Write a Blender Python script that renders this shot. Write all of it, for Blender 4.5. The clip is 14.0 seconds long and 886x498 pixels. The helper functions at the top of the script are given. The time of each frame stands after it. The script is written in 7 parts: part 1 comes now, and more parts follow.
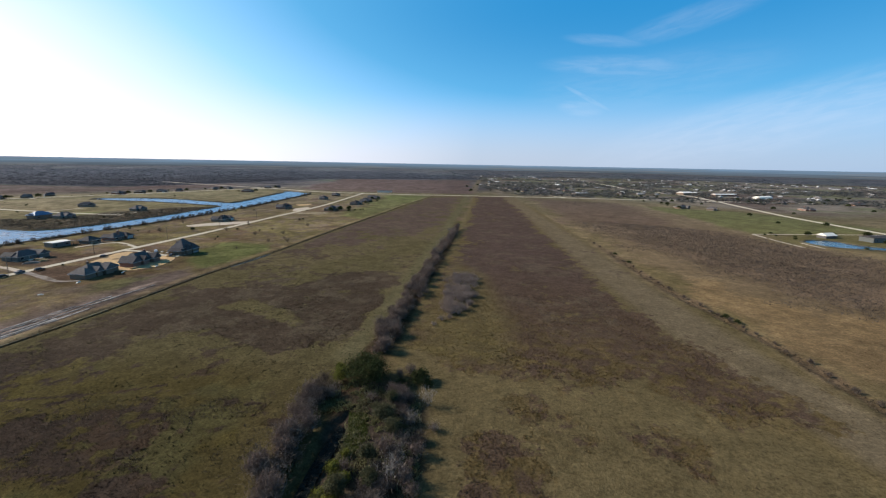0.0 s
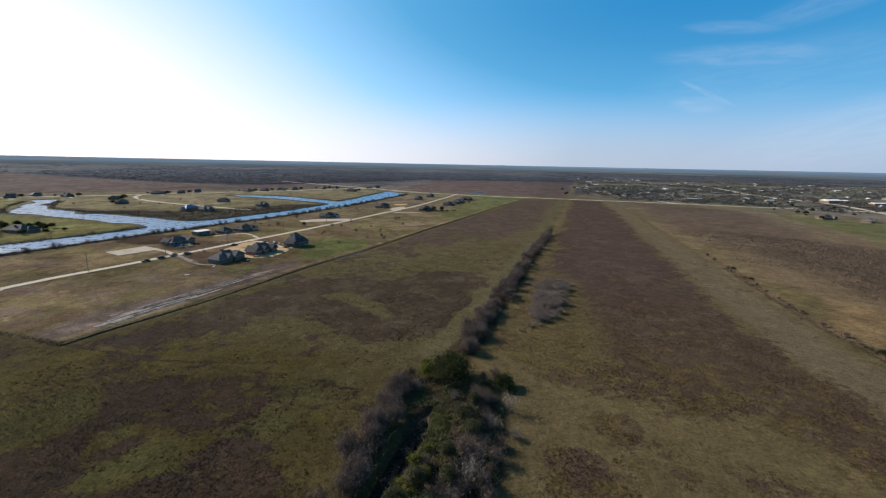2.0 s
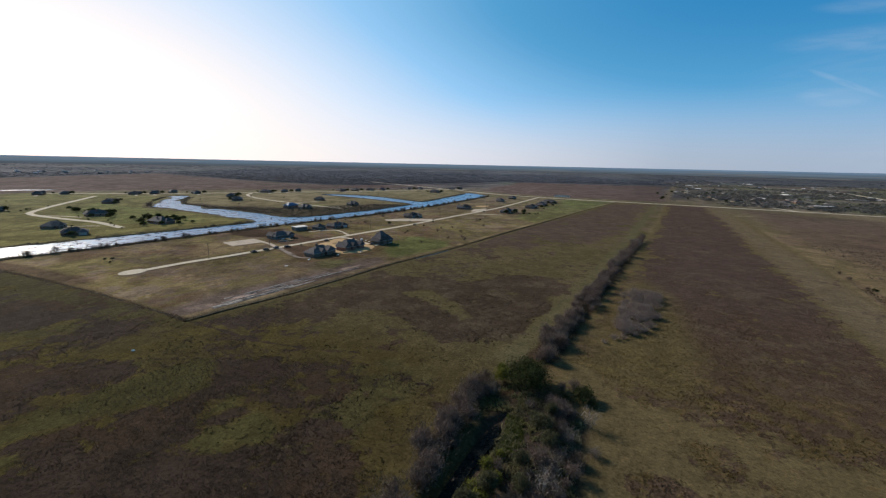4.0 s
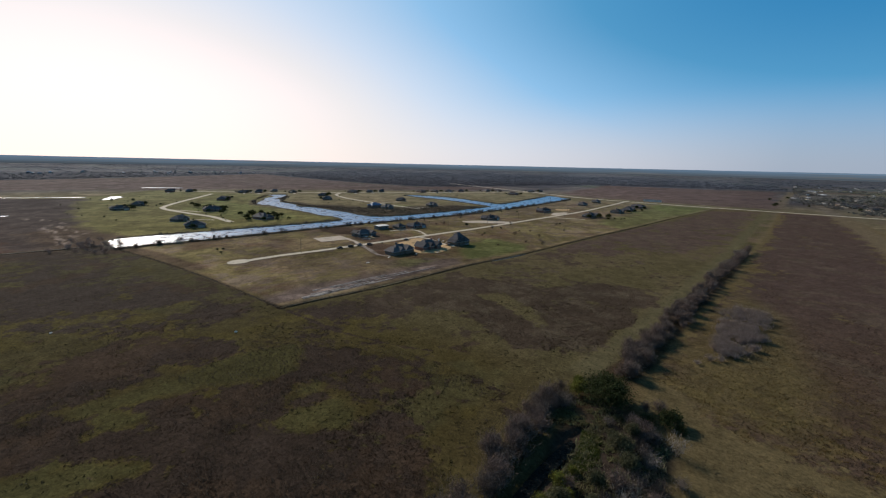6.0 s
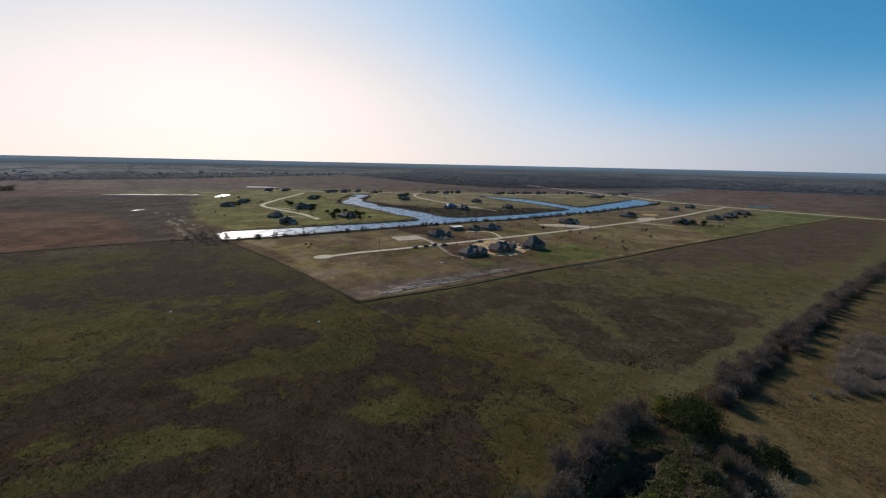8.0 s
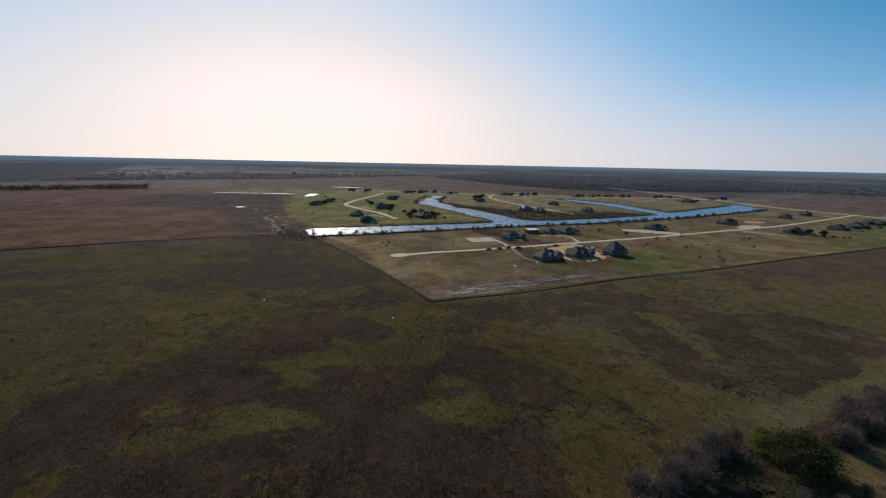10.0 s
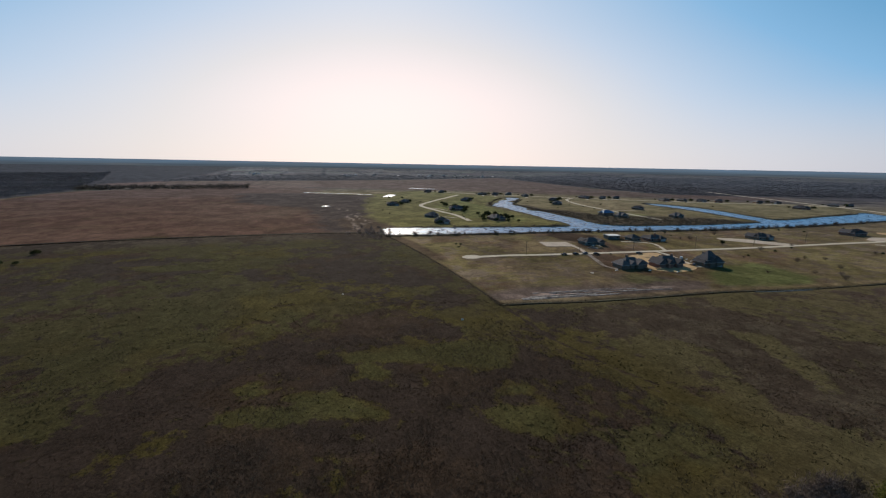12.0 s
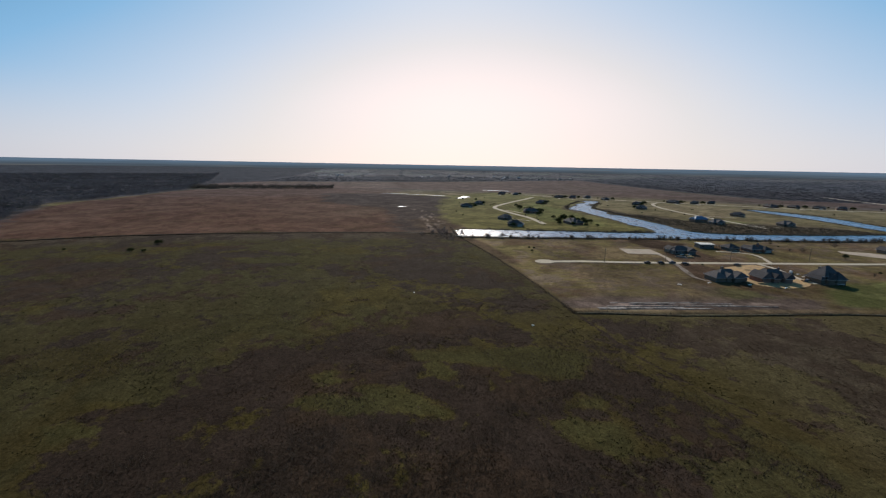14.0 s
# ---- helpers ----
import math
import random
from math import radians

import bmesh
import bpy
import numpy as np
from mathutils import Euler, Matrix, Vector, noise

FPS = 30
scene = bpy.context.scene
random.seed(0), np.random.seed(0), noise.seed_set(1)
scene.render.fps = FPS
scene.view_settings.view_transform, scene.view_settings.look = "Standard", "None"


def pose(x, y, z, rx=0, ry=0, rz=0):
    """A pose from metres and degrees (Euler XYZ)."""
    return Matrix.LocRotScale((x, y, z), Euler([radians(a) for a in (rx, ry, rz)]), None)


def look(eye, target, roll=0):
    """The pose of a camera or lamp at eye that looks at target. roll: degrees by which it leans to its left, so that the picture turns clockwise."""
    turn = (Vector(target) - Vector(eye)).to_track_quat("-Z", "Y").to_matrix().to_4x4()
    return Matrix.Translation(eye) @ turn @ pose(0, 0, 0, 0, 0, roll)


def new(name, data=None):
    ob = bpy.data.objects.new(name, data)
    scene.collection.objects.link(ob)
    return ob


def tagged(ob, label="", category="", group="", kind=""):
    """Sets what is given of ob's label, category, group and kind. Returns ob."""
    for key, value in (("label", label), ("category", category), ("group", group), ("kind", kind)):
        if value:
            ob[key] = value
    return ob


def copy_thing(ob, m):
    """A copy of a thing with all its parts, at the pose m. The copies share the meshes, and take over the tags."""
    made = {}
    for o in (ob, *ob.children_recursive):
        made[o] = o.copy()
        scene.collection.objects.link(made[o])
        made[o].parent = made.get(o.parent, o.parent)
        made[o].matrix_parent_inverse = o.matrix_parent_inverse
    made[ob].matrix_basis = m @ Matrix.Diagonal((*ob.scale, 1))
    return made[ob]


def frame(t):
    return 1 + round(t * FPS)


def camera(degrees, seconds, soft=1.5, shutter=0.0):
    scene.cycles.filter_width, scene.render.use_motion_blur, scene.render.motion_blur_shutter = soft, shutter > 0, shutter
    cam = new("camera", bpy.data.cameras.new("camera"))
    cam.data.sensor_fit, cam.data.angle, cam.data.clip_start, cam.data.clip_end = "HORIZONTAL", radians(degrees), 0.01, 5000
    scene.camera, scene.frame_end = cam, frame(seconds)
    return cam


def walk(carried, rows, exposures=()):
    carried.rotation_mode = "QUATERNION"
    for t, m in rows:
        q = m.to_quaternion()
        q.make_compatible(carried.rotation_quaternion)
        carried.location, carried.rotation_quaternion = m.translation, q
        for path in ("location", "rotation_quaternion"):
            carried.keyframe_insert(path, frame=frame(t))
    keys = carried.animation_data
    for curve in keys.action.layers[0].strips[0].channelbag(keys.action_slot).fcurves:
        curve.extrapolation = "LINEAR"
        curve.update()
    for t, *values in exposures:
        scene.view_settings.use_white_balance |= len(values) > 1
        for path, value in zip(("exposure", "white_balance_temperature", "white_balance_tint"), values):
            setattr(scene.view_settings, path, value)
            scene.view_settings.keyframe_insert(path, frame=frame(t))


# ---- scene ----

# A wide flat grassland with a canal-side settlement, seen from a hovering camera that turns to its left.
cam = camera(95.4, 14.0, soft=1.2)
PATH = [
    (0.0, 0.0, 0.0, 59.7, -0.01, -11.86, 1.06),
    (0.5, -0.05, 0.12, 59.72, 3.66, -11.86, 1.09),
    (1.0, -0.05, 0.18, 59.76, 7.04, -11.86, 1.12),
    (1.5, -0.05, 0.21, 59.79, 10.08, -11.86, 1.14),
    (2.0, -0.07, 0.25, 59.8, 12.98, -11.86, 1.16),
    (2.5, -0.13, 0.27, 59.8, 15.91, -11.85, 1.18),
    (3.0, -0.2, 0.28, 59.82, 18.79, -11.85, 1.19),
    (5.5, -0.74, 0.42, 59.86, 32.77, -11.82, 1.25),
    (6.0, -0.78, 0.52, 59.88, 35.47, -11.81, 1.26),
    (6.5, -0.84, 0.59, 59.93, 38.15, -11.81, 1.26),
    (7.0, -0.88, 0.67, 59.97, 40.83, -11.82, 1.25),
    (7.5, -0.9, 0.77, 60.0, 43.51, -11.83, 1.24),
    (8.0, -0.95, 0.85, 60.04, 46.19, -11.84, 1.22),
    (10.5, -1.23, 0.92, 60.27, 59.42, -11.86, 1.13),
    (11.0, -1.29, 0.98, 60.29, 62.06, -11.84, 1.09),
    (11.5, -1.39, 1.04, 60.32, 64.67, -11.83, 1.07),
    (12.0, -1.5, 1.11, 60.32, 67.24, -11.81, 1.06),
    (12.5, -1.6, 1.2, 60.29, 69.8, -11.79, 1.05),
    (13.0, -1.72, 1.29, 60.25, 72.42, -11.77, 1.04),
    (13.5, -1.85, 1.36, 60.18, 75.05, -11.75, 1.05),
    (14.0, -1.99, 1.42, 60.15, 77.66, -11.74, 1.05),
]


def aim(x, y, z, yaw, pitch, roll):
    a, b = radians(yaw), radians(pitch)
    way = Vector((-math.sin(a) * math.cos(b), math.cos(a) * math.cos(b), math.sin(b)))
    return look((x, y, z), Vector((x, y, z)) + 10 * way, roll)


EXPOSURE = 0.0
walk(cam, [(t, aim(*row)) for t, *row in PATH], [(0.0, EXPOSURE + 0.40), (3.0, EXPOSURE + 0.12), (8.0, EXPOSURE - 0.24), (14.0, EXPOSURE - 0.30)])

# ---------------------------------------------------------------- light
SUN_YAW, SUN_UP = 78.0, 29.0       # degrees: left of +y, above the horizon
SKY_CLOUD, SKY_ZENITH = (5.4, 6.2, 7.6), (0.5, 1.0, 1.6)
# thin streaks of cirrus: bearing and height of the middle, half length and half width, tilt (all in degrees), strength
CIRRUS = [(-21.5, 12.0, 7.5, 1.1, -4, 0.20), (-19.8, 14.9, 4.2, 0.6, -8, 0.14), (-18.2, 8.6, 3.0, 0.30, -28, 0.26), (-17.6, 7.4, 2.6, 0.9, -6, 0.20),
          (-29.0, 16.2, 7.0, 1.2, 12, 0.14), (-38.0, 5.2, 17.0, 3.0, 13, 0.26), (-44.0, 5.6, 6.0, 0.6, 3, 0.14), (-25.0, 10.2, 12.0, 2.6, 5, 0.10)]
SKY_STOPS = [(0.0, (0.014, 0.225, 0.52)), (1.0, (1.40, 1.16, 1.10)), (0.25, (0.085, 0.36, 0.66)), (0.5, (0.31, 0.61, 0.94)), (0.72, (0.72, 0.84, 1.01)), (0.86, (1.02, 0.97, 0.97))]
# haze low over the plain, from the side away from the sun round to the sun
LOW_STOPS = [(0.0, (0.33, 0.42, 0.57)), (1.0, (1.15, 1.00, 0.96)), (0.47, (0.45, 0.48, 0.57)), (0.80, (0.96, 0.86, 0.86))]
SKY_HAZE = 0.9
world = bpy.data.worlds.new("sky")
scene.world = world
world.use_nodes = True
wn = world.node_tree
bg = wn.nodes["Background"]
sky = wn.nodes.new("ShaderNodeTexSky")
sky.sky_type = "NISHITA"
sky.sun_disc = False
sky.sun_elevation = radians(SUN_UP)
sky.sun_rotation = radians(-SUN_YAW)
sky.altitude = 0
sky.air_density, sky.dust_density, sky.ozone_density = 1.0, 0.6, 4.0
bg.inputs[1].default_value = 0.1
# haze: whiter towards the horizon and round the sun, deep blue opposite; thin cirrus above
tc = wn.nodes.new("ShaderNodeTexCoord")


def world_math(op, a, b=None, c=None):
    n = wn.nodes.new("ShaderNodeMath")
    n.operation = op
    for k, v in enumerate((a, b, c)):
        if v is None:
            continue
        if isinstance(v, (int, float)):
            n.inputs[k].default_value = v
        else:
            wn.links.new(v, n.inputs[k])
    return n.outputs[0]


def world_range(v, a, b, c, d):
    n = wn.nodes.new("ShaderNodeMapRange")
    n.interpolation_type = "SMOOTHSTEP"
    for k, w in (("From Min", a), ("From Max", b), ("To Min", c), ("To Max", d)):
        n.inputs[k].default_value = w
    wn.links.new(v, n.inputs["Value"])
    return n.outputs[0]


def world_mix(f, a, b):
    n = wn.nodes.new("ShaderNodeMix")
    n.data_type = "RGBA"
    for k, v in (("Factor", f), ("A", a), ("B", b)):
        if isinstance(v, tuple):
            n.inputs[k].default_value = (*v, 1)
        elif isinstance(v, float):
            n.inputs[k].default_value = v
        else:
            wn.links.new(v, n.inputs[k])
    return n.outputs["Result"]


sep = wn.nodes.new("ShaderNodeSeparateXYZ")
wn.links.new(tc.outputs["Generated"], sep.inputs[0])
toward = wn.nodes.new("ShaderNodeVectorMath")
toward.operation = "DOT_PRODUCT"
toward.inputs[1].default_value = (-math.sin(radians(SUN_YAW - 4)) * math.cos(radians(7)), math.cos(radians(SUN_YAW - 4)) * math.cos(radians(7)), math.sin(radians(7)))
wn.links.new(tc.outputs["Generated"], toward.inputs[0])
near_sun = world_math("POWER", world_math("MAXIMUM", world_math("DIVIDE", world_math("ADD", toward.outputs["Value"], 0.12), 1.12), 0.0), 2.45)
glow = world_math("MULTIPLY", near_sun, world_range(sep.outputs[2], 0.10, 0.40, 1.0, 0.78))
low = world_range(sep.outputs[2], -0.02, 0.34, 0.46, 0.0)
white = world_math("ADD", low, world_math("MULTIPLY", glow, world_math("SUBTRACT", 1.0, low)))
ramp = wn.nodes.new("ShaderNodeValToRGB")
for k, (at, colour) in enumerate(SKY_STOPS):
    e = ramp.color_ramp.elements[k] if k < 2 else ramp.color_ramp.elements.new(at)
    e.position, e.color = at, (*colour, 1)
wn.links.new(white, ramp.inputs["Fac"])
low_ramp = wn.nodes.new("ShaderNodeValToRGB")
for k, (at, colour) in enumerate(LOW_STOPS):
    e = low_ramp.color_ramp.elements[k] if k < 2 else low_ramp.color_ramp.elements.new(at)
    e.position, e.color = at, (*colour, 1)
wn.links.new(world_math("DIVIDE", world_math("ADD", toward.outputs["Value"], 0.5), 1.5), low_ramp.inputs["Fac"])


def ten_times(colour):
    n = wn.nodes.new("ShaderNodeVectorMath")
    n.operation = "SCALE"
    n.inputs["Scale"].default_value = 10.0
    wn.links.new(colour, n.inputs[0])
    return n.outputs[0]


haze = world_mix(world_math("MULTIPLY", world_range(sep.outputs[2], 0.0, 0.17, 0.85, 0.0), world_math("SUBTRACT", 1.0, world_math("MULTIPLY", glow, 0.7))), ten_times(ramp.outputs["Color"]), ten_times(low_ramp.outputs["Color"]))
haze = world_mix(world_range(sep.outputs[2], 0.38, 0.8, 0.0, 0.85), haze, SKY_ZENITH)
graded = world_mix(SKY_HAZE, sky.outputs[0], haze)
# bearing to the right and height above the horizon, in degrees
bearing = world_math("MULTIPLY", world_math("ARCTAN2", sep.outputs[0], sep.outputs[1]), math.degrees(1))
above = world_math("MULTIPLY", world_math("ARCSINE", sep.outputs[2]), math.degrees(1))
cloud = None
for yaw, up, length, width, tilt, strength in CIRRUS:
    du, dv = world_math("ADD", bearing, float(yaw)), world_math("SUBTRACT", above, float(up))
    cs, sn = math.cos(radians(tilt)), math.sin(radians(tilt))
    u = world_math("ADD", world_math("MULTIPLY", du, cs), world_math("MULTIPLY", dv, sn))
    v = world_math("SUBTRACT", world_math("MULTIPLY", dv, cs), world_math("MULTIPLY", du, sn))
    joined = wn.nodes.new("ShaderNodeCombineXYZ")
    for k, w in ((0, world_math("MULTIPLY", u, 0.16)), (1, world_math("MULTIPLY", v, 0.8))):
        wn.links.new(w, joined.inputs[k])
    joined.inputs[2].default_value = yaw * 1.7 + up
    cn = wn.nodes.new("ShaderNodeTexNoise")
    cn.inputs["Scale"].default_value, cn.inputs["Detail"].default_value, cn.inputs["Roughness"].default_value, cn.inputs["Distortion"].default_value = 2.0, 6.0, 0.55, 0.5
    wn.links.new(joined.outputs[0], cn.inputs["Vector"])
    far_off = world_math("ADD", world_math("POWER", world_math("ABSOLUTE", world_math("DIVIDE", u, float(length))), 2.0), world_math("POWER", world_math("ABSOLUTE", world_math("DIVIDE", v, float(width))), 2.0))
    veil = world_math("MULTIPLY", world_math("MULTIPLY", world_range(far_off, 0.0, 1.9, 1.0, 0.0), world_range(cn.outputs["Fac"], 0.25, 0.75, 0.35, 1.0)), float(strength))
    cloud = veil if cloud is None else world_math("MAXIMUM", cloud, veil)
wn.links.new(world_mix(cloud, graded, SKY_CLOUD), bg.inputs[0])

sun = new("sun", bpy.data.lights.new("sun", "SUN"))
sun.data.energy, sun.data.angle, sun.data.color = 4.8, radians(0.55), (1.0, 0.92, 0.80)
sa, se = radians(SUN_YAW), radians(SUN_UP)
sun_way = Vector((-math.sin(sa) * math.cos(se), math.cos(sa) * math.cos(se), math.sin(se)))
sun.matrix_world = look(sun_way * 300, (0, 0, 0))


# ---------------------------------------------------------------- materials
def nodes_of(name):
    m = bpy.data.materials.new(name)
    m.use_nodes = True
    nt = m.node_tree
    return m, nt, nt.nodes["Principled BSDF"]


def noise_node(nt, scale, detail=4.0, rough=0.6, coord="Object"):
    c = nt.nodes.new("ShaderNodeTexCoord")
    n = nt.nodes.new("ShaderNodeTexNoise")
    n.inputs["Scale"].default_value, n.inputs["Detail"].default_value, n.inputs["Roughness"].default_value = scale, detail, rough
    nt.links.new(c.outputs[coord], n.inputs["Vector"])
    return n


def vary(nt, source, noise, low, high, lo=0.3, hi=0.7):
    """source colour times a factor between low and high that follows the noise."""
    r = nt.nodes.new("ShaderNodeMapRange")
    r.inputs["From Min"].default_value, r.inputs["From Max"].default_value = lo, hi
    r.inputs["To Min"].default_value, r.inputs["To Max"].default_value = low, high
    nt.links.new(noise, r.inputs["Value"])
    v = nt.nodes.new("ShaderNodeVectorMath")
    v.operation = "SCALE"
    nt.links.new(source, v.inputs[0])
    nt.links.new(r.outputs[0], v.inputs["Scale"])
    return v.outputs[0]


def surface(name, colour, rough=0.8, scale=1.5, spread=0.25, bump=0.3, metal=0.0, second=None, big=0.12, random_look=0.0, distance=0.05):
    """A surface with grain at one scale and stains at a larger one; second: a colour that shows in patches."""
    m, nt, b = nodes_of(name)
    base = nt.nodes.new("ShaderNodeRGB")
    base.outputs[0].default_value = (*colour, 1)
    out = base.outputs[0]
    stain = noise_node(nt, big, 5.0)
    if second:
        mix = nt.nodes.new("ShaderNodeMix")
        mix.data_type = "RGBA"
        mix.inputs["B"].default_value = (*second, 1)
        r = nt.nodes.new("ShaderNodeMapRange")
        r.inputs["From Min"].default_value, r.inputs["From Max"].default_value = 0.45, 0.65
        nt.links.new(stain.outputs["Fac"], r.inputs["Value"])
        nt.links.new(r.outputs[0], mix.inputs["Factor"])
        nt.links.new(out, mix.inputs["A"])
        out = mix.outputs["Result"]
    out = vary(nt, out, stain.outputs["Fac"], 1 - spread * 0.6, 1 + spread * 0.6)
    grain = noise_node(nt, scale, 3.0)
    out = vary(nt, out, grain.outputs["Fac"], 1 - spread, 1 + spread)
    if random_look:
        info = nt.nodes.new("ShaderNodeObjectInfo")
        out = vary(nt, out, info.outputs["Random"], 1 - random_look, 1 + random_look, 0, 1)
    nt.links.new(out, b.inputs["Base Color"])
    b.inputs["Roughness"].default_value, b.inputs["Metallic"].default_value = rough, metal
    b.inputs["Specular IOR Level"].default_value = 0.03 if rough > 0.65 else 0.4
    if bump:
        bp = nt.nodes.new("ShaderNodeBump")
        bp.inputs["Strength"].default_value, bp.inputs["Distance"].default_value = bump, distance
        nt.links.new(grain.outputs["Fac"], bp.inputs["Height"])
        nt.links.new(bp.outputs[0], b.inputs["Normal"])
    return m


def tinted(name, rough=0.9, fine=1.2, coarse=0.15, spread=0.35, bump=0.6, distance=0.3, shine=0.15, through_light=0.0):
    """A surface whose colour is laid down point by point in the attribute "tint", with finer grain on top."""
    m, nt, b = nodes_of(name)
    a = nt.nodes.new("ShaderNodeAttribute")
    a.attribute_name = "tint"
    n1, n2 = noise_node(nt, fine, 5.0, 0.7), noise_node(nt, coarse, 5.0, 0.65)
    out = vary(nt, a.outputs["Color"], n1.outputs["Fac"], 1 - spread, 1 + spread)
    out = vary(nt, out, n2.outputs["Fac"], 1 - spread * 0.8, 1 + spread * 0.8)
    n3 = noise_node(nt, fine * 0.28, 4.0, 0.6)
    out = vary(nt, out, n3.outputs["Fac"], 1 - spread * 0.7, 1 + spread * 0.7)
    nt.links.new(out, b.inputs["Base Color"])
    b.inputs["Roughness"].default_value = rough
    b.inputs["Specular IOR Level"].default_value = shine
    if bump:
        bp = nt.nodes.new("ShaderNodeBump")
        bp.inputs["Strength"].default_value, bp.inputs["Distance"].default_value = bump, distance
        nt.links.new(n1.outputs["Fac"], bp.inputs["Height"])
        nt.links.new(bp.outputs[0], b.inputs["Normal"])
    if through_light:
        t = nt.nodes.new("ShaderNodeBsdfTranslucent")
        nt.links.new(out, t.inputs["Color"])
        mixer = nt.nodes.new("ShaderNodeMixShader")
        mixer.inputs[0].default_value = through_light
        nt.links.new(b.outputs[0], mixer.inputs[1])
        nt.links.new(t.outputs[0], mixer.inputs[2])
        nt.links.new(mixer.outputs[0], nt.nodes["Material Output"].inputs["Surface"])
    return m


def water_surface(name, colour, rough, scale, strength, shine=0.4):
    m, nt, b = nodes_of(name)
    b.inputs["Base Color"].default_value = (*colour, 1)
    b.inputs["Roughness"].default_value, b.inputs["IOR"].default_value = rough, 1.33
    b.inputs["Specular IOR Level"].default_value = shine
    n1 = noise_node(nt, scale, 4.0)
    base = nt.nodes.new("ShaderNodeRGB")
    base.outputs[0].default_value = (*colour, 1)
    # light and dark of ripple reflections is put into the base colour
    gusts = noise_node(nt, scale * 0.4, 5.0, 0.7)
    nt.links.new(vary(nt, base.outputs[0], gusts.outputs["Fac"], 0.35, 1.7), b.inputs["Base Color"])
    rr = nt.nodes.new("ShaderNodeMapRange")
    rr.inputs["From Min"].default_value, rr.inputs["From Max"].default_value = 0.35, 0.65
    rr.inputs["To Min"].default_value, rr.inputs["To Max"].default_value = rough * 0.6, rough * 1.25
    nt.links.new(gusts.outputs["Fac"], rr.inputs["Value"])
    nt.links.new(rr.outputs[0], b.inputs["Roughness"])
    bp = nt.nodes.new("ShaderNodeBump")
    bp.inputs["Strength"].default_value, bp.inputs["Distance"].default_value = strength, 0.8
    nt.links.new(n1.outputs["Fac"], bp.inputs["Height"])
    nt.links.new(bp.outputs[0], b.inputs["Normal"])
    return m


def grassland():
    """Short grass ("tint") and rough growth ("tint_rough"), parted along a torn edge where the attribute "cover" crosses one half."""
    m, nt, b = nodes_of("grassland")
    look_up = []
    for name in ("tint", "tint_rough", "cover"):
        a = nt.nodes.new("ShaderNodeAttribute")
        a.attribute_name = name
        look_up.append(a)
    torn, frayed = noise_node(nt, 0.30, 6.0, 0.68), noise_node(nt, 1.7, 3.0, 0.6)

    def sums(op, p, q, r=None):
        n = nt.nodes.new("ShaderNodeMath")
        n.operation = op
        for k, w in enumerate((p, q, r)):
            if isinstance(w, float):
                n.inputs[k].default_value = w
            elif w is not None:
                nt.links.new(w, n.inputs[k])
        return n.outputs[0]

    edge = sums("MULTIPLY_ADD", torn.outputs["Fac"], 0.95, sums("MULTIPLY_ADD", frayed.outputs["Fac"], 0.32, sums("ADD", look_up[2].outputs["Fac"], -0.635)))
    r = nt.nodes.new("ShaderNodeMapRange")
    r.interpolation_type = "SMOOTHSTEP"
    r.inputs["From Min"].default_value, r.inputs["From Max"].default_value = 0.42, 0.58
    nt.links.new(edge, r.inputs["Value"])
    mix = nt.nodes.new("ShaderNodeMix")
    mix.data_type = "RGBA"
    nt.links.new(r.outputs[0], mix.inputs["Factor"])
    nt.links.new(look_up[0].outputs["Color"], mix.inputs["A"])
    nt.links.new(look_up[1].outputs["Color"], mix.inputs["B"])
    fine, coarse, middle = noise_node(nt, 1.3, 6.0, 0.75), noise_node(nt, 0.11, 5.0, 0.65), noise_node(nt, 0.40, 5.0, 0.7)
    out = vary(nt, mix.outputs["Result"], fine.outputs["Fac"], 0.52, 1.48)
    out = vary(nt, out, coarse.outputs["Fac"], 0.8, 1.2)
    out = vary(nt, out, middle.outputs["Fac"], 0.72, 1.28)
    nt.links.new(out, b.inputs["Base Color"])
    b.inputs["Roughness"].default_value, b.inputs["Specular IOR Level"].default_value = 0.9, 0.008
    bp = nt.nodes.new("ShaderNodeBump")
    bp.inputs["Strength"].default_value, bp.inputs["Distance"].default_value = 0.6, 0.5
    nt.links.new(sums("MULTIPLY_ADD", r.outputs[0], 0.35, fine.outputs["Fac"]), bp.inputs["Height"])
    nt.links.new(bp.outputs[0], b.inputs["Normal"])
    return m


M_GROUND = grassland()
M_GRASS = tinted("grass_blades", fine=0.5, coarse=0.08, spread=0.25, bump=0.0, shine=0.004, through_light=0.45)
M_LEAF = tinted("foliage", fine=1.5, coarse=0.3, spread=0.3, bump=0.0, rough=0.8, shine=0.1, through_light=0.3)
M_TWIG = tinted("bare_twigs", fine=2.0, coarse=0.4, spread=0.25, bump=0.0, shine=0.0, through_light=0.15)
M_FAR = tinted("far_trees", fine=0.3, coarse=0.02, spread=0.12, bump=0.0, shine=0.0, through_light=0.5)
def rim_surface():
    """The far rim of the plain: a glowing backdrop, with haze blue in its colour."""
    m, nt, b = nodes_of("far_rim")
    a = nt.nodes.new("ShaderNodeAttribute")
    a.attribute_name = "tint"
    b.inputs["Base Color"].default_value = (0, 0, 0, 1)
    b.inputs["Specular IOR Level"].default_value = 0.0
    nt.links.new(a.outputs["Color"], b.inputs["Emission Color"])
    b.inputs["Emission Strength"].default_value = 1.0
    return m


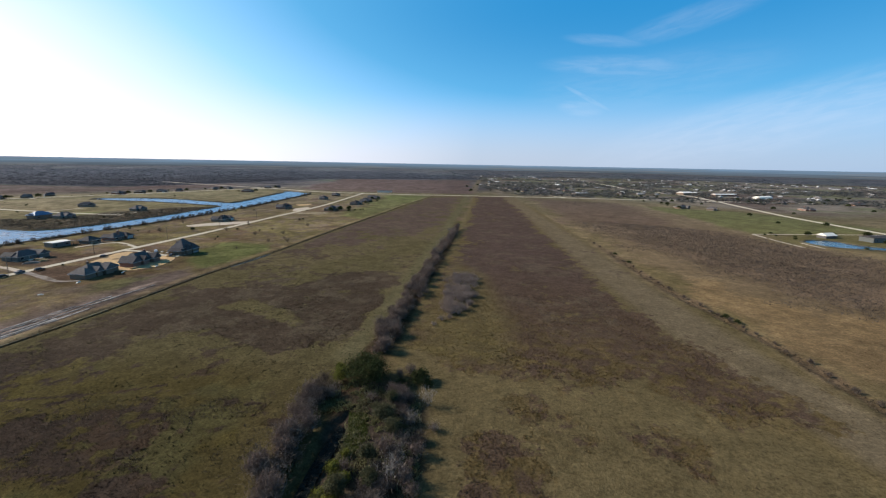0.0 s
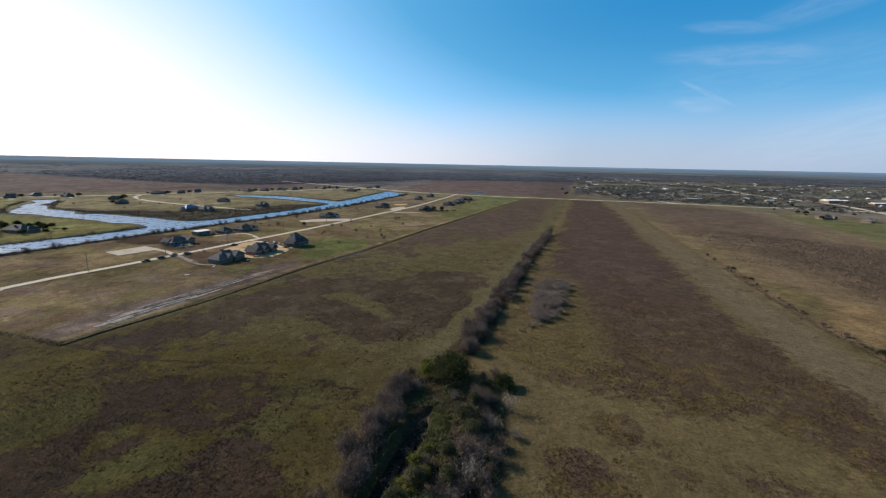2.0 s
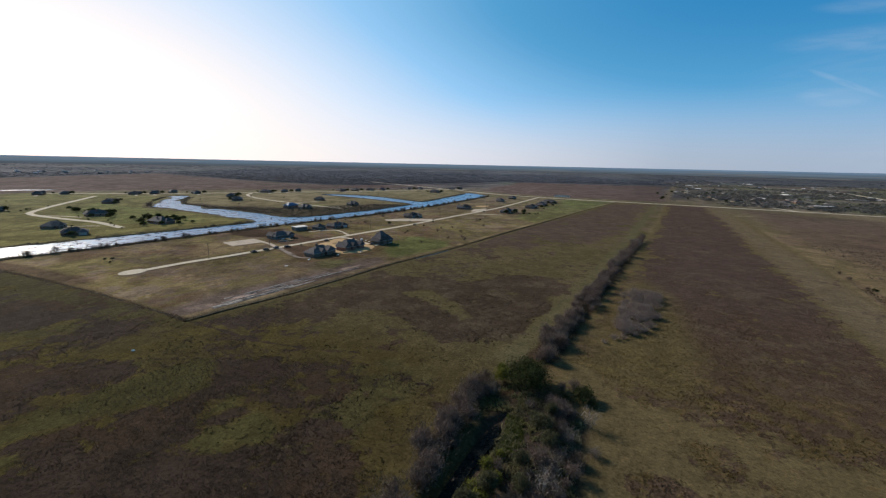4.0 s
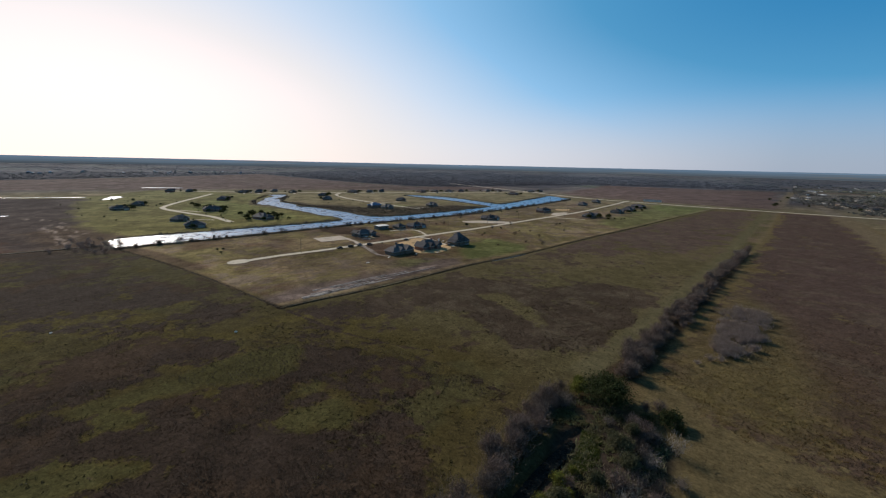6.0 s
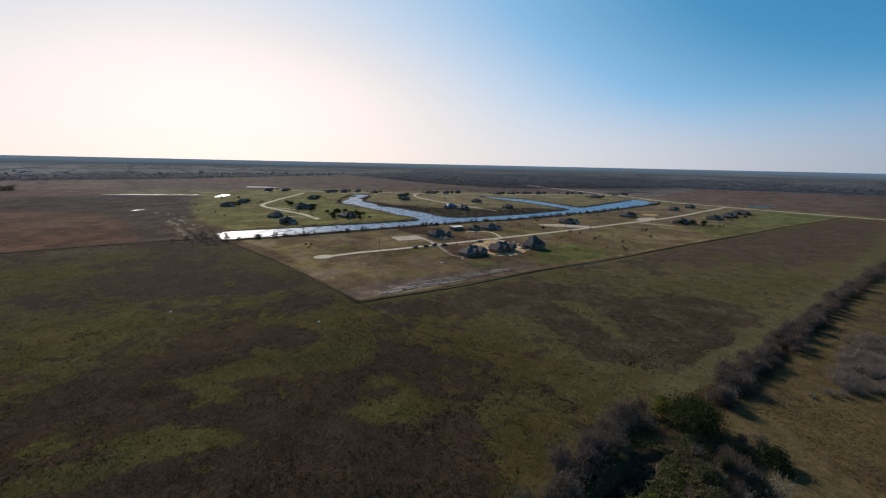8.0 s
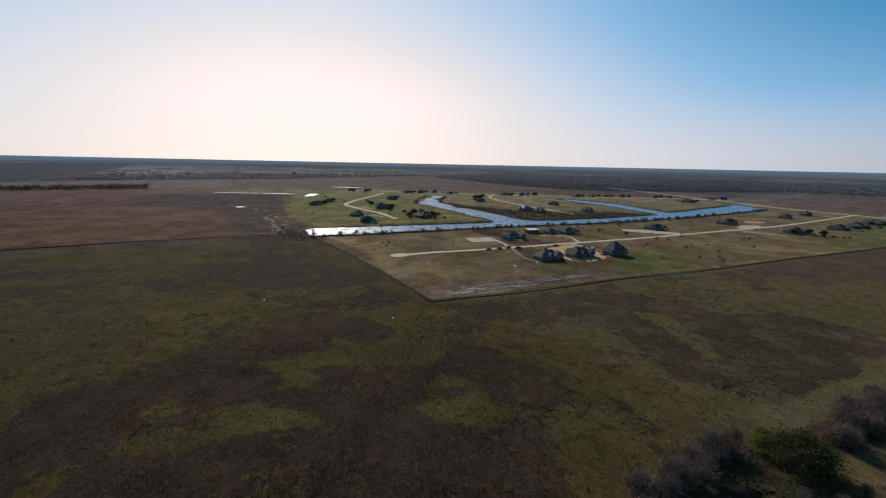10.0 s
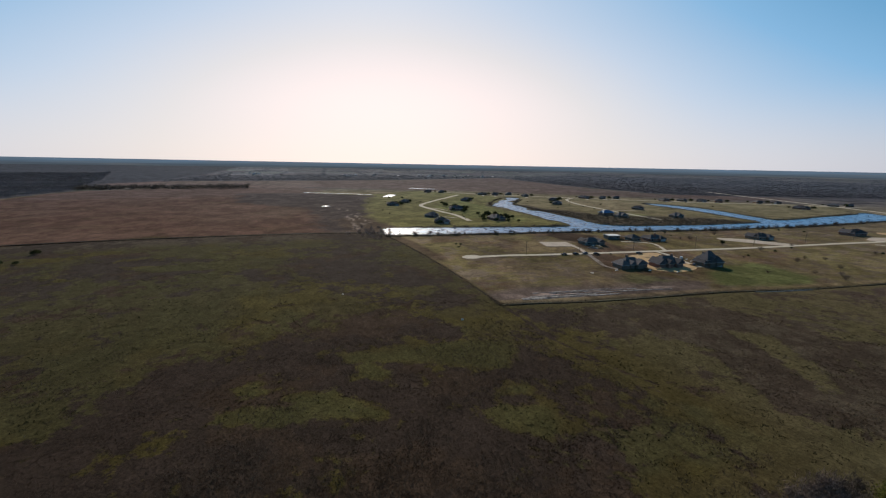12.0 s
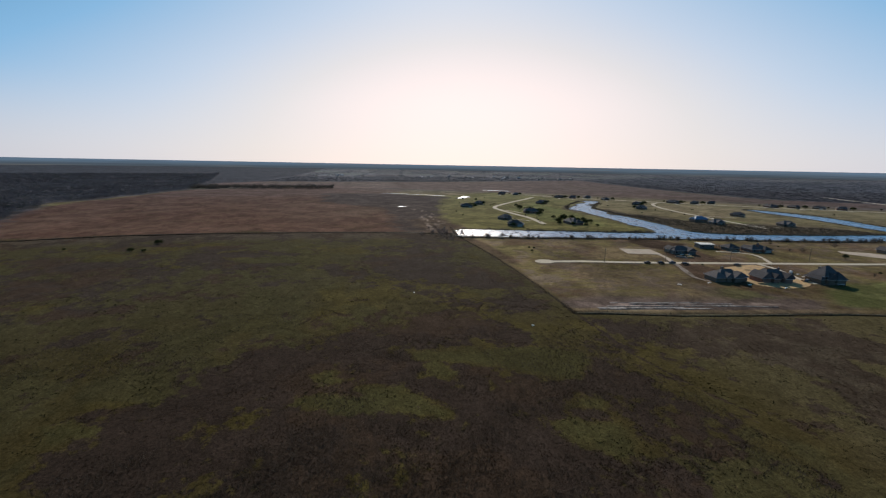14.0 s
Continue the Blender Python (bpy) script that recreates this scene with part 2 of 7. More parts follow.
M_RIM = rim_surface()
M_BARK = surface("bark", (0.13, 0.105, 0.085), 0.9, 6.0, 0.35, 0.5)
# the canal's base colour holds the blue of the reflected sky
M_WATER = water_surface("canal_water", (0.040, 0.13, 0.25), 0.34, 0.35, 0.8)
M_POOL = water_surface("pond_water", (0.012, 0.03, 0.05), 0.08, 1.0, 0.15)
M_DITCH_WATER = water_surface("ditch_water", (0.006, 0.007, 0.006), 0.35, 2.0, 0.6, 0.15)
M_CONCRETE = surface("pale_concrete", (0.52, 0.44, 0.34), 0.85, 0.6, 0.22, 0.1, second=(0.42, 0.36, 0.28))
M_GRAVEL = surface("gravel", (0.48, 0.39, 0.31), 0.95, 1.2, 0.25, 0.4, second=(0.34, 0.28, 0.22))
M_SAND = surface("orange_sand", (0.50, 0.33, 0.17), 0.95, 0.7, 0.25, 0.4, second=(0.32, 0.22, 0.14), big=0.2)
M_CLAY = surface("bare_clay", (0.25, 0.205, 0.175), 0.95, 0.5, 0.3, 0.5, second=(0.11, 0.085, 0.065), big=0.12)
M_PALE_CLAY = surface("pale_dried_clay", (0.36, 0.315, 0.285), 0.95, 0.7, 0.35, 0.4, second=(0.11, 0.092, 0.08), big=0.3)
M_MUD = surface("wet_mud_bank", (0.085, 0.07, 0.05), 0.9, 1.0, 0.35, 0.6, second=(0.12, 0.105, 0.06))
M_MUD_DARK = surface("dark_wet_mud", (0.022, 0.018, 0.014), 0.7, 1.5, 0.4, 0.5)
M_SHINGLE = surface("dark_shingle", (0.088, 0.078, 0.078), 0.75, 3.0, 0.3, 0.5, random_look=0.3)
M_SHINGLE_GREY = surface("grey_shingle", (0.125, 0.108, 0.104), 0.75, 3.0, 0.3, 0.5, random_look=0.25)
M_SHINGLE_BLUE = surface("blue_metal_roof", (0.06, 0.13, 0.24), 0.45, 2.0, 0.15, 0.2)
M_WHITE_ROOF = surface("white_metal_roof", (0.78, 0.73, 0.66), 0.7, 1.0, 0.08, 0.1)
M_PALE_ROOF = surface("pale_roof", (0.34, 0.32, 0.31), 0.8, 2.0, 0.2, 0.2, random_look=0.85)
M_DULL_WALL = surface("dull_siding", (0.22, 0.20, 0.19), 0.7, 2.0, 0.15, 0.2, random_look=0.5)
M_BRICK = surface("red_brown_brick", (0.24, 0.135, 0.105), 0.85, 4.0, 0.3, 0.4)
M_TAN_WALL = surface("tan_brick", (0.20, 0.145, 0.11), 0.85, 4.0, 0.25, 0.4, random_look=0.25)
M_WHITE_WALL = surface("white_siding", (0.74, 0.69, 0.62), 0.7, 2.0, 0.08, 0.2)
M_GREY_STEEL = surface("grey_steel_wall", (0.11, 0.115, 0.11), 0.5, 2.0, 0.12, 0.2, metal=0.3)
M_TRIM = surface("white_trim", (0.42, 0.39, 0.36), 0.6, 3.0, 0.1, 0.1)
M_DOOR = surface("brown_door", (0.16, 0.09, 0.05), 0.5, 5.0, 0.2, 0.1)
M_TIMBER = surface("weathered_timber", (0.19, 0.15, 0.11), 0.9, 5.0, 0.3, 0.4)
M_RUBBER = surface("tyre_rubber", (0.02, 0.02, 0.02), 0.8, 8.0, 0.2, 0.2)
M_STEEL = surface("galvanised_steel", (0.4, 0.4, 0.4), 0.4, 4.0, 0.15, 0.1, metal=0.8)


def paint(name, colour):
    m, nt, b = nodes_of(name)
    b.inputs["Base Color"].default_value = (*colour, 1)
    b.inputs["Roughness"].default_value = 0.5
    b.inputs["Coat Weight"].default_value = 0.15
    return m


M_GLASS = paint("window_glass", (0.02, 0.025, 0.03))
M_GLASS.node_tree.nodes["Principled BSDF"].inputs["Roughness"].default_value = 0.08
M_CAR_DARK, M_CAR_GREY, M_CAR_WHITE = paint("black_car_paint", (0.02, 0.02, 0.024)), paint("grey_car_paint", (0.09, 0.09, 0.1)), paint("white_car_paint", (0.6, 0.6, 0.6))


# ---------------------------------------------------------------- mesh helpers
class Build:
    """Collects corners and faces of one mesh."""

    def __init__(self):
        self.v, self.f = [], []

    def add(self, verts, faces):
        n = len(self.v)
        self.v += [tuple(p) for p in verts]
        self.f += [tuple(n + i for i in face) for face in faces]
        return self

    def box(self, x0, y0, z0, x1, y1, z1):
        return self.add([(x0, y0, z0), (x1, y0, z0), (x1, y1, z0), (x0, y1, z0), (x0, y0, z1), (x1, y0, z1), (x1, y1, z1), (x0, y1, z1)],
                        [(0, 3, 2, 1), (4, 5, 6, 7), (0, 1, 5, 4), (1, 2, 6, 5), (2, 3, 7, 6), (3, 0, 4, 7)])

    def tube(self, a, b, ra, rb, n=6):
        a, b = Vector(a), Vector(b)
        q = (b - a).to_track_quat("Z", "Y")
        rim = [q @ Vector((math.cos(2 * math.pi * i / n), math.sin(2 * math.pi * i / n), 0)) for i in range(n)]
        return self.add([a + r * ra for r in rim] + [b + r * rb for r in rim],
                        [(i, (i + 1) % n, n + (i + 1) % n, n + i) for i in range(n)] + [tuple(range(n - 1, -1, -1)), tuple(range(n, 2 * n))])

    def hip(self, x0, y0, x1, y1, z, slope, gable=False, over=0.5, thick=0.22):
        """A hipped or gabled roof over a rectangle whose walls end at z; the ridge runs along the longer side."""
        turned = (y1 - y0) > (x1 - x0)
        if turned:
            x0, y0, x1, y1 = y0, x0, y1, x1
        x0, y0, x1, y1 = x0 - over, y0 - over, x1 + over, y1 + over
        half, mid = (y1 - y0) / 2, (y0 + y1) / 2
        inset = 0 if gable else half
        top = z + half * slope
        pts = [(x0, y0, z), (x1, y0, z), (x1, y1, z), (x0, y1, z), (x0, y0, z + thick), (x1, y0, z + thick), (x1, y1, z + thick), (x0, y1, z + thick),
               (x0 + inset, mid, top + thick), (x1 - inset, mid, top + thick)]
        faces = [(0, 3, 2, 1), (0, 1, 5, 4), (1, 2, 6, 5), (2, 3, 7, 6), (3, 0, 4, 7), (4, 5, 9, 8), (6, 7, 8, 9), (5, 6, 9), (7, 4, 8)]
        if turned:
            pts = [(b, a, c) for a, b, c in pts]
            faces = [tuple(reversed(f)) for f in faces]
        return self.add(pts, faces)

    def mesh(self, name, material, smooth=False):
        me = bpy.data.meshes.new(name)
        me.from_pydata(self.v, [], self.f)
        me.materials.append(material)
        if smooth:
            me.shade_smooth()
        me.update()
        return me


def part(name, build, material, parent=None, label="", at=None):
    ob = new(name, build if isinstance(build, bpy.types.Mesh) else build.mesh(name, material))
    if parent:
        ob.parent = parent
    if at is not None:
        ob.matrix_basis = at
    if label:
        ob["label"] = label
    return ob


def soup(name, verts, faces, material, tint=None):
    """A mesh from arrays; faces is an (n, 3) or (n, 4) array."""
    me = bpy.data.meshes.new(name)
    verts, faces = np.asarray(verts, np.float32), np.asarray(faces, np.int32)
    k = faces.shape[1]
    me.vertices.add(len(verts))
    me.vertices.foreach_set("co", verts.ravel())
    me.loops.add(faces.size)
    me.loops.foreach_set("vertex_index", faces.ravel())
    me.polygons.add(len(faces))
    me.polygons.foreach_set("loop_start", np.arange(0, faces.size, k, dtype=np.int32))
    if tint is not None:
        a = me.attributes.new("tint", "FLOAT_COLOR", "POINT")
        a.data.foreach_set("color", np.c_[tint, np.ones(len(tint))].astype(np.float32).ravel())
    me.materials.append(material)
    me.update()
    me.validate()
    return me


# ---------------------------------------------------------------- noise and regions over the plan
def lattice(i, j, seed):
    h = (i.astype(np.int64) * 374761393 + j.astype(np.int64) * 668265263 + seed * 1442695041) & 0x7FFFFFFF
    h = ((h ^ (h >> 13)) * 1274126177) & 0x7FFFFFFF
    return ((h ^ (h >> 16)) & 0xFFFF) / 65535.0


def smooth_noise(x, y, size, seed=0, octaves=4, keep=0.55):
    """Value noise from 0 to 1 with features of about that size in metres."""
    total, weight, amount = 0.0, 0.0, 1.0
    x, y = np.asarray(x, float) / size, np.asarray(y, float) / size
    for o in range(octaves):
        i, j = np.floor(x), np.floor(y)
        u, v = x - i, y - j
        u, v = u * u * (3 - 2 * u), v * v * (3 - 2 * v)
        s = seed * 17 + o
        n = (lattice(i, j, s) * (1 - u) + lattice(i + 1, j, s) * u) * (1 - v) + (lattice(i, j + 1, s) * (1 - u) + lattice(i + 1, j + 1, s) * u) * v
        total, weight = total + amount * n, weight + amount
        amount *= keep
        x, y = x * 2.03 + 13.7, y * 2.03 - 7.1
    return total / weight


def step(v, a, b):
    t = np.clip((v - a) / (b - a), 0, 1)
    return t * t * (3 - 2 * t)


def to_line(x, y, line):
    """Distance from points to a polyline."""
    best = np.full(np.shape(x), 1e9)
    for (ax, ay), (bx, by) in zip(line[:-1], line[1:]):
        dx, dy = bx - ax, by - ay
        t = np.clip(((x - ax) * dx + (y - ay) * dy) / (dx * dx + dy * dy), 0, 1)
        best = np.minimum(best, np.hypot(x - ax - t * dx, y - ay - t * dy))
    return best


def inside(x, y, ring):
    """Signed distance to an outline: positive within."""
    ring = list(ring)
    odd = np.zeros(np.shape(x), bool)
    for (ax, ay), (bx, by) in zip(ring, ring[1:] + ring[:1]):
        if ay != by:
            odd ^= ((ay > y) != (by > y)) & (x < (bx - ax) * (y - ay) / (by - ay) + ax)
    return np.where(odd, 1, -1) * to_line(x, y, ring + ring[:1])


def height(x, y):
    """The plain is level but for slight swells far out."""
    r = np.hypot(x, y)
    return step(r, 700, 2300) * 2.0 * (smooth_noise(x, y, 400, 3) - 0.5)


# lines of the plan
HEDGE = [(-27, 100), (-19, 130), (-12, 190), (-2, 270), (10, 365)]
DITCH = [(-148, 91), (-145, 108), (-139, 130), (-134, 160), (-127, 208), (-114, 262), (-99, 357), (-74, 492), (-52, 620), (-18, 790)]
WEST_FENCE = [(-148, 91), (-207, 93), (-271, 92), (-331, 88)]
FIELD_EDGE = [(-349, 92), (-362, 40), (-368, -14), (-373, -107), (-368, -189), (-351, -252), (-330, -330)]
MAIN_ROAD = [(-237, 120), (-234, 147), (-228, 172), (-219, 221), (-209, 278), (-197, 350), (-185, 445), (-176, 510), (-168, 600), (-162, 824)]
CROSS_ROAD = [(-760, 1100), (-370, 900), (-290, 850), (-220, 822), (-163, 812), (-51, 798), (60, 797), (238, 790), (372, 775), (700, 760)]
TRACK = [(101, 70), (96, 110), (95, 140), (96, 206), (103, 343), (121, 745), (150, 1500)]
RIGHT_DITCH = [(114, 60), (114, 96), (116, 125), (115, 150), (113, 193), (118, 278), (123, 340), (134, 560), (140, 780)]
HIGHWAY = [(604, 1879), (560, 1400), (521, 1162), (549, 934), (520, 780), (490, 670), (465, 575), (453, 521), (437, 394), (430, 250)]
FAR_TRACK = [(10, 365), (25, 520), (52, 800)]

GREEN, LAWN = np.array((0.078, 0.077, 0.026)), np.array((0.072, 0.090, 0.026))
OLIVE, TAN = np.array((0.086, 0.075, 0.038)), np.array((0.122, 0.101, 0.056))
BROWN, PURPLE = np.array((0.076, 0.047, 0.032)), np.array((0.062, 0.043, 0.037))
DARK, ORANGE = np.array((0.034, 0.025, 0.018)), np.array((0.122, 0.083, 0.034))
MUDDY = np.array((0.062, 0.053, 0.049))
GREYBRUSH, CLAY = np.array((0.105, 0.080, 0.060)), np.array((0.29, 0.255, 0.235))
# the blue in this woodland grey stands for distance haze
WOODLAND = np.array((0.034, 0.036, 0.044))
# woods of the far country, and the fields that lie open between them
WEST_WOOD = [(-300, -330), (-427, -312), (-500, -346), (-600, -380), (-645, -412), (-690, -384), (-955, -344), (-1400, -435), (-2400, -700), (-1500, -1800), (-300, -900)]
NORTH_WOOD = [(-1763, 1039), (-1084, 879), (-725, 853), (-632, 937), (-500, 1250), (-426, 1458), (-150, 1600), (150, 1690), (130, 2300), (-900, 2700), (-2500, 2100)]
BACK_WOOD = [(-1379, -258), (-1457, 306), (-1763, 1039), (-2000, 1150), (-2120, 500), (-1900, -300), (-1700, -500), (-1400, -430)]
TREE_BELT = [(-990, -352), (-1022, -48), (-1062, -50), (-1050, -356)]
TOWN_BLOCK = [(988, 1042), (1141, 1050), (1500, 1200), (1547, 1400), (1300, 1330)]
OPEN_FIELDS = [(-1258, -384), (-1379, -258), (-1457, 306), (-1763, 1039), (-1084, 879), (-725, 853), (-632, 937), (-500, 1250), (-426, 1458), (-150, 1600), (150, 1690), (160, 760), (0, 400), (-352, 95), (-376, -107), (-356, -250), (-600, -372), (-955, -338)]


def far_fields(x, y):
    """Field by field: a number from 0 to 1 for each field of the far country, and the distance to its edge."""
    u = 0.994 * x - 0.111 * y + 30 * (smooth_noise(x, y, 300, 80) - 0.5)
    v = 0.111 * x + 0.994 * y + 30 * (smooth_noise(x, y, 300, 81) - 0.5)
    row = np.floor(v / 210)
    u = u / 360 + 0.37 * row
    col = np.floor(u)
    edge = np.minimum(np.minimum(u - col, col + 1 - u) * 360, np.minimum(v / 210 - row, row + 1 - v / 210) * 210)
    return lattice(col, row, 5), edge


BROWN_FIELD = [(21, 114), (44, 106), (63, 98), (74, 86), (82, 84), (91, 81), (97, 87), (88, 98), (84, 115), (88, 140), (84, 206), (92, 345), (110, 742), (62, 780), (28, 360), (18, 250), (10, 165), (-4, 130)]


def plain_tint(x, y):
    """Colour of the ground at points of the plan."""
    x, y = np.asarray(x, float), np.asarray(y, float)
    wx = x + 26 * (smooth_noise(x, y, 42, 1) - 0.5)
    wy = y + 26 * (smooth_noise(x, y, 42, 2) - 0.5)
    n1, n2, n3 = smooth_noise(x, y, 60, 4), smooth_noise(x, y, 16, 5), smooth_noise(x, y, 5, 6, 3)
    c = OLIVE + (TAN - OLIVE) * step(n1 + 0.5 * (n2 - 0.5), 0.45, 0.75)[:, None]

    def lay(colour, amount):
        nonlocal c
        c = c + (colour - c) * np.clip(amount, 0, 1)[:, None]

    patch = smooth_noise(x + 9 * n2, y - 9 * n3, 17, 60, 6, 0.68)
    fine = smooth_noise(x, y, 6, 62, 5, 0.7)

    def area(colour, soft, *ring, amount=1.0, warp=True, torn=0.0):
        rough = soft * (2.2 * (n2 - 0.5) + 1.6 * (n3 - 0.5)) if warp else 0.0
        lay(colour, amount * step(inside(wx if warp else x, wy if warp else y, ring) + rough, -soft, soft) * (0.72 + 0.56 * n2 if warp else 1.0) * (1 - torn + torn * step(patch, 0.40, 0.52)))

    # far country: fields and woodland in wide bands
    r = np.hypot(x, y)
    far = step(r, 850, 1150)
    f1, f2 = smooth_noise(x, y, 520, 8, 3), smooth_noise(x, y, 260, 9, 3)
    kind, edge = far_fields(x, y)
    lay(np.array((0.064, 0.062, 0.062)), far * 0.92)
    lay(PURPLE * 0.75, far * step(kind, 0.40, 0.42))
    lay(np.array((0.050, 0.062, 0.045)), far * step(kind, 0.58, 0.60))
    lay(TAN * 0.55, far * step(kind, 0.74, 0.76))
    lay(np.array((0.060, 0.082, 0.040)), far * step(kind, 0.86, 0.88))
    lay(np.array((0.085, 0.078, 0.068)), far * step(kind, 0.95, 0.96))
    lay(WOODLAND, far * step(f2, 0.50, 0.56) * 0.8)
    lay(WOODLAND * 0.7, far * step(14 - edge + 16 * (f1 - 0.5), -6, 6) * 0.8)
    for wood in (NORTH_WOOD, BACK_WOOD, TOWN_BLOCK):
        lay(WOODLAND, step(inside(x, y, wood) + 40 * (n1 - 0.5), -10, 20))
    # distance haze: blue put into the far ground's colour, west and east
    haze_east = step(x, -200, 400)[:, None]
    lay(np.array((0.056, 0.072, 0.092)) * (1 - haze_east) + np.array((0.058, 0.072, 0.090)) * haze_east, (step(r, 1250, 2500) * haze_east[:, 0] + step(r, 1150, 2300) * (1 - haze_east[:, 0])) * 0.55)
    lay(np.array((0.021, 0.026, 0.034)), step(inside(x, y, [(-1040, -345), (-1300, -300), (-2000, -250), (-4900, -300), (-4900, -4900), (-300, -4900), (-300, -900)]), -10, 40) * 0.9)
    # pastures and lanes round the far town
    town = step(inside(x, y, [(160, 830), (170, 1900), (900, 2300), (1900, 1700), (1300, 700), (520, 560), (330, 800)]) + 120 * (f2 - 0.5), -20, 60)
    lay(np.array((0.128, 0.114, 0.092)), town * 0.8)
    lay(np.array((0.080, 0.092, 0.040)), town * step(smooth_noise(x, y, 120, 82, 3), 0.5, 0.6) * 0.7)
    lay(PURPLE, town * step(smooth_noise(x, y, 140, 83, 3), 0.56, 0.64) * 0.7)

    lay(TAN * 0.8, step(9 - to_line(x, y, [(52, 800), (72, 1000), (105, 1300), (150, 1700)]) + 8 * (n2 - 0.5), -3, 4) * 0.85)
    # the near pastures west of the hedge
    west = step(-x + 8 + 0.12 * (y - 100), 0, 16) * step(r, 900, 700)
    lay(GREEN * 0.74, west * 0.9)
    lay(OLIVE, west * step(n2, 0.45, 0.7) * 0.7)
    lay(np.array((0.050, 0.037, 0.027)), west * step(patch, 0.515, 0.555) * step(400 - r, 0, 120) * 0.85)
    lay(TAN * 0.85, west * step(fine, 0.62, 0.67) * step(420 - r, 0, 120) * 0.5)
    # south pasture laid darker, in part for the shade of backlit grass
    dim = 0.35 + 0.65 * step(-x - 0.25 * (y - 60), 48, 92)
    south = west * dim * step(118 - y + 20 * (n1 - 0.5), -25, 10) * step(x, -395, -350)
    near, mid = step(158 - r + 24 * (n1 - 0.5), 0, 60), step(r, 120, 230)
    big, torn = smooth_noise(x, y, 44, 64, 7, 0.66), smooth_noise(x + 6 * n3, y, 26, 85, 7, 0.7)
    grain = smooth_noise(x, y, 7, 100, 5, 0.75)
    lay(np.array((0.0265, 0.0195, 0.0130)), south * 0.95)
    lay(np.array((0.034, 0.021, 0.0125)), south * step(torn, 0.50, 0.55) * (0.35 + 0.4 * mid))
    lay(np.array((0.0325, 0.0285, 0.0098)), south * step(big + 0.03 * mid - 0.10 * near + 0.10 * (grain - 0.5), 0.485, 0.515) * 0.9)
    lay(np.array((0.040, 0.036, 0.0105)), south * step(smooth_noise(x, y, 15, 110, 6, 0.65) + 0.25 * (big - 0.5) - 0.03 * near, 0.57, 0.60) * 0.75)
    lay(np.array((0.0185, 0.0150, 0.0120)), south * step(smooth_noise(x, y, 34, 111, 7, 0.68) + 0.07 * near, 0.535, 0.565) * 0.85)
    lay(np.array((0.020, 0.0165, 0.0130)), south * near * step(smooth_noise(x, y, 20, 14, 6, 0.7), 0.36, 0.48) * 0.85)
    lay(np.array((0.013, 0.010, 0.008)), south * step(grain, 0.60, 0.64) * 0.5)
    lay(np.array((0.048, 0.042, 0.012)), south * step(smooth_noise(x, y, 5, 101, 4, 0.75), 0.62, 0.66) * (0.3 + 0.3 * mid))
    lay(np.array((0.050, 0.040, 0.023)), step(to_line(x, y, FIELD_EDGE), 3, 8) * step(34 - to_line(x, y, FIELD_EDGE) + 30 * (n1 - 0.5), -4, 10) * step(x, -372, -350) * 0.7)
    # the middle pasture between ditch and hedge
    area(OLIVE * 1.02, 10, (-112, 222), (-89, 285), (-72, 353), (-25, 393), (-3, 290), (-16, 205), (-54, 204), (-80, 198))
    area(np.array((0.062, 0.044, 0.032)), 9, (-118, 138), (-121, 183), (-86, 196), (-39, 190), (-30, 142), (-69, 118), (-112, 118), amount=0.9, torn=0.85)
    area(PURPLE * 0.95, 14, (-70, 352), (-25, 300), (10, 380), (40, 760), (-25, 760), amount=0.85)
    area(PURPLE * 0.9, 8, (-95, 280), (-80, 330), (-60, 330), (-62, 288), amount=0.6)
    pasture = step(inside(x, y, [(-146, 100), (-112, 262), (-72, 353), (-25, 393), (-3, 290), (-16, 190), (-30, 118), (-60, 100)]) + 12 * (n2 - 0.5), -6, 6)
    blotch = smooth_noise(x, y, 30, 115, 7, 0.68)
    lay(np.array((0.046, 0.034, 0.025)), pasture * step(blotch - 0.0006 * (y - 180), 0.505, 0.535) * 0.75)
    lay(np.array((0.034, 0.026, 0.020)), pasture * step(smooth_noise(x, y, 9, 116, 5, 0.72), 0.56, 0.60) * 0.55)
    lay(np.array((0.078, 0.072, 0.032)), pasture * step(smooth_noise(x, y, 12, 117, 6, 0.7), 0.57, 0.60) * 0.55)
    # brown field east of the hedge
    lay(BROWN * 0.86 + np.array((0, 0.004, 0.005)), step(inside(x, y, BROWN_FIELD) + 9 * (n2 - 0.5) + 7 * (n3 - 0.5), -3, 3) * 0.97)
    area(PURPLE, 16, (30, 190), (80, 150), (84, 300), (104, 742), (62, 780), (34, 380), amount=0.95)
    area(ORANGE * 0.8, 6, (-8, 118), (4, 122), (24, 150), (22, 200), (6, 250), (-4, 200), (-12, 140), amount=0.65)
    area(np.array((0.089, 0.075, 0.043)), 6, (-4, 108), (30, 112), (70, 96), (95, 78), (92, 30), (20, 30), (-2, 60), amount=0.85)
    lay(ORANGE * 0.62, step(inside(wx, wy, [(6, 60), (16, 104), (40, 96), (48, 60), (30, 40)]), -6, 6) * step(n2, 0.42, 0.6) * 0.6)
    lay(DARK * 1.5, step(inside(wx, wy, [(40, 70), (60, 98), (92, 84), (80, 66)]), -5, 5) * step(n2, 0.5, 0.66) * 0.5)
    east = step(inside(wx, wy, [(-8, 118), (22, 118), (64, 100), (92, 84), (84, 206), (92, 345), (28, 360), (12, 200)]), -4, 8) * step(420 - r, 0, 150)
    lay(ORANGE * 0.72, east * step(fine, 0.54, 0.66) * 0.6 * step(230 - y - 0.8 * x, -20, 60))
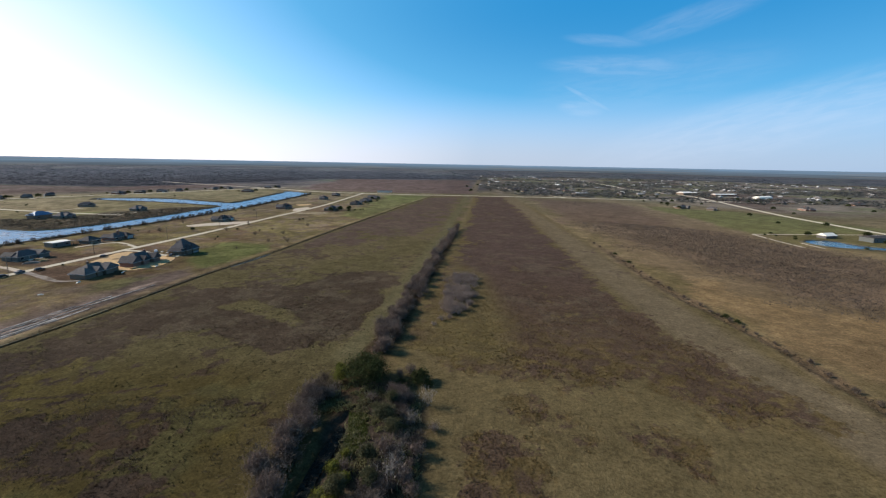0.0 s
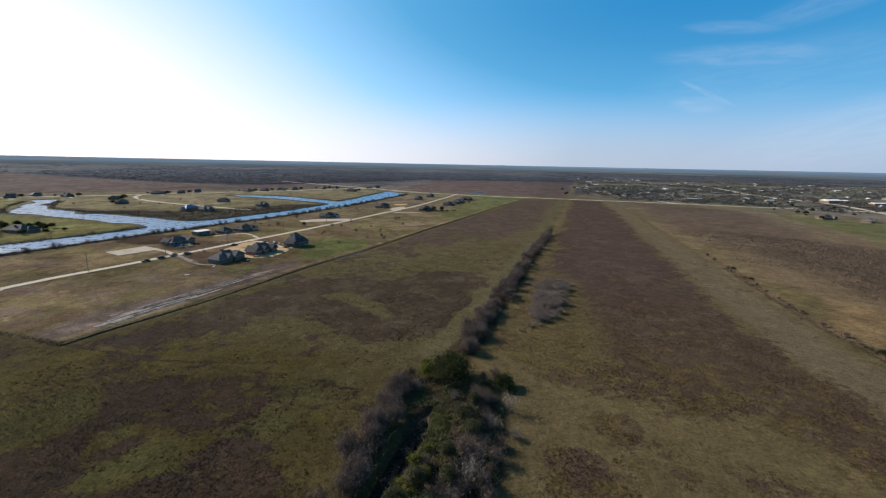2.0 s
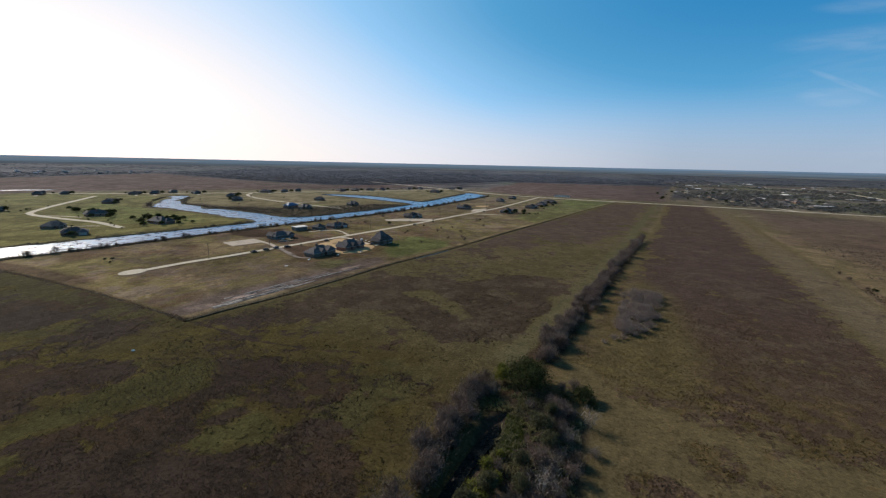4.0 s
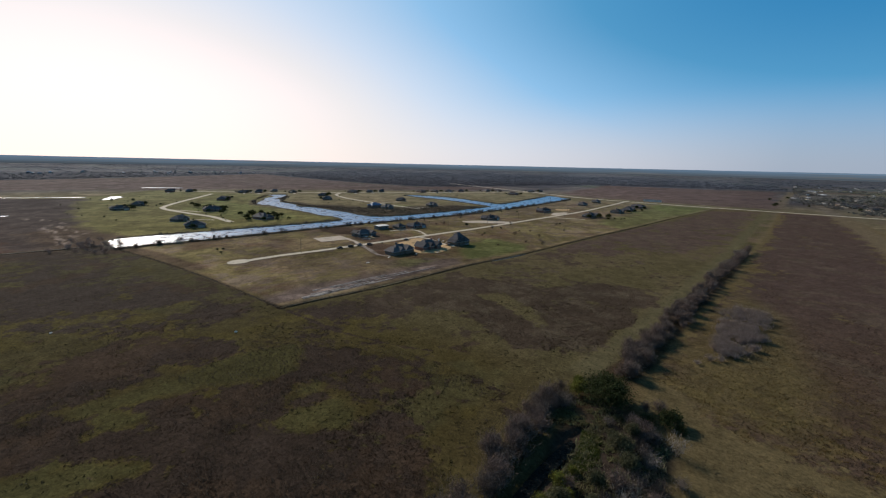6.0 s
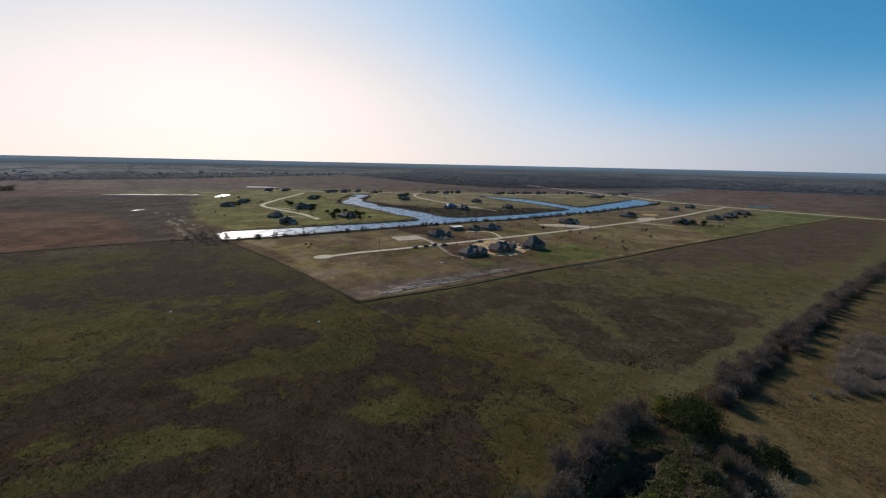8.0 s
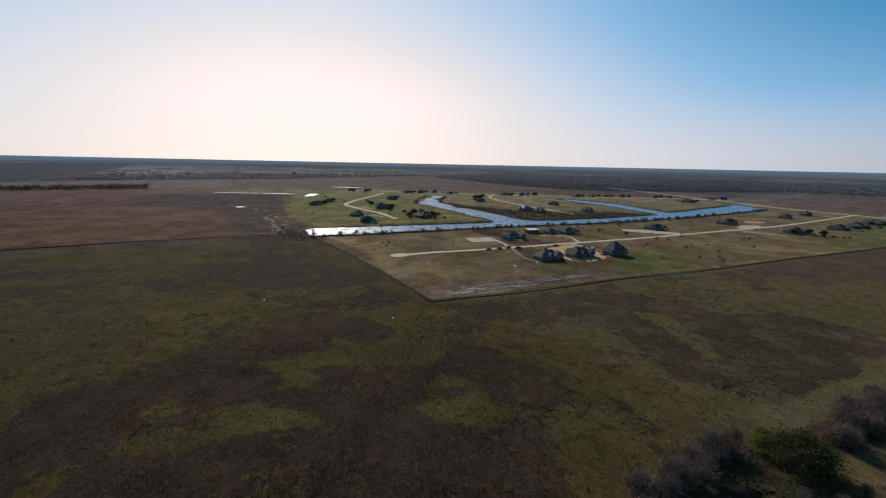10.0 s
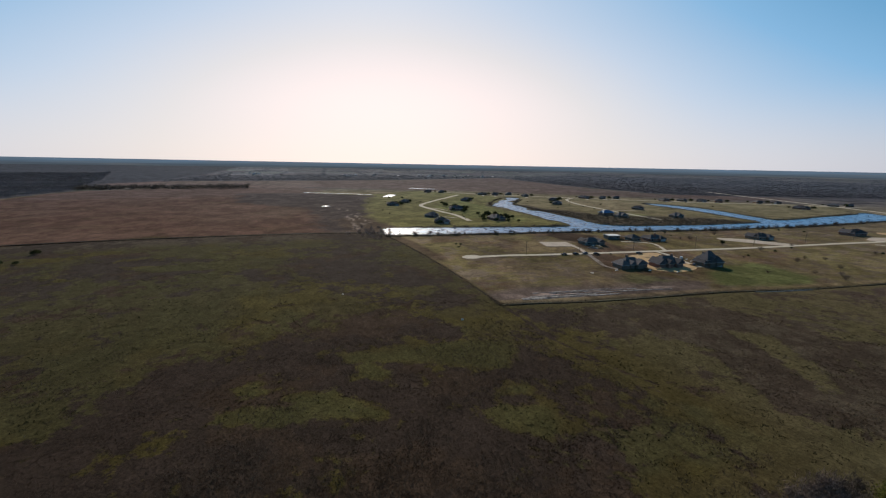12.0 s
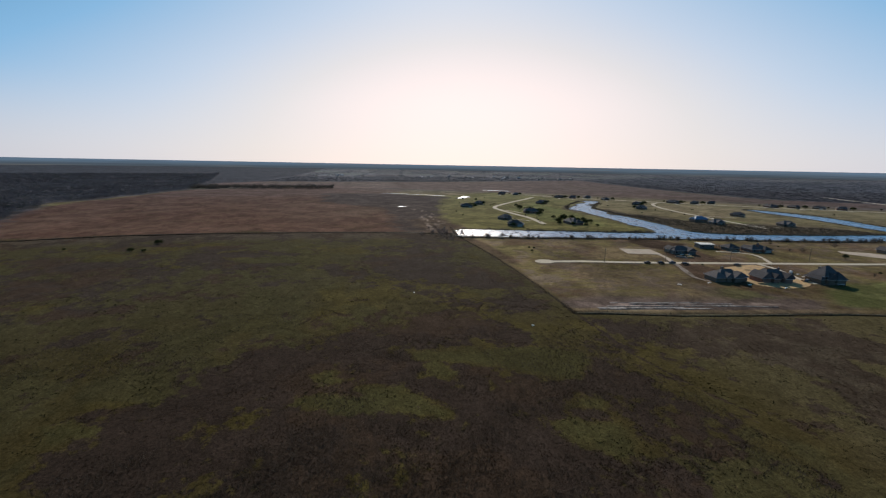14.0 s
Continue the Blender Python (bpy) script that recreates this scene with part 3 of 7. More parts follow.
    lay(OLIVE * 0.75, east * step(smooth_noise(x, y, 20, 87, 6, 0.7), 0.52, 0.6) * 0.3)
    lay(DARK * 1.5, east * step(patch, 0.54, 0.64) * 0.5)
    lay(TAN * 0.8, east * step(smooth_noise(x, y, 4, 66, 3), 0.66, 0.76) * 0.5)
    area(ORANGE * 0.75, 4, (60, 106), (88, 100), (97, 87), (82, 84), (63, 98), (44, 107), (40, 112), amount=0.5)
    # land to the east of the broad track
    area(np.array((0.108, 0.086, 0.054)), 12, (124, 60), (128, 160), (135, 400), (160, 720), (330, 640), (290, 380), (285, 300), (330, 60), amount=1.2)
    area(ORANGE * 1.2, 10, (124, 80), (125, 190), (140, 215), (165, 160), (230, 130), (250, 60), amount=0.3)
    area(ORANGE * 1.15, 10, (250, 180), (300, 260), (420, 330), (420, 200), (330, 130), amount=0.3)
    area(GREYBRUSH * 0.8, 14, (154, 323), (160, 436), (214, 466), (262, 398), (300, 266), (240, 185), (188, 162), (180, 184), (167, 249), amount=0.7)
    area(PURPLE, 14, (140, 430), (160, 760), (300, 690), (250, 430), amount=0.6)
    area(LAWN * 0.75 + TAN * 0.22, 8, (318, 640), (433, 575), (470, 440), (432, 390), (355, 384), (297, 382), (305, 450), amount=0.95)
    area(GREEN, 14, (290, 340), (300, 376), (460, 400), (520, 300), (420, 240), amount=0.7)
    # settlement: mown lots on either side of the road
    area(OLIVE * 0.95 + GREEN * 0.12, 3, (-150, 93), (-136, 155), (-115, 262), (-100, 357), (-53, 620), (-20, 785), (-160, 800), (-255, 760), (-268, 456), (-300, 280), (-335, 92), warp=False)
    lots = step(inside(x, y, [(-150, 93), (-136, 155), (-115, 262), (-100, 357), (-53, 620), (-160, 800), (-255, 760), (-268, 456), (-300, 280), (-335, 92)]), 0, 4)
    lay(TAN * 0.9, lots * step(n1, 0.5, 0.66) * 0.6)
    lay(BROWN * 0.75, lots * step(smooth_noise(x, y, 34, 21) + 0.3 * (n3 - 0.5), 0.5, 0.68) * 0.65)
    lay(GREEN * 0.95, lots * step(smooth_noise(x, y, 28, 22) + 0.2 * (n3 - 0.5), 0.47, 0.58) * 0.7)
    rows = 0.5 + 0.5 * np.sin((0.994 * x - 0.111 * y) * 0.9 + 4 * n1)
    lay(MUDDY * 1.1, lots * rows * step(inside(x, y, [(-232, 118), (-214, 180), (-150, 170), (-152, 98), (-200, 97)]), -4, 12) * 0.4)
    lay(MUDDY * 1.25, lots * step(smooth_noise(x, y, 9, 103, 5, 0.7), 0.56, 0.62) * 0.6)
    lay(DARK * 1.8, lots * step(smooth_noise(x, y, 6, 104, 4, 0.7), 0.60, 0.66) * 0.55)
    area(np.array((0.064, 0.083, 0.027)), 5, (-166, 258), (-150, 292), (-122, 300), (-118, 246), (-134, 220), (-160, 238), amount=1.0)
    area(LAWN * 0.95, 8, (-120, 470), (-105, 787), (-30, 777), (-61, 508), (-87, 425), amount=0.85)
    area(DARK * 0.9, 3, (-306, 232), (-296, 254), (-278, 267), (-256, 233), (-271, 223), (-293, 224), warp=False)
    area(DARK * 1.5, 3, (-262, 231), (-273, 251), (-254, 255), (-218, 242), (-219, 216), (-244, 217), warp=False)
    area(DARK * 1.6, 3, (-219, 200), (-217, 218), (-192, 224), (-172, 208), (-184, 186), warp=False)
    area(MUDDY * 1.3, 4, (-147, 194), (-147, 213), (-133, 203), (-140, 189))
    area(MUDDY * 1.2, 5, (-190, 172), (-168, 190), (-140, 200), (-150, 160), amount=0.6)
    # lots beyond the canal
    area(GREEN * 0.92, 8, (-350, 100), (-335, 270), (-360, 290), (-450, 305), (-560, 310), (-660, 400), (-830, 380), (-900, 310), (-760, 140), (-560, 110), (-430, 95))
    area(LAWN * 0.9, 8, (-420, 210), (-380, 262), (-520, 290), (-640, 300), (-560, 220), amount=0.6)
    area(OLIVE, 8, (-560, 330), (-640, 420), (-720, 480), (-600, 640), (-420, 920), (-350, 900), (-320, 800), (-310, 560), (-325, 360), (-400, 335), amount=0.95)
    area(LAWN * 0.85, 6, (-420, 350), (-330, 352), (-315, 440), (-360, 470), (-430, 430), amount=0.7)
    area(TAN * 0.85, 8, (-600, 470), (-460, 455), (-420, 480), (-500, 590), (-580, 590), amount=0.75)
    area(np.array((0.040, 0.033, 0.026)), 4, (-545, 350), (-466, 333), (-398, 340), (-352, 328), (-322, 352), (-305, 420), (-300, 500), (-318, 505), (-338, 400), (-362, 366), (-470, 360), (-540, 372), amount=0.85, warp=False)
    area(np.array((0.040, 0.033, 0.026)), 3, (-421, 302), (-466, 307), (-506, 316), (-541, 306), (-610, 346), (-600, 330), (-541, 296), (-466, 298), amount=0.7, warp=False)
    area(np.array((0.044, 0.037, 0.027)), 5, (-520, 338), (-470, 336), (-381, 342), (-337, 332), (-306, 420), (-297, 530), (-346, 509), (-376, 462), (-398, 401), (-456, 380), amount=0.9)
    # brown field west of the long ditch
    area(BROWN * 0.64 + np.array((0.003, 0.0, 0.003)), 6, (-352, 95), (-376, -107), (-358, -250), (-336, -335), (-430, -330), (-600, -382), (-690, -374), (-955, -338), (-1025, -50), (-900, 60), (-780, 100), (-600, 70), (-430, 75))
    area(DARK * 1.3, 14, (-520, -30), (-600, 30), (-560, 50), (-480, 10), amount=0.6)
    lay(np.array((0.062, 0.041, 0.032)), step(-x, 360, 400) * step(-x, 960, 900) * step(60 - y, 0, 30) * step(y + 330, 0, 30) * step(smooth_noise(x * 0.6, y, 60, 99, 4, 0.5), 0.42, 0.6) * 0.45)
    area(PURPLE * 0.85, 20, (-760, -340), (-950, -330), (-1180, -50), (-1000, 120), (-800, 60), amount=0.8)
    area(PURPLE, 20, (-930, 240), (-1040, 380), (-820, 720), (-560, 1050), (-480, 990), (-760, 560), (-900, 400), amount=0.8)
    area(PURPLE * 0.95 + 0.008, 16, (-1258, -384), (-1379, -258), (-1457, 306), (-1763, 1039), (-1084, 879), (-725, 853), (-900, 400), (-1040, 100), (-1062, -45), (-1062, -350), amount=0.85)
    area(PURPLE * 1.1, 14, (-330, 930), (-370, 1500), (100, 1560), (60, 850), (-110, 840), (-250, 860), amount=0.9)
    area(np.array((0.030, 0.025, 0.025)), 12, (-346, 56), (-373, 39), (-455, 47), (-568, 43), (-666, -47), (-863, -59), (-838, 103), (-760, 175), (-600, 125), (-470, 96), (-352, 98), amount=1.2)
    area(DARK * 1.2, 8, (-346, 56), (-350, 98), (-380, 106), (-470, 96), (-450, 62), amount=0.9)
    lay(CLAY * 0.9, step(inside(wx, wy, [(-362, 64), (-372, 80), (-431, 92), (-500, 92), (-564, 84), (-500, 78), (-431, 72)]), -3, 4) * step(smooth_noise(x * 0.3 + y * 0.1, y * 2.2, 6, 35, 4), 0.48, 0.62) * 0.4)
    area(WOODLAND, 10, *WEST_WOOD)
    # lighter patches of short grass
    area(np.array((0.040, 0.038, 0.014)), 4, (-84, 45), (-83, 54), (-71, 62), (-66, 57), (-72, 48), amount=0.95, torn=0.6)
    area(np.array((0.040, 0.038, 0.014)), 4, (-99, -18), (-113, -14), (-112, -4), (-96, 8), (-94, -4), amount=0.95, torn=0.6)
    area(np.array((0.040, 0.038, 0.014)), 3, (-93, -66), (-100, -66), (-97, -53), (-91, -55), amount=0.95, torn=0.6)
    area(np.array((0.040, 0.038, 0.014)), 3, (-104, -14), (-102, 0), (-98, -2), (-99, -14), amount=0.95, torn=0.6)
    area(MUDDY * 1.1, 5, (-164, 86), (-149, 94), (-136, 155), (-127, 205), (-140, 212), (-160, 203), (-152, 176), (-158, 150), (-168, 117), warp=False)
    area(LAWN * 0.8, 5, (-168, 168), (-172, 192), (-155, 200), (-148, 178), amount=0.6)
    lay(DARK * 1.2, step(6 - to_line(x, y, [(-322, 94), (-280, 98), (-240, 98)]) + 5 * (n2 - 0.5), -1, 3) * 0.8)
    # bare ground strip inside the ditch
    lay(CLAY, step(inside(wx, wy, [(-160, 94), (-164, 109), (-160, 131), (-152, 165), (-142, 194), (-136, 195), (-140, 166), (-145, 130), (-151, 104)]), -1.0, 4) * step(smooth_noise(x, y, 7, 33, 4), 0.36, 0.60) * 0.45)
    # worn strips along lines
    lay(np.array((0.104, 0.088, 0.061)), step(8.0 - to_line(x, y, TRACK) + 4 * (n2 - 0.5), -1.5, 2) * 0.92)
    lay(np.array((0.088, 0.073, 0.048)), step(15 - to_line(x, y, TRACK) + 6 * (n2 - 0.5), -2, 3) * step(to_line(x, y, TRACK), 7, 9) * 0.6)
    lay(GREYBRUSH * 0.72, step(3.0 - to_line(x, y, RIGHT_DITCH) + 7 * (n2 - 0.5), -1.5, 2.0) * step(380 - y, 0, 120) * 0.75)
    lay(TAN * 0.8, step(5 - np.abs(to_line(x, y, HEDGE + FAR_TRACK[1:]) - 7) + 3 * (n2 - 0.5), 0, 4) * step(x, -40, -20) * 0.55)
    lay(DARK * 1.5, step(1.5 - to_line(x, y, DITCH) + 1.2 * (n2 - 0.5), -0.6, 0.8) * step(560 - y, 0, 120) * 0.8)
    lay(TAN, step(2.2 - np.abs(to_line(x, y, DITCH) - 4.0) + 1.6 * (n2 - 0.5), -0.6, 1.0) * 0.6)
    lay(DARK * 1.5, step(1.3 - to_line(x, y, WEST_FENCE) + 1.6 * (n2 - 0.5), -0.8, 0.9) * 0.85)
    lay(DARK * 1.1, step(4.2 - to_line(x, y, FIELD_EDGE) + 4 * (n2 - 0.5), -1.5, 1.5) * 0.85)
    lay(DARK, step(5.5 - to_line(x, y, HEDGE[:5]) + 4 * (n2 - 0.5), -1, 2) * 0.8)
    area(MUDDY * 0.8, 2.5, (-33, 60), (-31, 84), (-24, 100), (-14, 98), (-4, 90), (-4, 60), amount=0.7)
    # gain by bearing and distance: light towards the sun put into the colour
    bearing_gain = 1.10 + (0.30 + 0.22 * step(r, 260, 420)) * step(np.degrees(np.arctan2(-x, y)), -15, 35) + 0.12 * step(r, 700, 1000)
    c = c * (bearing_gain * (1 + 0.16 * step(x + 0.35 * y, -60, 60) * step(r, 110, 260)) + 0.3 * step(x, -85, -55) * step(x, -28, -36) * step(130 - y, -10, 30) - 0.05 * step(x, -12, 4) * step(150 - r, 0, 40) - 0.08 * step(inside(x, y, BROWN_FIELD), 0, 6))[:, None]
    # mottling, and distance haze put into the colour: greyer and cooler further out
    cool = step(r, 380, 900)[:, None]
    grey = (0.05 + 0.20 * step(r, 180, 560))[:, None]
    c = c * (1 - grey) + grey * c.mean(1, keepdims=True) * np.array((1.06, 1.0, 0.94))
    beyond = step(inside(x, y, [(-350, 100), (-335, 270), (-310, 400), (-300, 560), (-320, 800), (-420, 930), (-600, 660), (-760, 470), (-900, 330), (-760, 140), (-560, 110), (-430, 95)]), -2, 8)
    c = c * (1 + lots[:, None] * np.array((0.10, 0.05, 0.04)) + beyond[:, None] * np.array((0.22, 0.24, 0.22)))
    dusty = 0.12 * lots[:, None]
    c = c * (1 - dusty) + dusty * c.mean(1, keepdims=True) * np.array((1.08, 1.0, 0.98))
    c = c * (1 - 0.13 * west * (1 - south) * step(330 - r, 0, 60))[:, None]
    # lighter further out: grazing glare towards the sun, put into the colour
    c = c * (1 + 0.32 * south * step(r, 110, 230) + 0.25 * step(-x, 340, 380) * step(130 - y, 0, 30))[:, None]
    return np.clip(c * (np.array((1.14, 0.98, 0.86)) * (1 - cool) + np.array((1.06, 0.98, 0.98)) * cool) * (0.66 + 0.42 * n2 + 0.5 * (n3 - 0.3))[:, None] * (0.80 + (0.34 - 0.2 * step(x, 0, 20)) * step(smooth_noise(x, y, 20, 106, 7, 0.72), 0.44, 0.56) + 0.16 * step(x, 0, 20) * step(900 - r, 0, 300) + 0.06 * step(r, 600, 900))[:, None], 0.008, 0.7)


# the near pastures: outlines of rough growth, and of short grass within it
NEAR_WEST = [(-20, 20), (-27, 84), (-28, 106), (-24, 128), (-16, 192), (-6, 270), (6, 365), (22, 520), (48, 796), (-18, 790), (-52, 620), (-74, 492), (-99, 357), (-114, 262), (-127, 208), (-139, 130), (-148, 91),
             (-207, 93), (-271, 92), (-331, 88), (-349, 92), (-362, 40), (-368, -14), (-373, -107), (-368, -189), (-351, -252), (-330, -330), (-40, -330)]
NEAR_EAST = [(-4, 20), (-4, 92), (-14, 104), (-14, 128), (-6, 190), (4, 270), (16, 365), (32, 520), (58, 796), (134, 790), (128, 560), (117, 330), (112, 270), (108, 193), (110, 150), (111, 125), (109, 96), (109, 40)]
ROUGH_PATCHES = [
    [(-67, -50), (-92, -66), (-94, -53), (-103, -57), (-105, -49), (-111, -43), (-122, -46), (-124, -39), (-133, -35), (-143, -22), (-145, -7), (-151, 9), (-147, 41), (-128, 45), (-110, 52), (-110, 72), (-107, 83), (-96, 89), (-85, 93), (-74, 92), (-66, 84), (-54, 72), (-40, 60), (-34, 20)],
    [(-152, 19), (-152, 30), (-157, 38), (-154, 47), (-140, 60), (-125, 61), (-123, 47), (-125, 34), (-127, 24), (-129, 15)],
    [(-124, 125), (-130, 152), (-124, 172), (-100, 186), (-75, 186), (-58, 214), (-39, 222), (-28, 203), (-24, 160), (-30, 134), (-49, 125), (-67, 126), (-94, 129), (-106, 114)],
    [(-140, 95), (-134, 126), (-126, 160), (-110, 150), (-100, 128), (-112, 112), (-121, 100)],
    [(-107, 264), (-102, 338), (-97, 400), (-70, 520), (-30, 740), (36, 760), (2, 430), (-4, 401), (-43, 304), (-60, 330), (-83, 277), (-96, 249)],
    [(-102, 83), (-91, 89), (-67, 89), (-57, 81), (-61, 77), (-80, 80), (-84, 73), (-91, 72)],
    [(-72, 71), (-57, 72), (-56, 66), (-68, 67)],
    [(-280, -184), (-281, -150), (-267, -115), (-249, -89), (-236, -110), (-241, -159)],
    [(-320, -137), (-296, -105), (-298, -65), (-272, -19), (-281, -84)],
    [(-253, -2), (-244, 50), (-230, 80), (-200, 86), (-181, 83), (-190, 56), (-205, 30), (-219, 7)],
    [(-175, 75), (-158, 84), (-148, 80), (-150, 66), (-166, 60)],
    [(-84, 296), (-70, 330), (-52, 322), (-60, 296)],
]
SHORT_PATCHES = [
    [(-104, 1), (-105, 5), (-104, 13), (-90, 24), (-87, 23), (-90, 14), (-94, 5)],
    [(-125, 17), (-122, 28), (-123, 39), (-118, 52), (-106, 62), (-102, 53), (-111, 41), (-114, 31), (-117, 20)],
    [(-99, -16), (-105, -13), (-100, 0), (-99, 12), (-96, 13), (-93, 7), (-94, -5)],
    [(-115, -14), (-115, -7), (-109, -4), (-107, -10)],
    [(-80, 46), (-83, 52), (-79, 59), (-76, 63), (-70, 63), (-66, 59), (-67, 55), (-73, 48)],
    [(-91, 61), (-87, 65), (-84, 61), (-86, 53)],
    [(-101, -71), (-102, -65), (-100, -57), (-97, -55), (-94, -57), (-94, -67)],
    [(-121, 37), (-122, 51), (-119, 67), (-113, 77), (-97, 65), (-101, 55), (-110, 45), (-111, 38)],
    [(-116, 21), (-117, 26), (-108, 30), (-104, 27), (-108, 20)],
    [(-240, -38), (-238, -17), (-217, -13), (-221, -33)],
    [(-199, -44), (-200, -25), (-192, 14), (-178, 16), (-180, -9), (-186, -39)],
    [(-190, -92), (-192, -70), (-180, -59), (-172, -67), (-179, -85)],
    [(-276, -83), (-271, -40), (-256, -18), (-257, -63)],
    [(-94, 158), (-84, 170), (-64, 158), (-50, 142), (-54, 138), (-72, 150)],
]
FOOTPATH = [(-148, 91), (-136, 91), (-111, 90), (-98, 92), (-85, 95), (-74, 99)]
EAST_ROUGH = [[(3, 80), (11, 82), (21, 77), (24, 69), (18, 60), (14, 50), (2, 50)], [(18, 92), (25, 94), (32, 88), (34, 82), (27, 80), (21, 85)], [(40, 87), (48, 83), (56, 77), (54, 70), (46, 70), (40, 78)], [(28, 84), (38, 80), (34, 75), (26, 76)]]
EAST_FIELD = [(-6, 118), (10, 110), (26, 107), (35, 104), (50, 102), (63, 98), (69, 88), (76, 85), (88, 84), (96, 85), (95, 92), (92, 105), (89, 118), (86, 133), (84, 196), (88, 295), (104, 560), (112, 780), (62, 784), (36, 520), (20, 365), (8, 270), (-2, 190), (-10, 130)]


def near_cover(x, y):
    """The near pastures: how far they count here, the colours of their short grass and rough growth, and how far the rough prevails."""
    x, y = np.asarray(x, float), np.asarray(y, float)
    r = np.hypot(x, y)
    n1, n2, n3 = smooth_noise(x, y, 48, 201, 4), smooth_noise(x, y, 14, 202, 6, 0.66), smooth_noise(x, y, 4, 203, 4, 0.7)
    west, east = inside(x, y, NEAR_WEST), inside(x, y, NEAR_EAST)
    weight = np.maximum(step(west + 3 * (n2 - 0.5), -1.5, 1.5), step(east + 4 * (n2 - 0.5), -2, 2))
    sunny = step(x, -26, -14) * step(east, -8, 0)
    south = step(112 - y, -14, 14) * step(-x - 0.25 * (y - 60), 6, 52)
    out = step(r, 110, 230)

    def blend(a, b, f):
        return np.asarray(a) + (np.asarray(b) - np.asarray(a)) * np.clip(f, 0, 1)[:, None]

    short = blend((0.084, 0.067, 0.032), (0.098, 0.076, 0.039), step(n1, 0.42, 0.62))
    # south tints darker: shade of grass against the sun, put into the colour
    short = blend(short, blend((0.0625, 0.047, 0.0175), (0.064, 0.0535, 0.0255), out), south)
    # nearest grass a tenth darker: lens falloff put into the colour
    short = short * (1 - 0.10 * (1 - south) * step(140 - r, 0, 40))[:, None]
    short = blend(short, (0.076, 0.0585, 0.0185), south * step(smooth_noise(x, y, 26, 204, 5, 0.6), 0.50, 0.62) * 0.7)
    short = blend(short, (0.062, 0.054, 0.024), south * step(smooth_noise(x, y, 30, 205, 4, 0.6), 0.54, 0.66) * 0.7)
    dusty = step(to_line(x, y, FIELD_EDGE), 46, 18) * step(-x, 290, 320)
    short = blend(short, (0.080, 0.060, 0.044), dusty * 0.85)
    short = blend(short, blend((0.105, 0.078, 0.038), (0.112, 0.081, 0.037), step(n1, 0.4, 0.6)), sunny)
    short = blend(short, (0.128, 0.096, 0.060), sunny * step(to_line(x, y, TRACK), 15, 7) * 0.85)
    rough = blend((0.054, 0.0385, 0.0265), (0.062, 0.0445, 0.031), step(n1, 0.42, 0.62))
    rough = blend(rough, (0.081, 0.055, 0.043), step(y, 230, 330))
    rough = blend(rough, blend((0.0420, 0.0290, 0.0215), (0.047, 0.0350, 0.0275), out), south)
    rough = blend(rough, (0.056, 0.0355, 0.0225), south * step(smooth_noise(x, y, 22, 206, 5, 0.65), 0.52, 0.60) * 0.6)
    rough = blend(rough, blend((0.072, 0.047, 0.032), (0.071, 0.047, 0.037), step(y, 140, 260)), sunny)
    rough = blend(rough, (0.094, 0.070, 0.048), sunny * step(y, 120, 150) * step(smooth_noise(x, y, 11, 210, 6, 0.7), 0.55, 0.62) * 0.5)
    rough = blend(rough, (0.104, 0.074, 0.030), sunny * step(150 - y - 0.3 * x, -30, 30) * step(n3, 0.44, 0.60) * 0.75)
    rough = blend(rough, (0.108, 0.082, 0.034), sunny * step(inside(x, y, [(-10, 118), (22, 112), (28, 150), (24, 215), (8, 250), (-4, 190)]), -6, 8) * 0.65)
    # bleached tan growth in the middle pasture
    rough = blend(rough, (0.098, 0.076, 0.050), (1 - sunny) * step(y, 116, 130) * step(smooth_noise(x, y, 9, 209, 5, 0.7), 0.54, 0.60) * 0.45)

    placed = 0.32 + 0.05 * south + 0.36 * (n1 - 0.5)
    placed = np.maximum(placed, (0.49 + 0.7 * (n1 - 0.5)) * south * out)
    for ring in ROUGH_PATCHES:
        soft = 5.0 + 0.02 * r
        placed = np.maximum(placed, 0.47 + 0.23 * np.clip(inside(x, y, ring) / soft, -1.6, 1))
    for ring in SHORT_PATCHES:
        placed = np.minimum(placed, 0.40 - 0.30 * np.clip((inside(x, y, ring) - 0.6 + 9 * (n3 - 0.5) + 7 * (n2 - 0.5)) / 3.5, -1.6, 1))
    placed = np.where(sunny > 0.5, 0.49 + 0.27 * np.clip((inside(x, y, EAST_FIELD) - 1.0) / 8.0, -1, 1), placed)
    for ring in EAST_ROUGH:
        placed = np.where(sunny > 0.5, np.maximum(placed, 0.49 + 0.20 * np.clip(inside(x, y, ring) / 4, -1.5, 1)), placed)
    placed = np.maximum(placed, (0.9 - 0.6 * np.clip(to_line(x, y, FOOTPATH) / 0.9, 0, 2)) * 0.95)
    fresh = np.zeros(x.shape)
    for ring in SHORT_PATCHES[:9]:
        fresh = np.maximum(fresh, step(inside(x, y, ring) + 7 * (n3 - 0.5), -2, 3))
    short = blend(short, (0.0585, 0.0520, 0.0205), fresh * 0.8)
    placed = placed + (1 - sunny) * (0.09 * step(y, 104, 122) * step(250 - y, 0, 50) - 0.03 * step(x, -112, -92) * step(y, 56, 72) * step(112 - y, 0, 10))
    # grassy strip along the hedge, worn by two ruts
    strip = step(to_line(x, y, HEDGE + FAR_TRACK[1:]), 14, 9) * (1 - sunny) * step(y, 108, 124)
    placed = placed * (1 - strip) + 0.12 * strip
    short = blend(short, (0.096, 0.081, 0.043), strip * 0.9)
    lot_side = step(to_line(x, y, DITCH), 6, 2.5)
    placed = placed * (1 - 0.5 * lot_side)
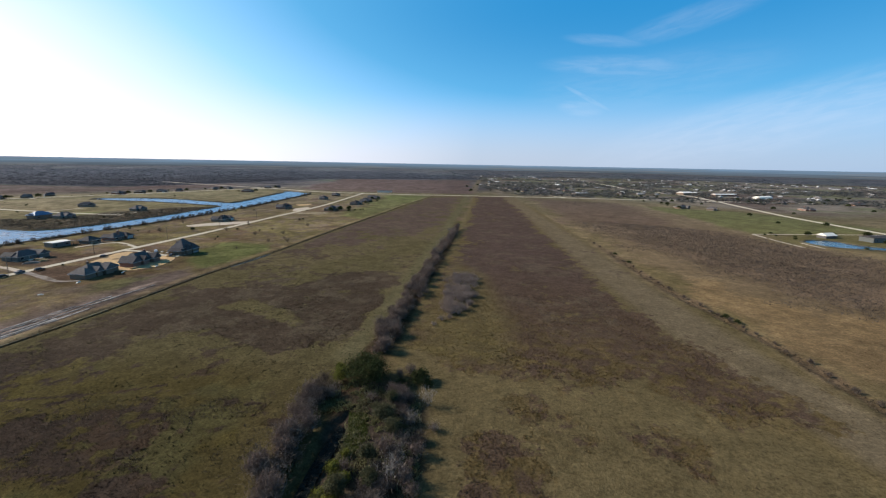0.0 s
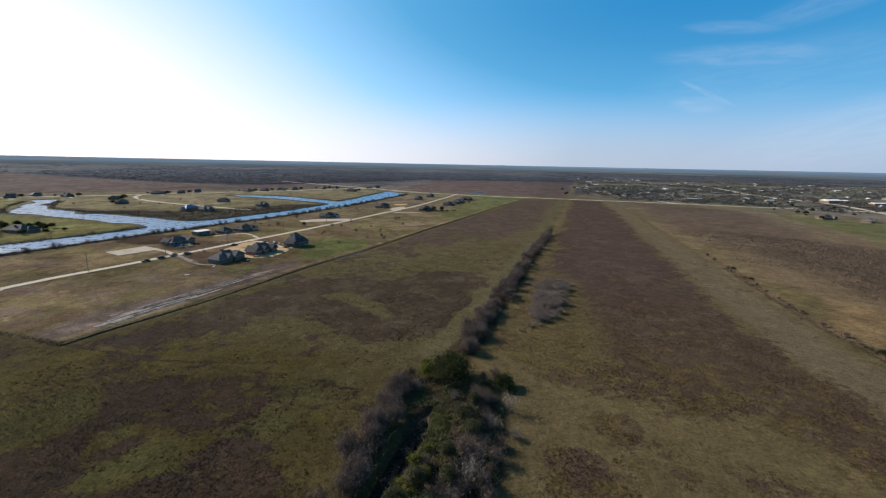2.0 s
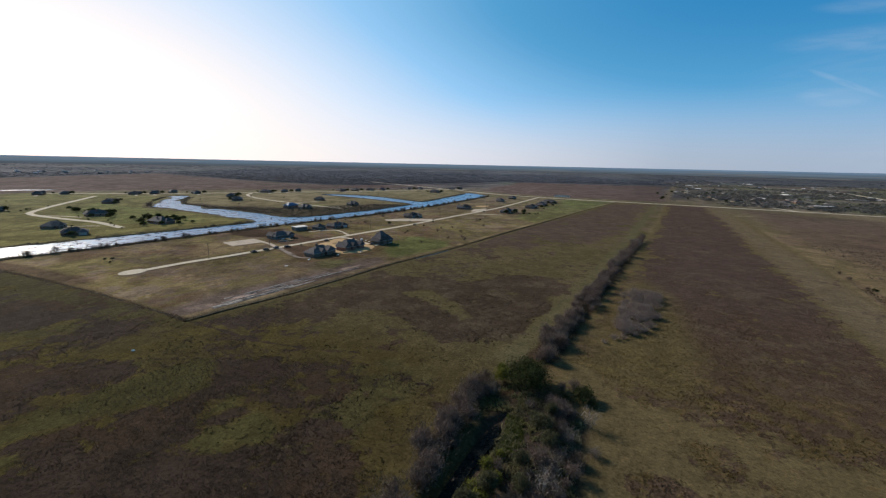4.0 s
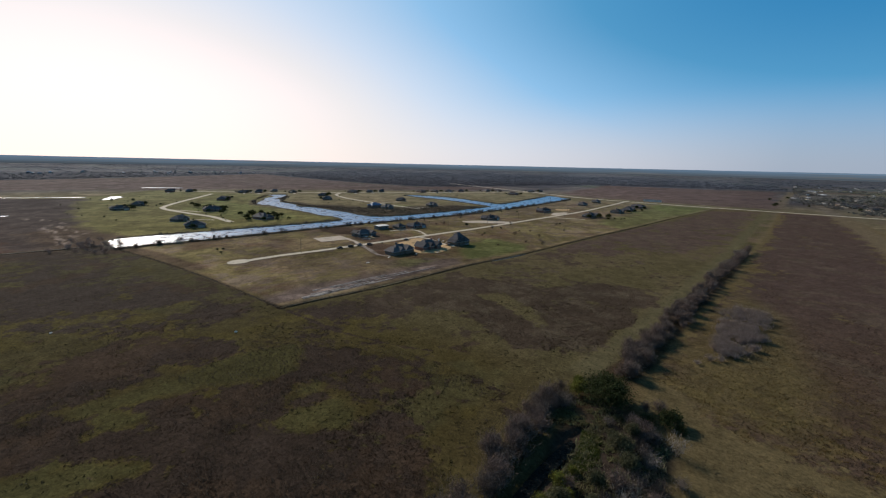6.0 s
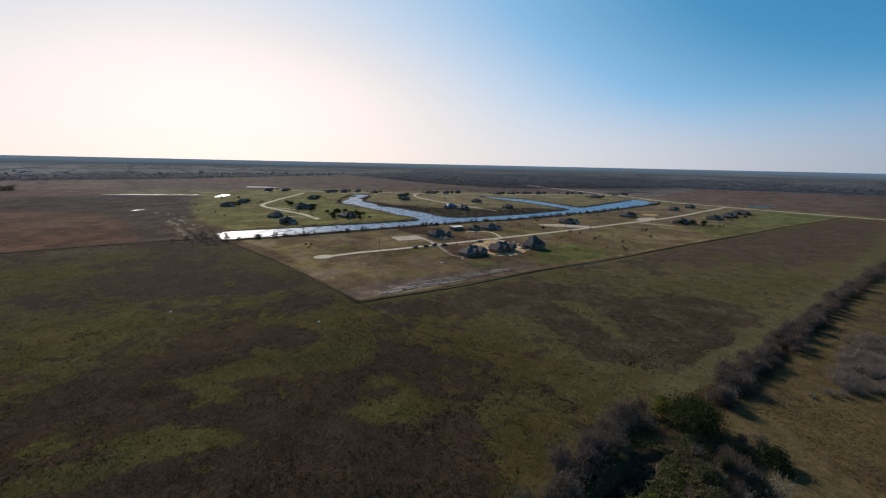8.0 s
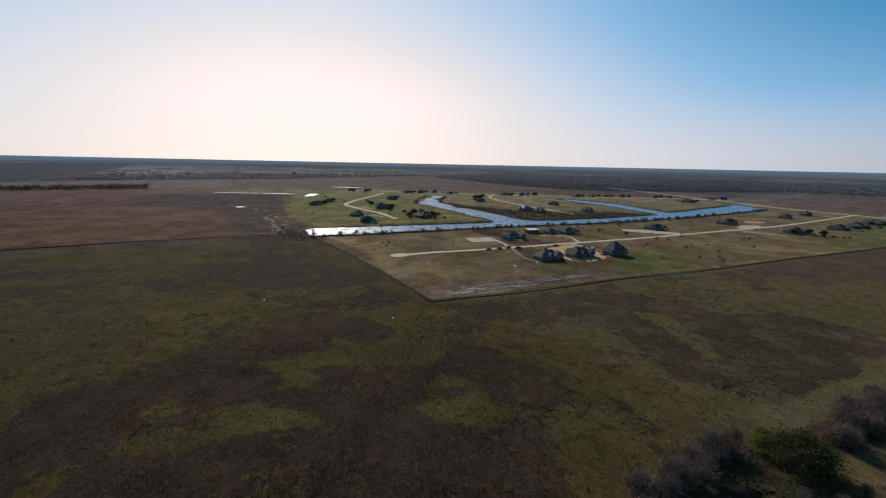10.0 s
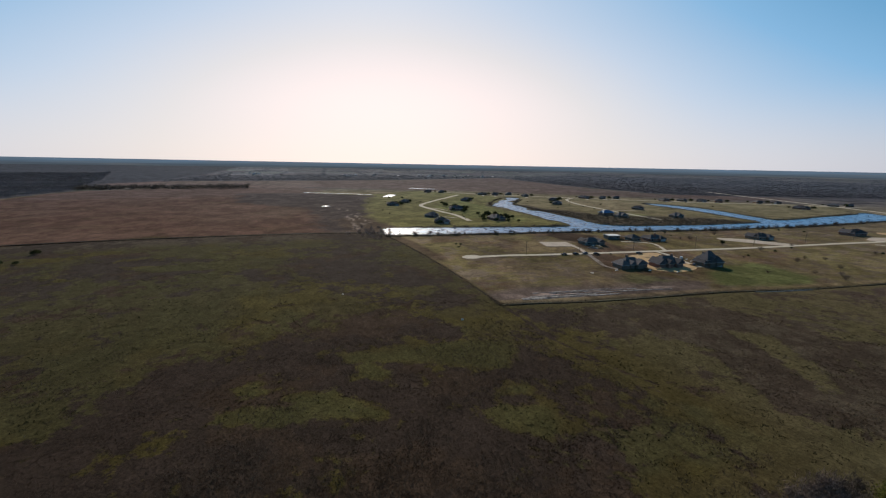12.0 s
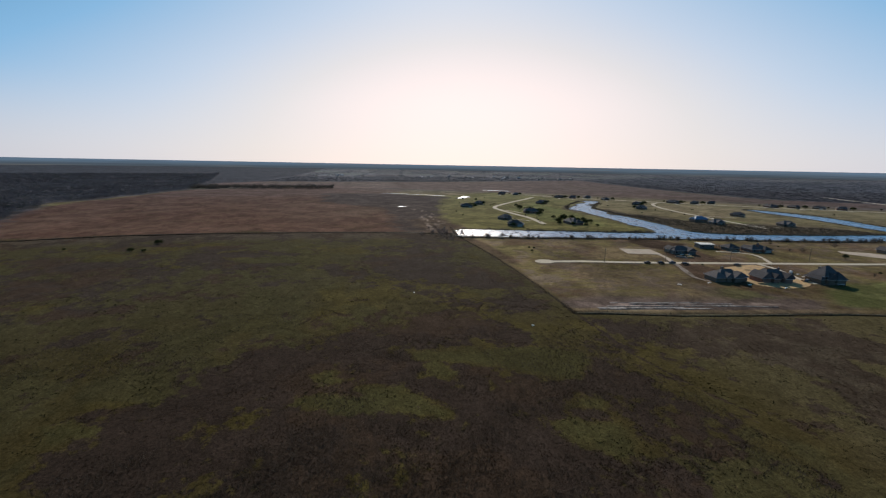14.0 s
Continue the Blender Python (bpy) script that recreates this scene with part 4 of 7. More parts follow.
    cover = placed + (1.15 - 0.25 * sunny) * (n2 - 0.5) + 0.55 * (n3 - 0.5)
    # also darker at far left bearings, lens falloff put into the tone
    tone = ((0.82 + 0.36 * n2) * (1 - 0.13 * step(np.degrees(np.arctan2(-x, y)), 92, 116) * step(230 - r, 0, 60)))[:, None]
    return weight, short * tone, rough * tone, np.clip(cover, 0.0, 1.0)


# ---------------------------------------------------------------- ground
def make_ground():
    rings = np.r_[0.01, 8, 16, 24, 32, np.exp(np.arange(np.log(40), np.log(420), 0.0068)), np.exp(np.arange(np.log(422), np.log(4905), 0.0115))]
    rings[-1] = 4905
    turns = np.radians(np.r_[np.arange(-56, 134, 0.27), np.arange(134, 302, 4.0)])
    n, m = len(rings), len(turns)
    rr, tt = np.meshgrid(rings, turns, indexing="ij")
    x, y = (-np.sin(tt) * rr).ravel(), (np.cos(tt) * rr).ravel()
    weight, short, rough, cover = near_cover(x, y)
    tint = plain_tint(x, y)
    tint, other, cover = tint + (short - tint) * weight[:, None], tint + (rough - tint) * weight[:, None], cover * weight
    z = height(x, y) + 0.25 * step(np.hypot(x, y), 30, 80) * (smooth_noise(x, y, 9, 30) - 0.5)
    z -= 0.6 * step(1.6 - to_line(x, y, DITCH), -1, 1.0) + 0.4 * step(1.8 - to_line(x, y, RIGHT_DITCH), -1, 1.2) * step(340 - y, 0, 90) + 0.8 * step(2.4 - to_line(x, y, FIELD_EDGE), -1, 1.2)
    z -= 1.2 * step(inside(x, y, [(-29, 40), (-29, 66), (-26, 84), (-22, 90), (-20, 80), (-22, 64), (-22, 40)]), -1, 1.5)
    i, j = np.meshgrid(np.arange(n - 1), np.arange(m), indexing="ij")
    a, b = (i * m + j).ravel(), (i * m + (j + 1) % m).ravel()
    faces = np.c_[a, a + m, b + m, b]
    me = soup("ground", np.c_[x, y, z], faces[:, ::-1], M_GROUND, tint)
    a = me.attributes.new("tint_rough", "FLOAT_COLOR", "POINT")
    a.data.foreach_set("color", np.c_[other, np.ones(len(other))].astype(np.float32).ravel())
    a = me.attributes.new("cover", "FLOAT", "POINT")
    a.data.foreach_set("value", cover.astype(np.float32))
    me.shade_smooth()
    return tagged(new("ground", me), "flat winter grassland in brown, olive and tan patches", "ground", kind="structure")


make_ground()


# ---------------------------------------------------------------- roads, drives, water
def rounded(line, every):
    """Points along a polyline through a smooth curve, about every so many metres."""
    p = np.array([line[0], *line, line[-1]], float)
    out = []
    for k in range(1, len(p) - 2):
        a, b, c, d = p[k - 1:k + 3]
        steps = max(2, int(np.hypot(*(c - b)) / every))
        for t in np.linspace(0, 1, steps, endpoint=False):
            out.append(0.5 * (2 * b + (c - a) * t + (2 * a - 5 * b + 4 * c - d) * t * t + (3 * b - a - 3 * c + d) * t ** 3))
    return np.array(out + [p[-2]])


def ribbon(name, line, width, material, label, category, lift=0.07, every=8.0, ragged=0.0):
    p = rounded(line, every)
    way = np.gradient(p, axis=0)
    way /= np.hypot(*way.T)[:, None]
    side = np.c_[-way[:, 1], way[:, 0]]
    wob = width / 2 + ragged * (smooth_noise(p[:, 0], p[:, 1], 6, 40) - 0.5)
    left, right = p + side * wob[:, None], p - side * wob[:, None]
    b = Build()
    n = len(p)
    for edge, dz in ((left, 0), (left, lift), (right, lift), (right, 0)):
        h = height(edge[:, 0], edge[:, 1])
        b.v += [(e[0], e[1], k + (dz if dz else -0.4)) for e, k in zip(edge, h)]
    for k in range(n - 1):
        for s in range(3):
            b.f.append((s * n + k, s * n + k + 1, (s + 1) * n + k + 1, (s + 1) * n + k))
    me = b.mesh(name, material)
    return tagged(new(name, me), label, category, kind="structure")


def pad(name, ring, material, label, category, lift=0.05, kind="structure", wobble=0.0):
    """A low slab or sheet with the given outline."""
    p = np.array(ring, float)
    b = Build()
    n = len(p)
    b.v = [(q[0], q[1], lift - 0.5) for q in p] + [(q[0], q[1], lift) for q in p]
    b.f = [(k, (k + 1) % n, n + (k + 1) % n, n + k) for k in range(n)] + [tuple(range(n, 2 * n))]
    return tagged(new(name, b.mesh(name, material)), label, category, kind=kind)


ribbon("road", MAIN_ROAD, 4.6, M_CONCRETE, "pale concrete residential road ending in a turning circle", "road", 0.10)
ribbon("road", CROSS_ROAD, 8.0, M_CONCRETE, "pale straight country road across the far pastures", "road", 0.10, 20)
ribbon("road", [(-760, 350), (-700, 300), (-648, 256), (-590, 212), (-570, 203), (-546, 200), (-490, 203), (-452, 206), (-400, 200)], 6.0, M_CONCRETE, "winding pale concrete street between lawns", "road", 0.09)
ribbon("road", [(-640, 540), (-610, 505), (-542, 470), (-448, 447), (-379, 435), (-346, 431)], 5.5, M_CONCRETE, "pale concrete side street", "road", 0.09)
ribbon("road", [(-860, 330), (-740, 445), (-640, 560), (-540, 700), (-440, 860), (-370, 940)], 6.0, M_CONCRETE, "pale street before a far row of houses", "road", 0.09, 20)
ribbon("road", HIGHWAY, 7.0, M_CONCRETE, "pale two-lane highway", "road", 0.12, 15)
ring = [(-237.5 + 5.4 * math.cos(a), 121 + 6.6 * math.sin(a)) for a in np.linspace(0, 2 * math.pi, 28, endpoint=False)]
ribbon("ditch_bed", [p for p in DITCH if p[1] < 500], 0.9, M_MUD, "narrow dark wet ditch beside the lots", "ditch", 0.05, 4, 1.0)
ribbon("ditch_bed", WEST_FENCE, 0.8, M_MUD_DARK, "narrow dark ditch along the edge of the lots", "ditch", 0.05, 4, 0.9)
ribbon("ditch_bed", FIELD_EDGE, 2.0, M_MUD_DARK, "long dark ditch along the brown field", "ditch", 0.05, 4, 1.2)
for k, (off, width, a, b) in enumerate(((0.0, 0.6, 0.0, 0.62), (1.5, 1.0, 0.03, 0.45), (3.4, 0.5, 0.08, 0.9), (6.2, 0.35, 0.2, 0.75), (8.1, 0.45, 0.12, 0.6))):
    rut = rounded([(-150.5, 104), (-147.0, 124), (-144.5, 140), (-140.5, 166), (-134.0, 194)], 3.0)
    rut = rut[int(a * len(rut)):max(int(b * len(rut)), 4)] - np.array((off, -0.1 * off))
    ribbon("wheel_rut", [tuple(p) for p in rut], width, M_PALE_CLAY, "long pale streak of dried clay churned by wheels", "bare soil", 0.2, 0.8, 1.3)
pad("turning_circle", ring, M_CONCRETE, "round pale concrete turning circle at the road's end", "road", 0.13)

EAST_BANK = [(-333, 88), (-330, 106), (-326, 117), (-320, 157), (-313, 197), (-308, 235), (-301, 272), (-291, 322), (-273, 406), (-264, 480), (-258, 560), (-257, 640), (-254, 758), (-262, 779), (-300, 815), (-312, 822)]
NORTH_ARM = [(-318, 808), (-311, 780), (-304, 665), (-299, 585), (-320, 580), (-387, 608), (-443, 621), (-500, 614), (-520, 598), (-512, 590), (-479, 583), (-408, 572), (-352, 554), (-300, 537), (-293, 525), (-294, 497)]
MIDDLE_ARM = [(-300, 430), (-316, 352), (-332, 327), (-350, 326), (-371, 331), (-404, 334), (-456, 338), (-480, 331), (-500, 342), (-530, 348), (-554, 351), (-584, 372), (-602, 374), (-618, 398), (-646, 422), (-664, 432), (-677, 423), (-672, 408), (-640, 394), (-632, 380), (-612, 360), (-590, 348), (-578, 334), (-556, 318), (-538, 306), (-512, 311), (-478, 305), (-422, 300), (-383, 293), (-358, 294), (-342, 288), (-333, 278)]
WEST_BANK = [(-339, 240), (-348, 207), (-357, 170), (-365, 136), (-373, 106), (-371, 95), (-355, 90)]
CANAL = EAST_BANK + NORTH_ARM + MIDDLE_ARM + WEST_BANK


def outline(ring, every=5.0, wobble=0.0):
    p = rounded(list(ring) + [ring[0]], every)[:-1]
    if wobble:
        p = p + wobble * np.c_[smooth_noise(p[:, 0], p[:, 1], 7, 50) - 0.5, smooth_noise(p[:, 0], p[:, 1], 7, 51) - 0.5]
    return p


def water(name, ring, material, label, bank=True, wobble=2.0, every=5.0, level=0.12):
    p = outline(ring, every, wobble)
    pad(name, p, material, label, "water", level)
    if bank:
        mid = np.roll(p, -1, 0) - np.roll(p, 1, 0)
        out = np.c_[mid[:, 1], -mid[:, 0]] / np.hypot(*mid.T)[:, None]
        area = 0.5 * np.sum(p[:, 0] * np.roll(p[:, 1], -1) - np.roll(p[:, 0], -1) * p[:, 1])
        out *= np.sign(area)
        b = Build()
        n = len(p)
        rise = 0.45 + 0.5 * smooth_noise(p[:, 0], p[:, 1], 11, 52)
        for off, z in ((-0.4, 0.02 + 0 * rise), (0.5, rise), (1.6, rise * 0.9), (3.4, 0 * rise - 0.15)):
            q = p + out * off
            b.v += [(*a, k) for a, k in zip(q, z)]
        for s in range(3):
            b.f += [(s * n + k, s * n + (k + 1) % n, (s + 1) * n + (k + 1) % n, (s + 1) * n + k) for k in range(n)]
        tagged(new(name + "_bank", b.mesh(name + "_bank", M_MUD)), "low dark earth bank along the water", "bank", kind="structure")
    return p


water("canal", CANAL, M_WATER, "long blue canal with branches reflecting the sky", True, 6.0, 3.0)
water("pond", [(310, 342), (306, 330), (310, 320), (322, 312), (345, 306), (372, 300), (376, 306), (356, 318), (344, 328), (340, 346), (326, 350)], M_POOL, "small blue pond beside a white house")
water("pond", [(-728, 184), (-745, 190), (-770, 203), (-790, 212), (-784, 222), (-764, 219), (-744, 206), (-730, 200)], M_WATER, "small bright pond in the pasture")
water("pond", [(-988, 316), (-996, 330), (-956, 376), (-946, 370)], M_WATER, "narrow bright strip of far water", False)
water("pond", [(-868, 58), (-871, 62), (-828, 134), (-796, 178), (-794, 175), (-826, 131)], M_WATER, "narrow bright slough in the brown field", False)
water("pond", [(-593, 62), (-596, 68), (-589, 74), (-586, 64)], M_WATER, "small bright puddle in the brown field", False)
water("puddle", [(-121.5, 224), (-118.4, 236), (-115.4, 250), (-113.6, 257), (-112.8, 256), (-114.2, 248), (-117.2, 235), (-120.5, 223)], M_DITCH_WATER, "long shallow puddle beside the narrow ditch", False, 0.8, 2.0, 0.1)
water("ditch_water", [(-27, 45), (-26.5, 66), (-24.5, 80), (-23, 84), (-22, 78), (-24, 64), (-24, 45)], M_DITCH_WATER, "dark still water in the brush-lined ditch", False, 0.3, 2.0, -0.75)


# ---------------------------------------------------------------- drives and bare yards
pad("yard_pad", [(-269, 198), (-263, 220), (-245, 216), (-252, 193)], M_GRAVEL, "pale levelled gravel pad for a new house", "yard", 0.14)
ribbon("driveway", [(-255, 214), (-240, 213), (-224, 206)], 3.1, M_GRAVEL, "pale gravel drive from the road", "driveway", 0.06, 3)
pad("yard_sand", outline([(-206, 228), (-209, 252), (-203, 257), (-197, 244), (-191, 238), (-178, 246), (-171, 248), (-165, 241), (-162, 228), (-164, 218), (-174, 211), (-184, 214), (-194, 222)], 3, 2.5), M_SAND, "orange sand yard round a new brick house", "yard", 0.09)
ribbon("driveway", [(-250, 267), (-243, 281), (-233, 285), (-212, 272)], 2.5, M_CONCRETE, "pale concrete drive between lawn and road", "driveway", 0.07, 3)
ribbon("driveway", [(-210, 260), (-200, 259), (-188, 254), (-177, 249), (-166, 247)], 3.0, M_CONCRETE, "pale concrete drive beside a dark house", "driveway", 0.12, 3)
ribbon("driveway", [(-221, 205), (-204, 197), (-189, 190), (-180, 192)], 2.8, M_CLAY, "muddy drive to a grey-roofed house", "driveway", 0.07, 3, 1.5)
pad("yard_gravel", outline([(-238, 368), (-226, 386), (-208, 396), (-194, 402), (-194, 388), (-210, 374), (-228, 362)], 3, 2.0), M_GRAVEL, "pale gravel yard beside the road", "yard", 0.08)
pad("yard_gravel", outline([(-193, 522), (-181, 542), (-175, 506), (-186, 497)], 3, 2.0), M_GRAVEL, "pale gravel yard beside the road", "yard", 0.08)
pad("yard_gravel", outline([(-209, 572), (-193, 585), (-190, 568), (-201, 559)], 3, 2.0), M_SAND, "sandy cleared lot", "yard", 0.08)
ribbon("driveway", [(-172, 474), (-140, 484)], 2.8, M_CONCRETE, "pale concrete drive", "driveway", 0.07, 4)
ribbon("driveway", [(-425, 196), (-438, 186), (-447, 172)], 2.5, M_CONCRETE, "pale concrete drive", "driveway", 0.07, 4)
ribbon("driveway", [(-545, 203), (-520, 212), (-500, 216)], 2.5, M_CONCRETE, "pale concrete drive", "driveway", 0.07, 4)
ribbon("driveway", [(-448, 447), (-440, 470), (-436, 486)], 2.8, M_GRAVEL, "pale gravel drive", "driveway", 0.07, 4)
ribbon("driveway", [(-379, 435), (-352, 448), (-350, 458)], 2.8, M_CONCRETE, "pale concrete drive", "driveway", 0.07, 4)
ribbon("garden_path", [(294, 379), (289, 345), (288, 316)], 2.6, M_GRAVEL, "pale gravel path across the pasture", "path", 0.07, 5)
ribbon("garden_path", [(303, 336), (301, 312)], 2.2, M_GRAVEL, "pale gravel path beside the pond", "path", 0.07, 5)
ribbon("garden_path", [(294, 379), (360, 384), (430, 388)], 2.4, M_GRAVEL, "pale gravel path along the green field", "path", 0.07, 5)
ribbon("road", [(238, 792), (200, 900), (160, 1060), (130, 1300)], 6.0, M_CONCRETE, "pale country lane running away", "road", 0.1, 20)
ribbon("road", [(372, 775), (452, 800), (528, 820)], 6.0, M_CONCRETE, "pale country lane joining the highway", "road", 0.1, 15)



# ---------------------------------------------------------------- houses
def place(x, y, turn=0.0):
    return pose(x, y, float(height(np.array([x]), np.array([y]))[0]), 0, 0, turn)


def house(x, y, turn, label, blocks, wall_mat, roof_mat, group="", chimney=None, garage=True, porch=False):
    """blocks: (x0, y0, x1, y1, eave, slope, gable). The first is the main one; its front looks along +y."""
    root = tagged(new("house"), label, "house", group)
    root.matrix_basis = place(x, y, turn)
    blocks = [(*b[:4], b[4] * 0.85, b[5] * 0.66, b[6]) for b in blocks]
    walls = Build()
    for n, (x0, y0, x1, y1, z, slope, gable) in enumerate(blocks):
        e = 0.03 * n
        walls.box(x0 + e, y0 + e, -0.3, x1 - e, y1 - e, z + 0.02)
        if gable:
            half = min(x1 - x0, y1 - y0) / 2
            top = z + half * slope * 0.97
            if x1 - x0 >= y1 - y0:
                m = (y0 + y1) / 2
                for s in (x0 + e, x1 - e - 0.2):
                    walls.add([(s, y0, z), (s, y1, z), (s, m, top), (s + 0.2, y0, z), (s + 0.2, y1, z), (s + 0.2, m, top)], [(0, 1, 2), (5, 4, 3), (0, 2, 5, 3), (1, 4, 5, 2)])
            else:
                m = (x0 + x1) / 2
                for s in (y0 + e, y1 - e - 0.2):
                    walls.add([(x0, s, z), (x1, s, z), (m, s, top), (x0, s + 0.2, z), (x1, s + 0.2, z), (m, s + 0.2, top)], [(0, 1, 2), (5, 4, 3), (0, 2, 5, 3), (1, 4, 5, 2)])
    part("wall", walls, wall_mat, root)
    slab = Build().box(blocks[0][0] - 0.3, blocks[0][1] - 0.3, -0.4, blocks[0][2] + 0.3, blocks[0][3] + 0.3, 0.12)
    part("foundation", slab, M_CONCRETE, root, "pale concrete slab")
    for n, (x0, y0, x1, y1, z, slope, gable) in enumerate(blocks):
        part("roof", Build().hip(x0, y0, x1, y1, z + 0.02 * n, slope, gable, 0.5 + 0.02 * n), roof_mat, root)
        trim = Build()
        o = 0.53 + 0.02 * n
        for e, h0 in ((0, z - 0.06), (0, z + 0.16), (0.12, z + 0.16), (0.12, z - 0.06)):
            a = o - e
            trim.v += [(x0 - a, y0 - a, h0), (x1 + a, y0 - a, h0), (x1 + a, y1 + a, h0), (x0 - a, y1 + a, h0)]
        trim.f = [(4 * i + k, 4 * i + (k + 1) % 4, 4 * ((i + 1) % 4) + (k + 1) % 4, 4 * ((i + 1) % 4) + k) for i in range(4) for k in range(4)]
        part("fascia", trim, M_TRIM, root, "pale painted eave board")
    x0, y0, x1, y1, z, slope, gable = blocks[0]

    def opening(name, cx, face, z0, w, h, glass=True):
        y, s = (y1, 1) if face > 0 else (y0, -1)
        ob = part(name, Build().box(cx - w / 2 - 0.1, min(y, y + s * 0.08), z0 - 0.1, cx + w / 2 + 0.1, max(y, y + s * 0.08), z0 + h + 0.1), M_TRIM, root)
        part("pane" if glass else "leaf", Build().box(cx - w / 2, min(y + s * 0.04, y + s * 0.11), z0, cx + w / 2, max(y + s * 0.04, y + s * 0.11), z0 + h), M_GLASS if glass else M_DOOR, ob)

    n = max(2, int((x1 - x0) / 4))
    for storey in range(2 if z > 3.8 else 1):
        for k in range(n):
            cx = x0 + (k + 0.5) * (x1 - x0) / n
            for face in (1, -1):
                if storey == 0 and face > 0 and k == n // 2:
                    opening("door", cx, face, 0.12, 1.0, 2.0, False)
                else:
                    opening("window", cx, face, 0.8 + 2.2 * storey, 1.3 + 0.5 * ((k + face) % 2), 1.25)
    if garage and len(blocks) > 1:
        gx0, gy0, gx1, gy1 = blocks[1][:4]
        d = part("garage_door", Build().box(gx0 + 0.8, gy1, 0.1, min(gx0 + 5.6, gx1 - 0.5), gy1 + 0.07, 2.2), M_TRIM, root)
        for k in range(1, 4):
            part("rail", Build().box(gx0 + 0.8, gy1 + 0.07, 0.1 + 0.52 * k, min(gx0 + 5.6, gx1 - 0.5), gy1 + 0.10, 0.14 + 0.52 * k), M_TRIM, d)
    if chimney:
        cx, cy, cz = chimney
        cz *= 0.8
        c = part("chimney", Build().box(cx - 0.6, cy - 0.5, 2.0, cx + 0.6, cy + 0.5, cz).box(cx - 0.72, cy - 0.62, cz, cx + 0.72, cy + 0.62, cz + 0.25), wall_mat, root)
        part("flue", Build().tube((cx, cy, cz + 0.2), (cx, cy, cz + 0.7), 0.2, 0.18, 8), M_STEEL, c)
    if porch:
        px = (x0 + x1) / 2
        part("porch_roof", Build().box(px - 4, y0 - 3.4, 2.25, px + 4, y0 - 0.5, 2.4), roof_mat, root)
        for s in (-3.8, 0, 3.8):
            part("post", Build().box(px + s - 0.12, y0 - 3.3, -0.2, px + s + 0.12, y0 - 3.06, 2.26), M_TRIM, root)
    return root


R = 83.6   # the road's bearing, as a turn about z
house(-168.5, 255.5, R, "large two-storey house with steep dark roof", [(-5, -4, 5, 4, 5.2, 1.7, False), (0.8, -6, 6.4, 1, 3.6, 1.7, False), (-6.6, -4, -2.4, 5, 3.2, 1.5, False), (-3.6, -5.6, 0.4, 0, 3.6, 1.9, True)], M_TAN_WALL, M_SHINGLE, "houses along the road", (-2, 2, 10.2))
house(-177, 228.5, R, "new red-brown brick house with dark steep roof on sand", [(-7.2, -4.2, 7.2, 4.2, 3.1, 1.2, False), (-10, -5.2, -4.6, 3.2, 3.0, 1.45, True), (2.5, -7.0, 6.8, 0, 3.0, 1.5, True), (6.4, -4, 10.2, 4, 2.9, 1.2, True), (-3.6, -6.2, -0.4, 0, 3.0, 1.7, True), (-1.0, 1.0, 2.6, 6.0, 3.0, 1.6, True)], M_BRICK, M_SHINGLE, "houses along the road", (5.5, 1.5, 8.2))
house(-182.5, 203.5, R, "low brown house with grey shingle hip roofs", [(-7, -4.2, 7, 4.2, 3.0, 1.1, False), (-9.8, -5.6, -4, 3.2, 2.9, 1.2, False), (0.8, -6.4, 5.2, 0, 3.0, 1.5, True), (5.2, -4.6, 9.8, 3.2, 2.8, 1.2, False), (-3.6, -5.8, -0.6, 0, 3.0, 1.7, True)], M_TAN_WALL, M_SHINGLE_GREY, "houses along the road", (0, 3, 8.0))
house(-249, 233, R + 180, "half-finished dark house in a churned muddy yard", [(-6.5, -4, 6.5, 4, 3.0, 0.95, False), (-9, -3, -3.5, 6, 3.0, 1.0, True), (2, -6.5, 7, 0, 2.9, 1.1, True)], M_GREY_STEEL, M_SHINGLE, "houses along the road", None, False)
house(-253, 283, R + 180, "small dark-roofed house joined to its neighbour by a drive", [(-4.5, -4, 4.5, 4, 2.7, 0.9, False), (-2, -6, 2.5, 0, 2.6, 0.9, False)], M_TAN_WALL, M_SHINGLE, "houses along the road", None, False)
house(-246, 299, R + 180, "long dark-roofed house on a lawn by the canal", [(-7, -4, 7, 4, 2.7, 0.9, False), (-8, -3, -2, 6, 2.6, 0.95, False), (2.5, -6, 7, 0, 2.6, 1.0, True)], M_BRICK, M_SHINGLE, "houses along the road", (1, 2, 8.0))

# three plain kinds of house for the further lots
KINDS = [
    house(-222, 402, R + 180, "dark-roofed single-storey house on an open lot", [(-7, -4.5, 7, 4.5, 3.0, 0.95, False), (-8.5, -3, -2.5, 7, 2.9, 1.0, False), (2.5, -7, 8, 0, 2.9, 1.1, True)], M_TAN_WALL, M_SHINGLE, "houses on the canal lots", (2, 2, 7.6)),
    house(-206, 523, R + 180, "wide dark-roofed house on an open lot", [(-9, -5, 9, 5, 3.1, 1.0, False), (-10.5, -7.5, -3.5, 1, 3.0, 1.05, False), (3, -7.5, 9.5, 1, 3.0, 1.15, True)], M_BRICK, M_SHINGLE, "houses on the canal lots", (0, 2, 8.0)),
    house(-197, 663, R + 180, "grey-roofed brick house on an open lot", [(-7.5, -4.5, 7.5, 4.5, 3.0, 1.0, False), (-4.5, -7, 1.5, 1, 2.9, 1.15, True)], M_TAN_WALL, M_SHINGLE_GREY, "houses on the canal lots", None, True, True),
]


def more(kind, x, y, turn):
    copy_thing(KINDS[kind], place(x, y, turn))


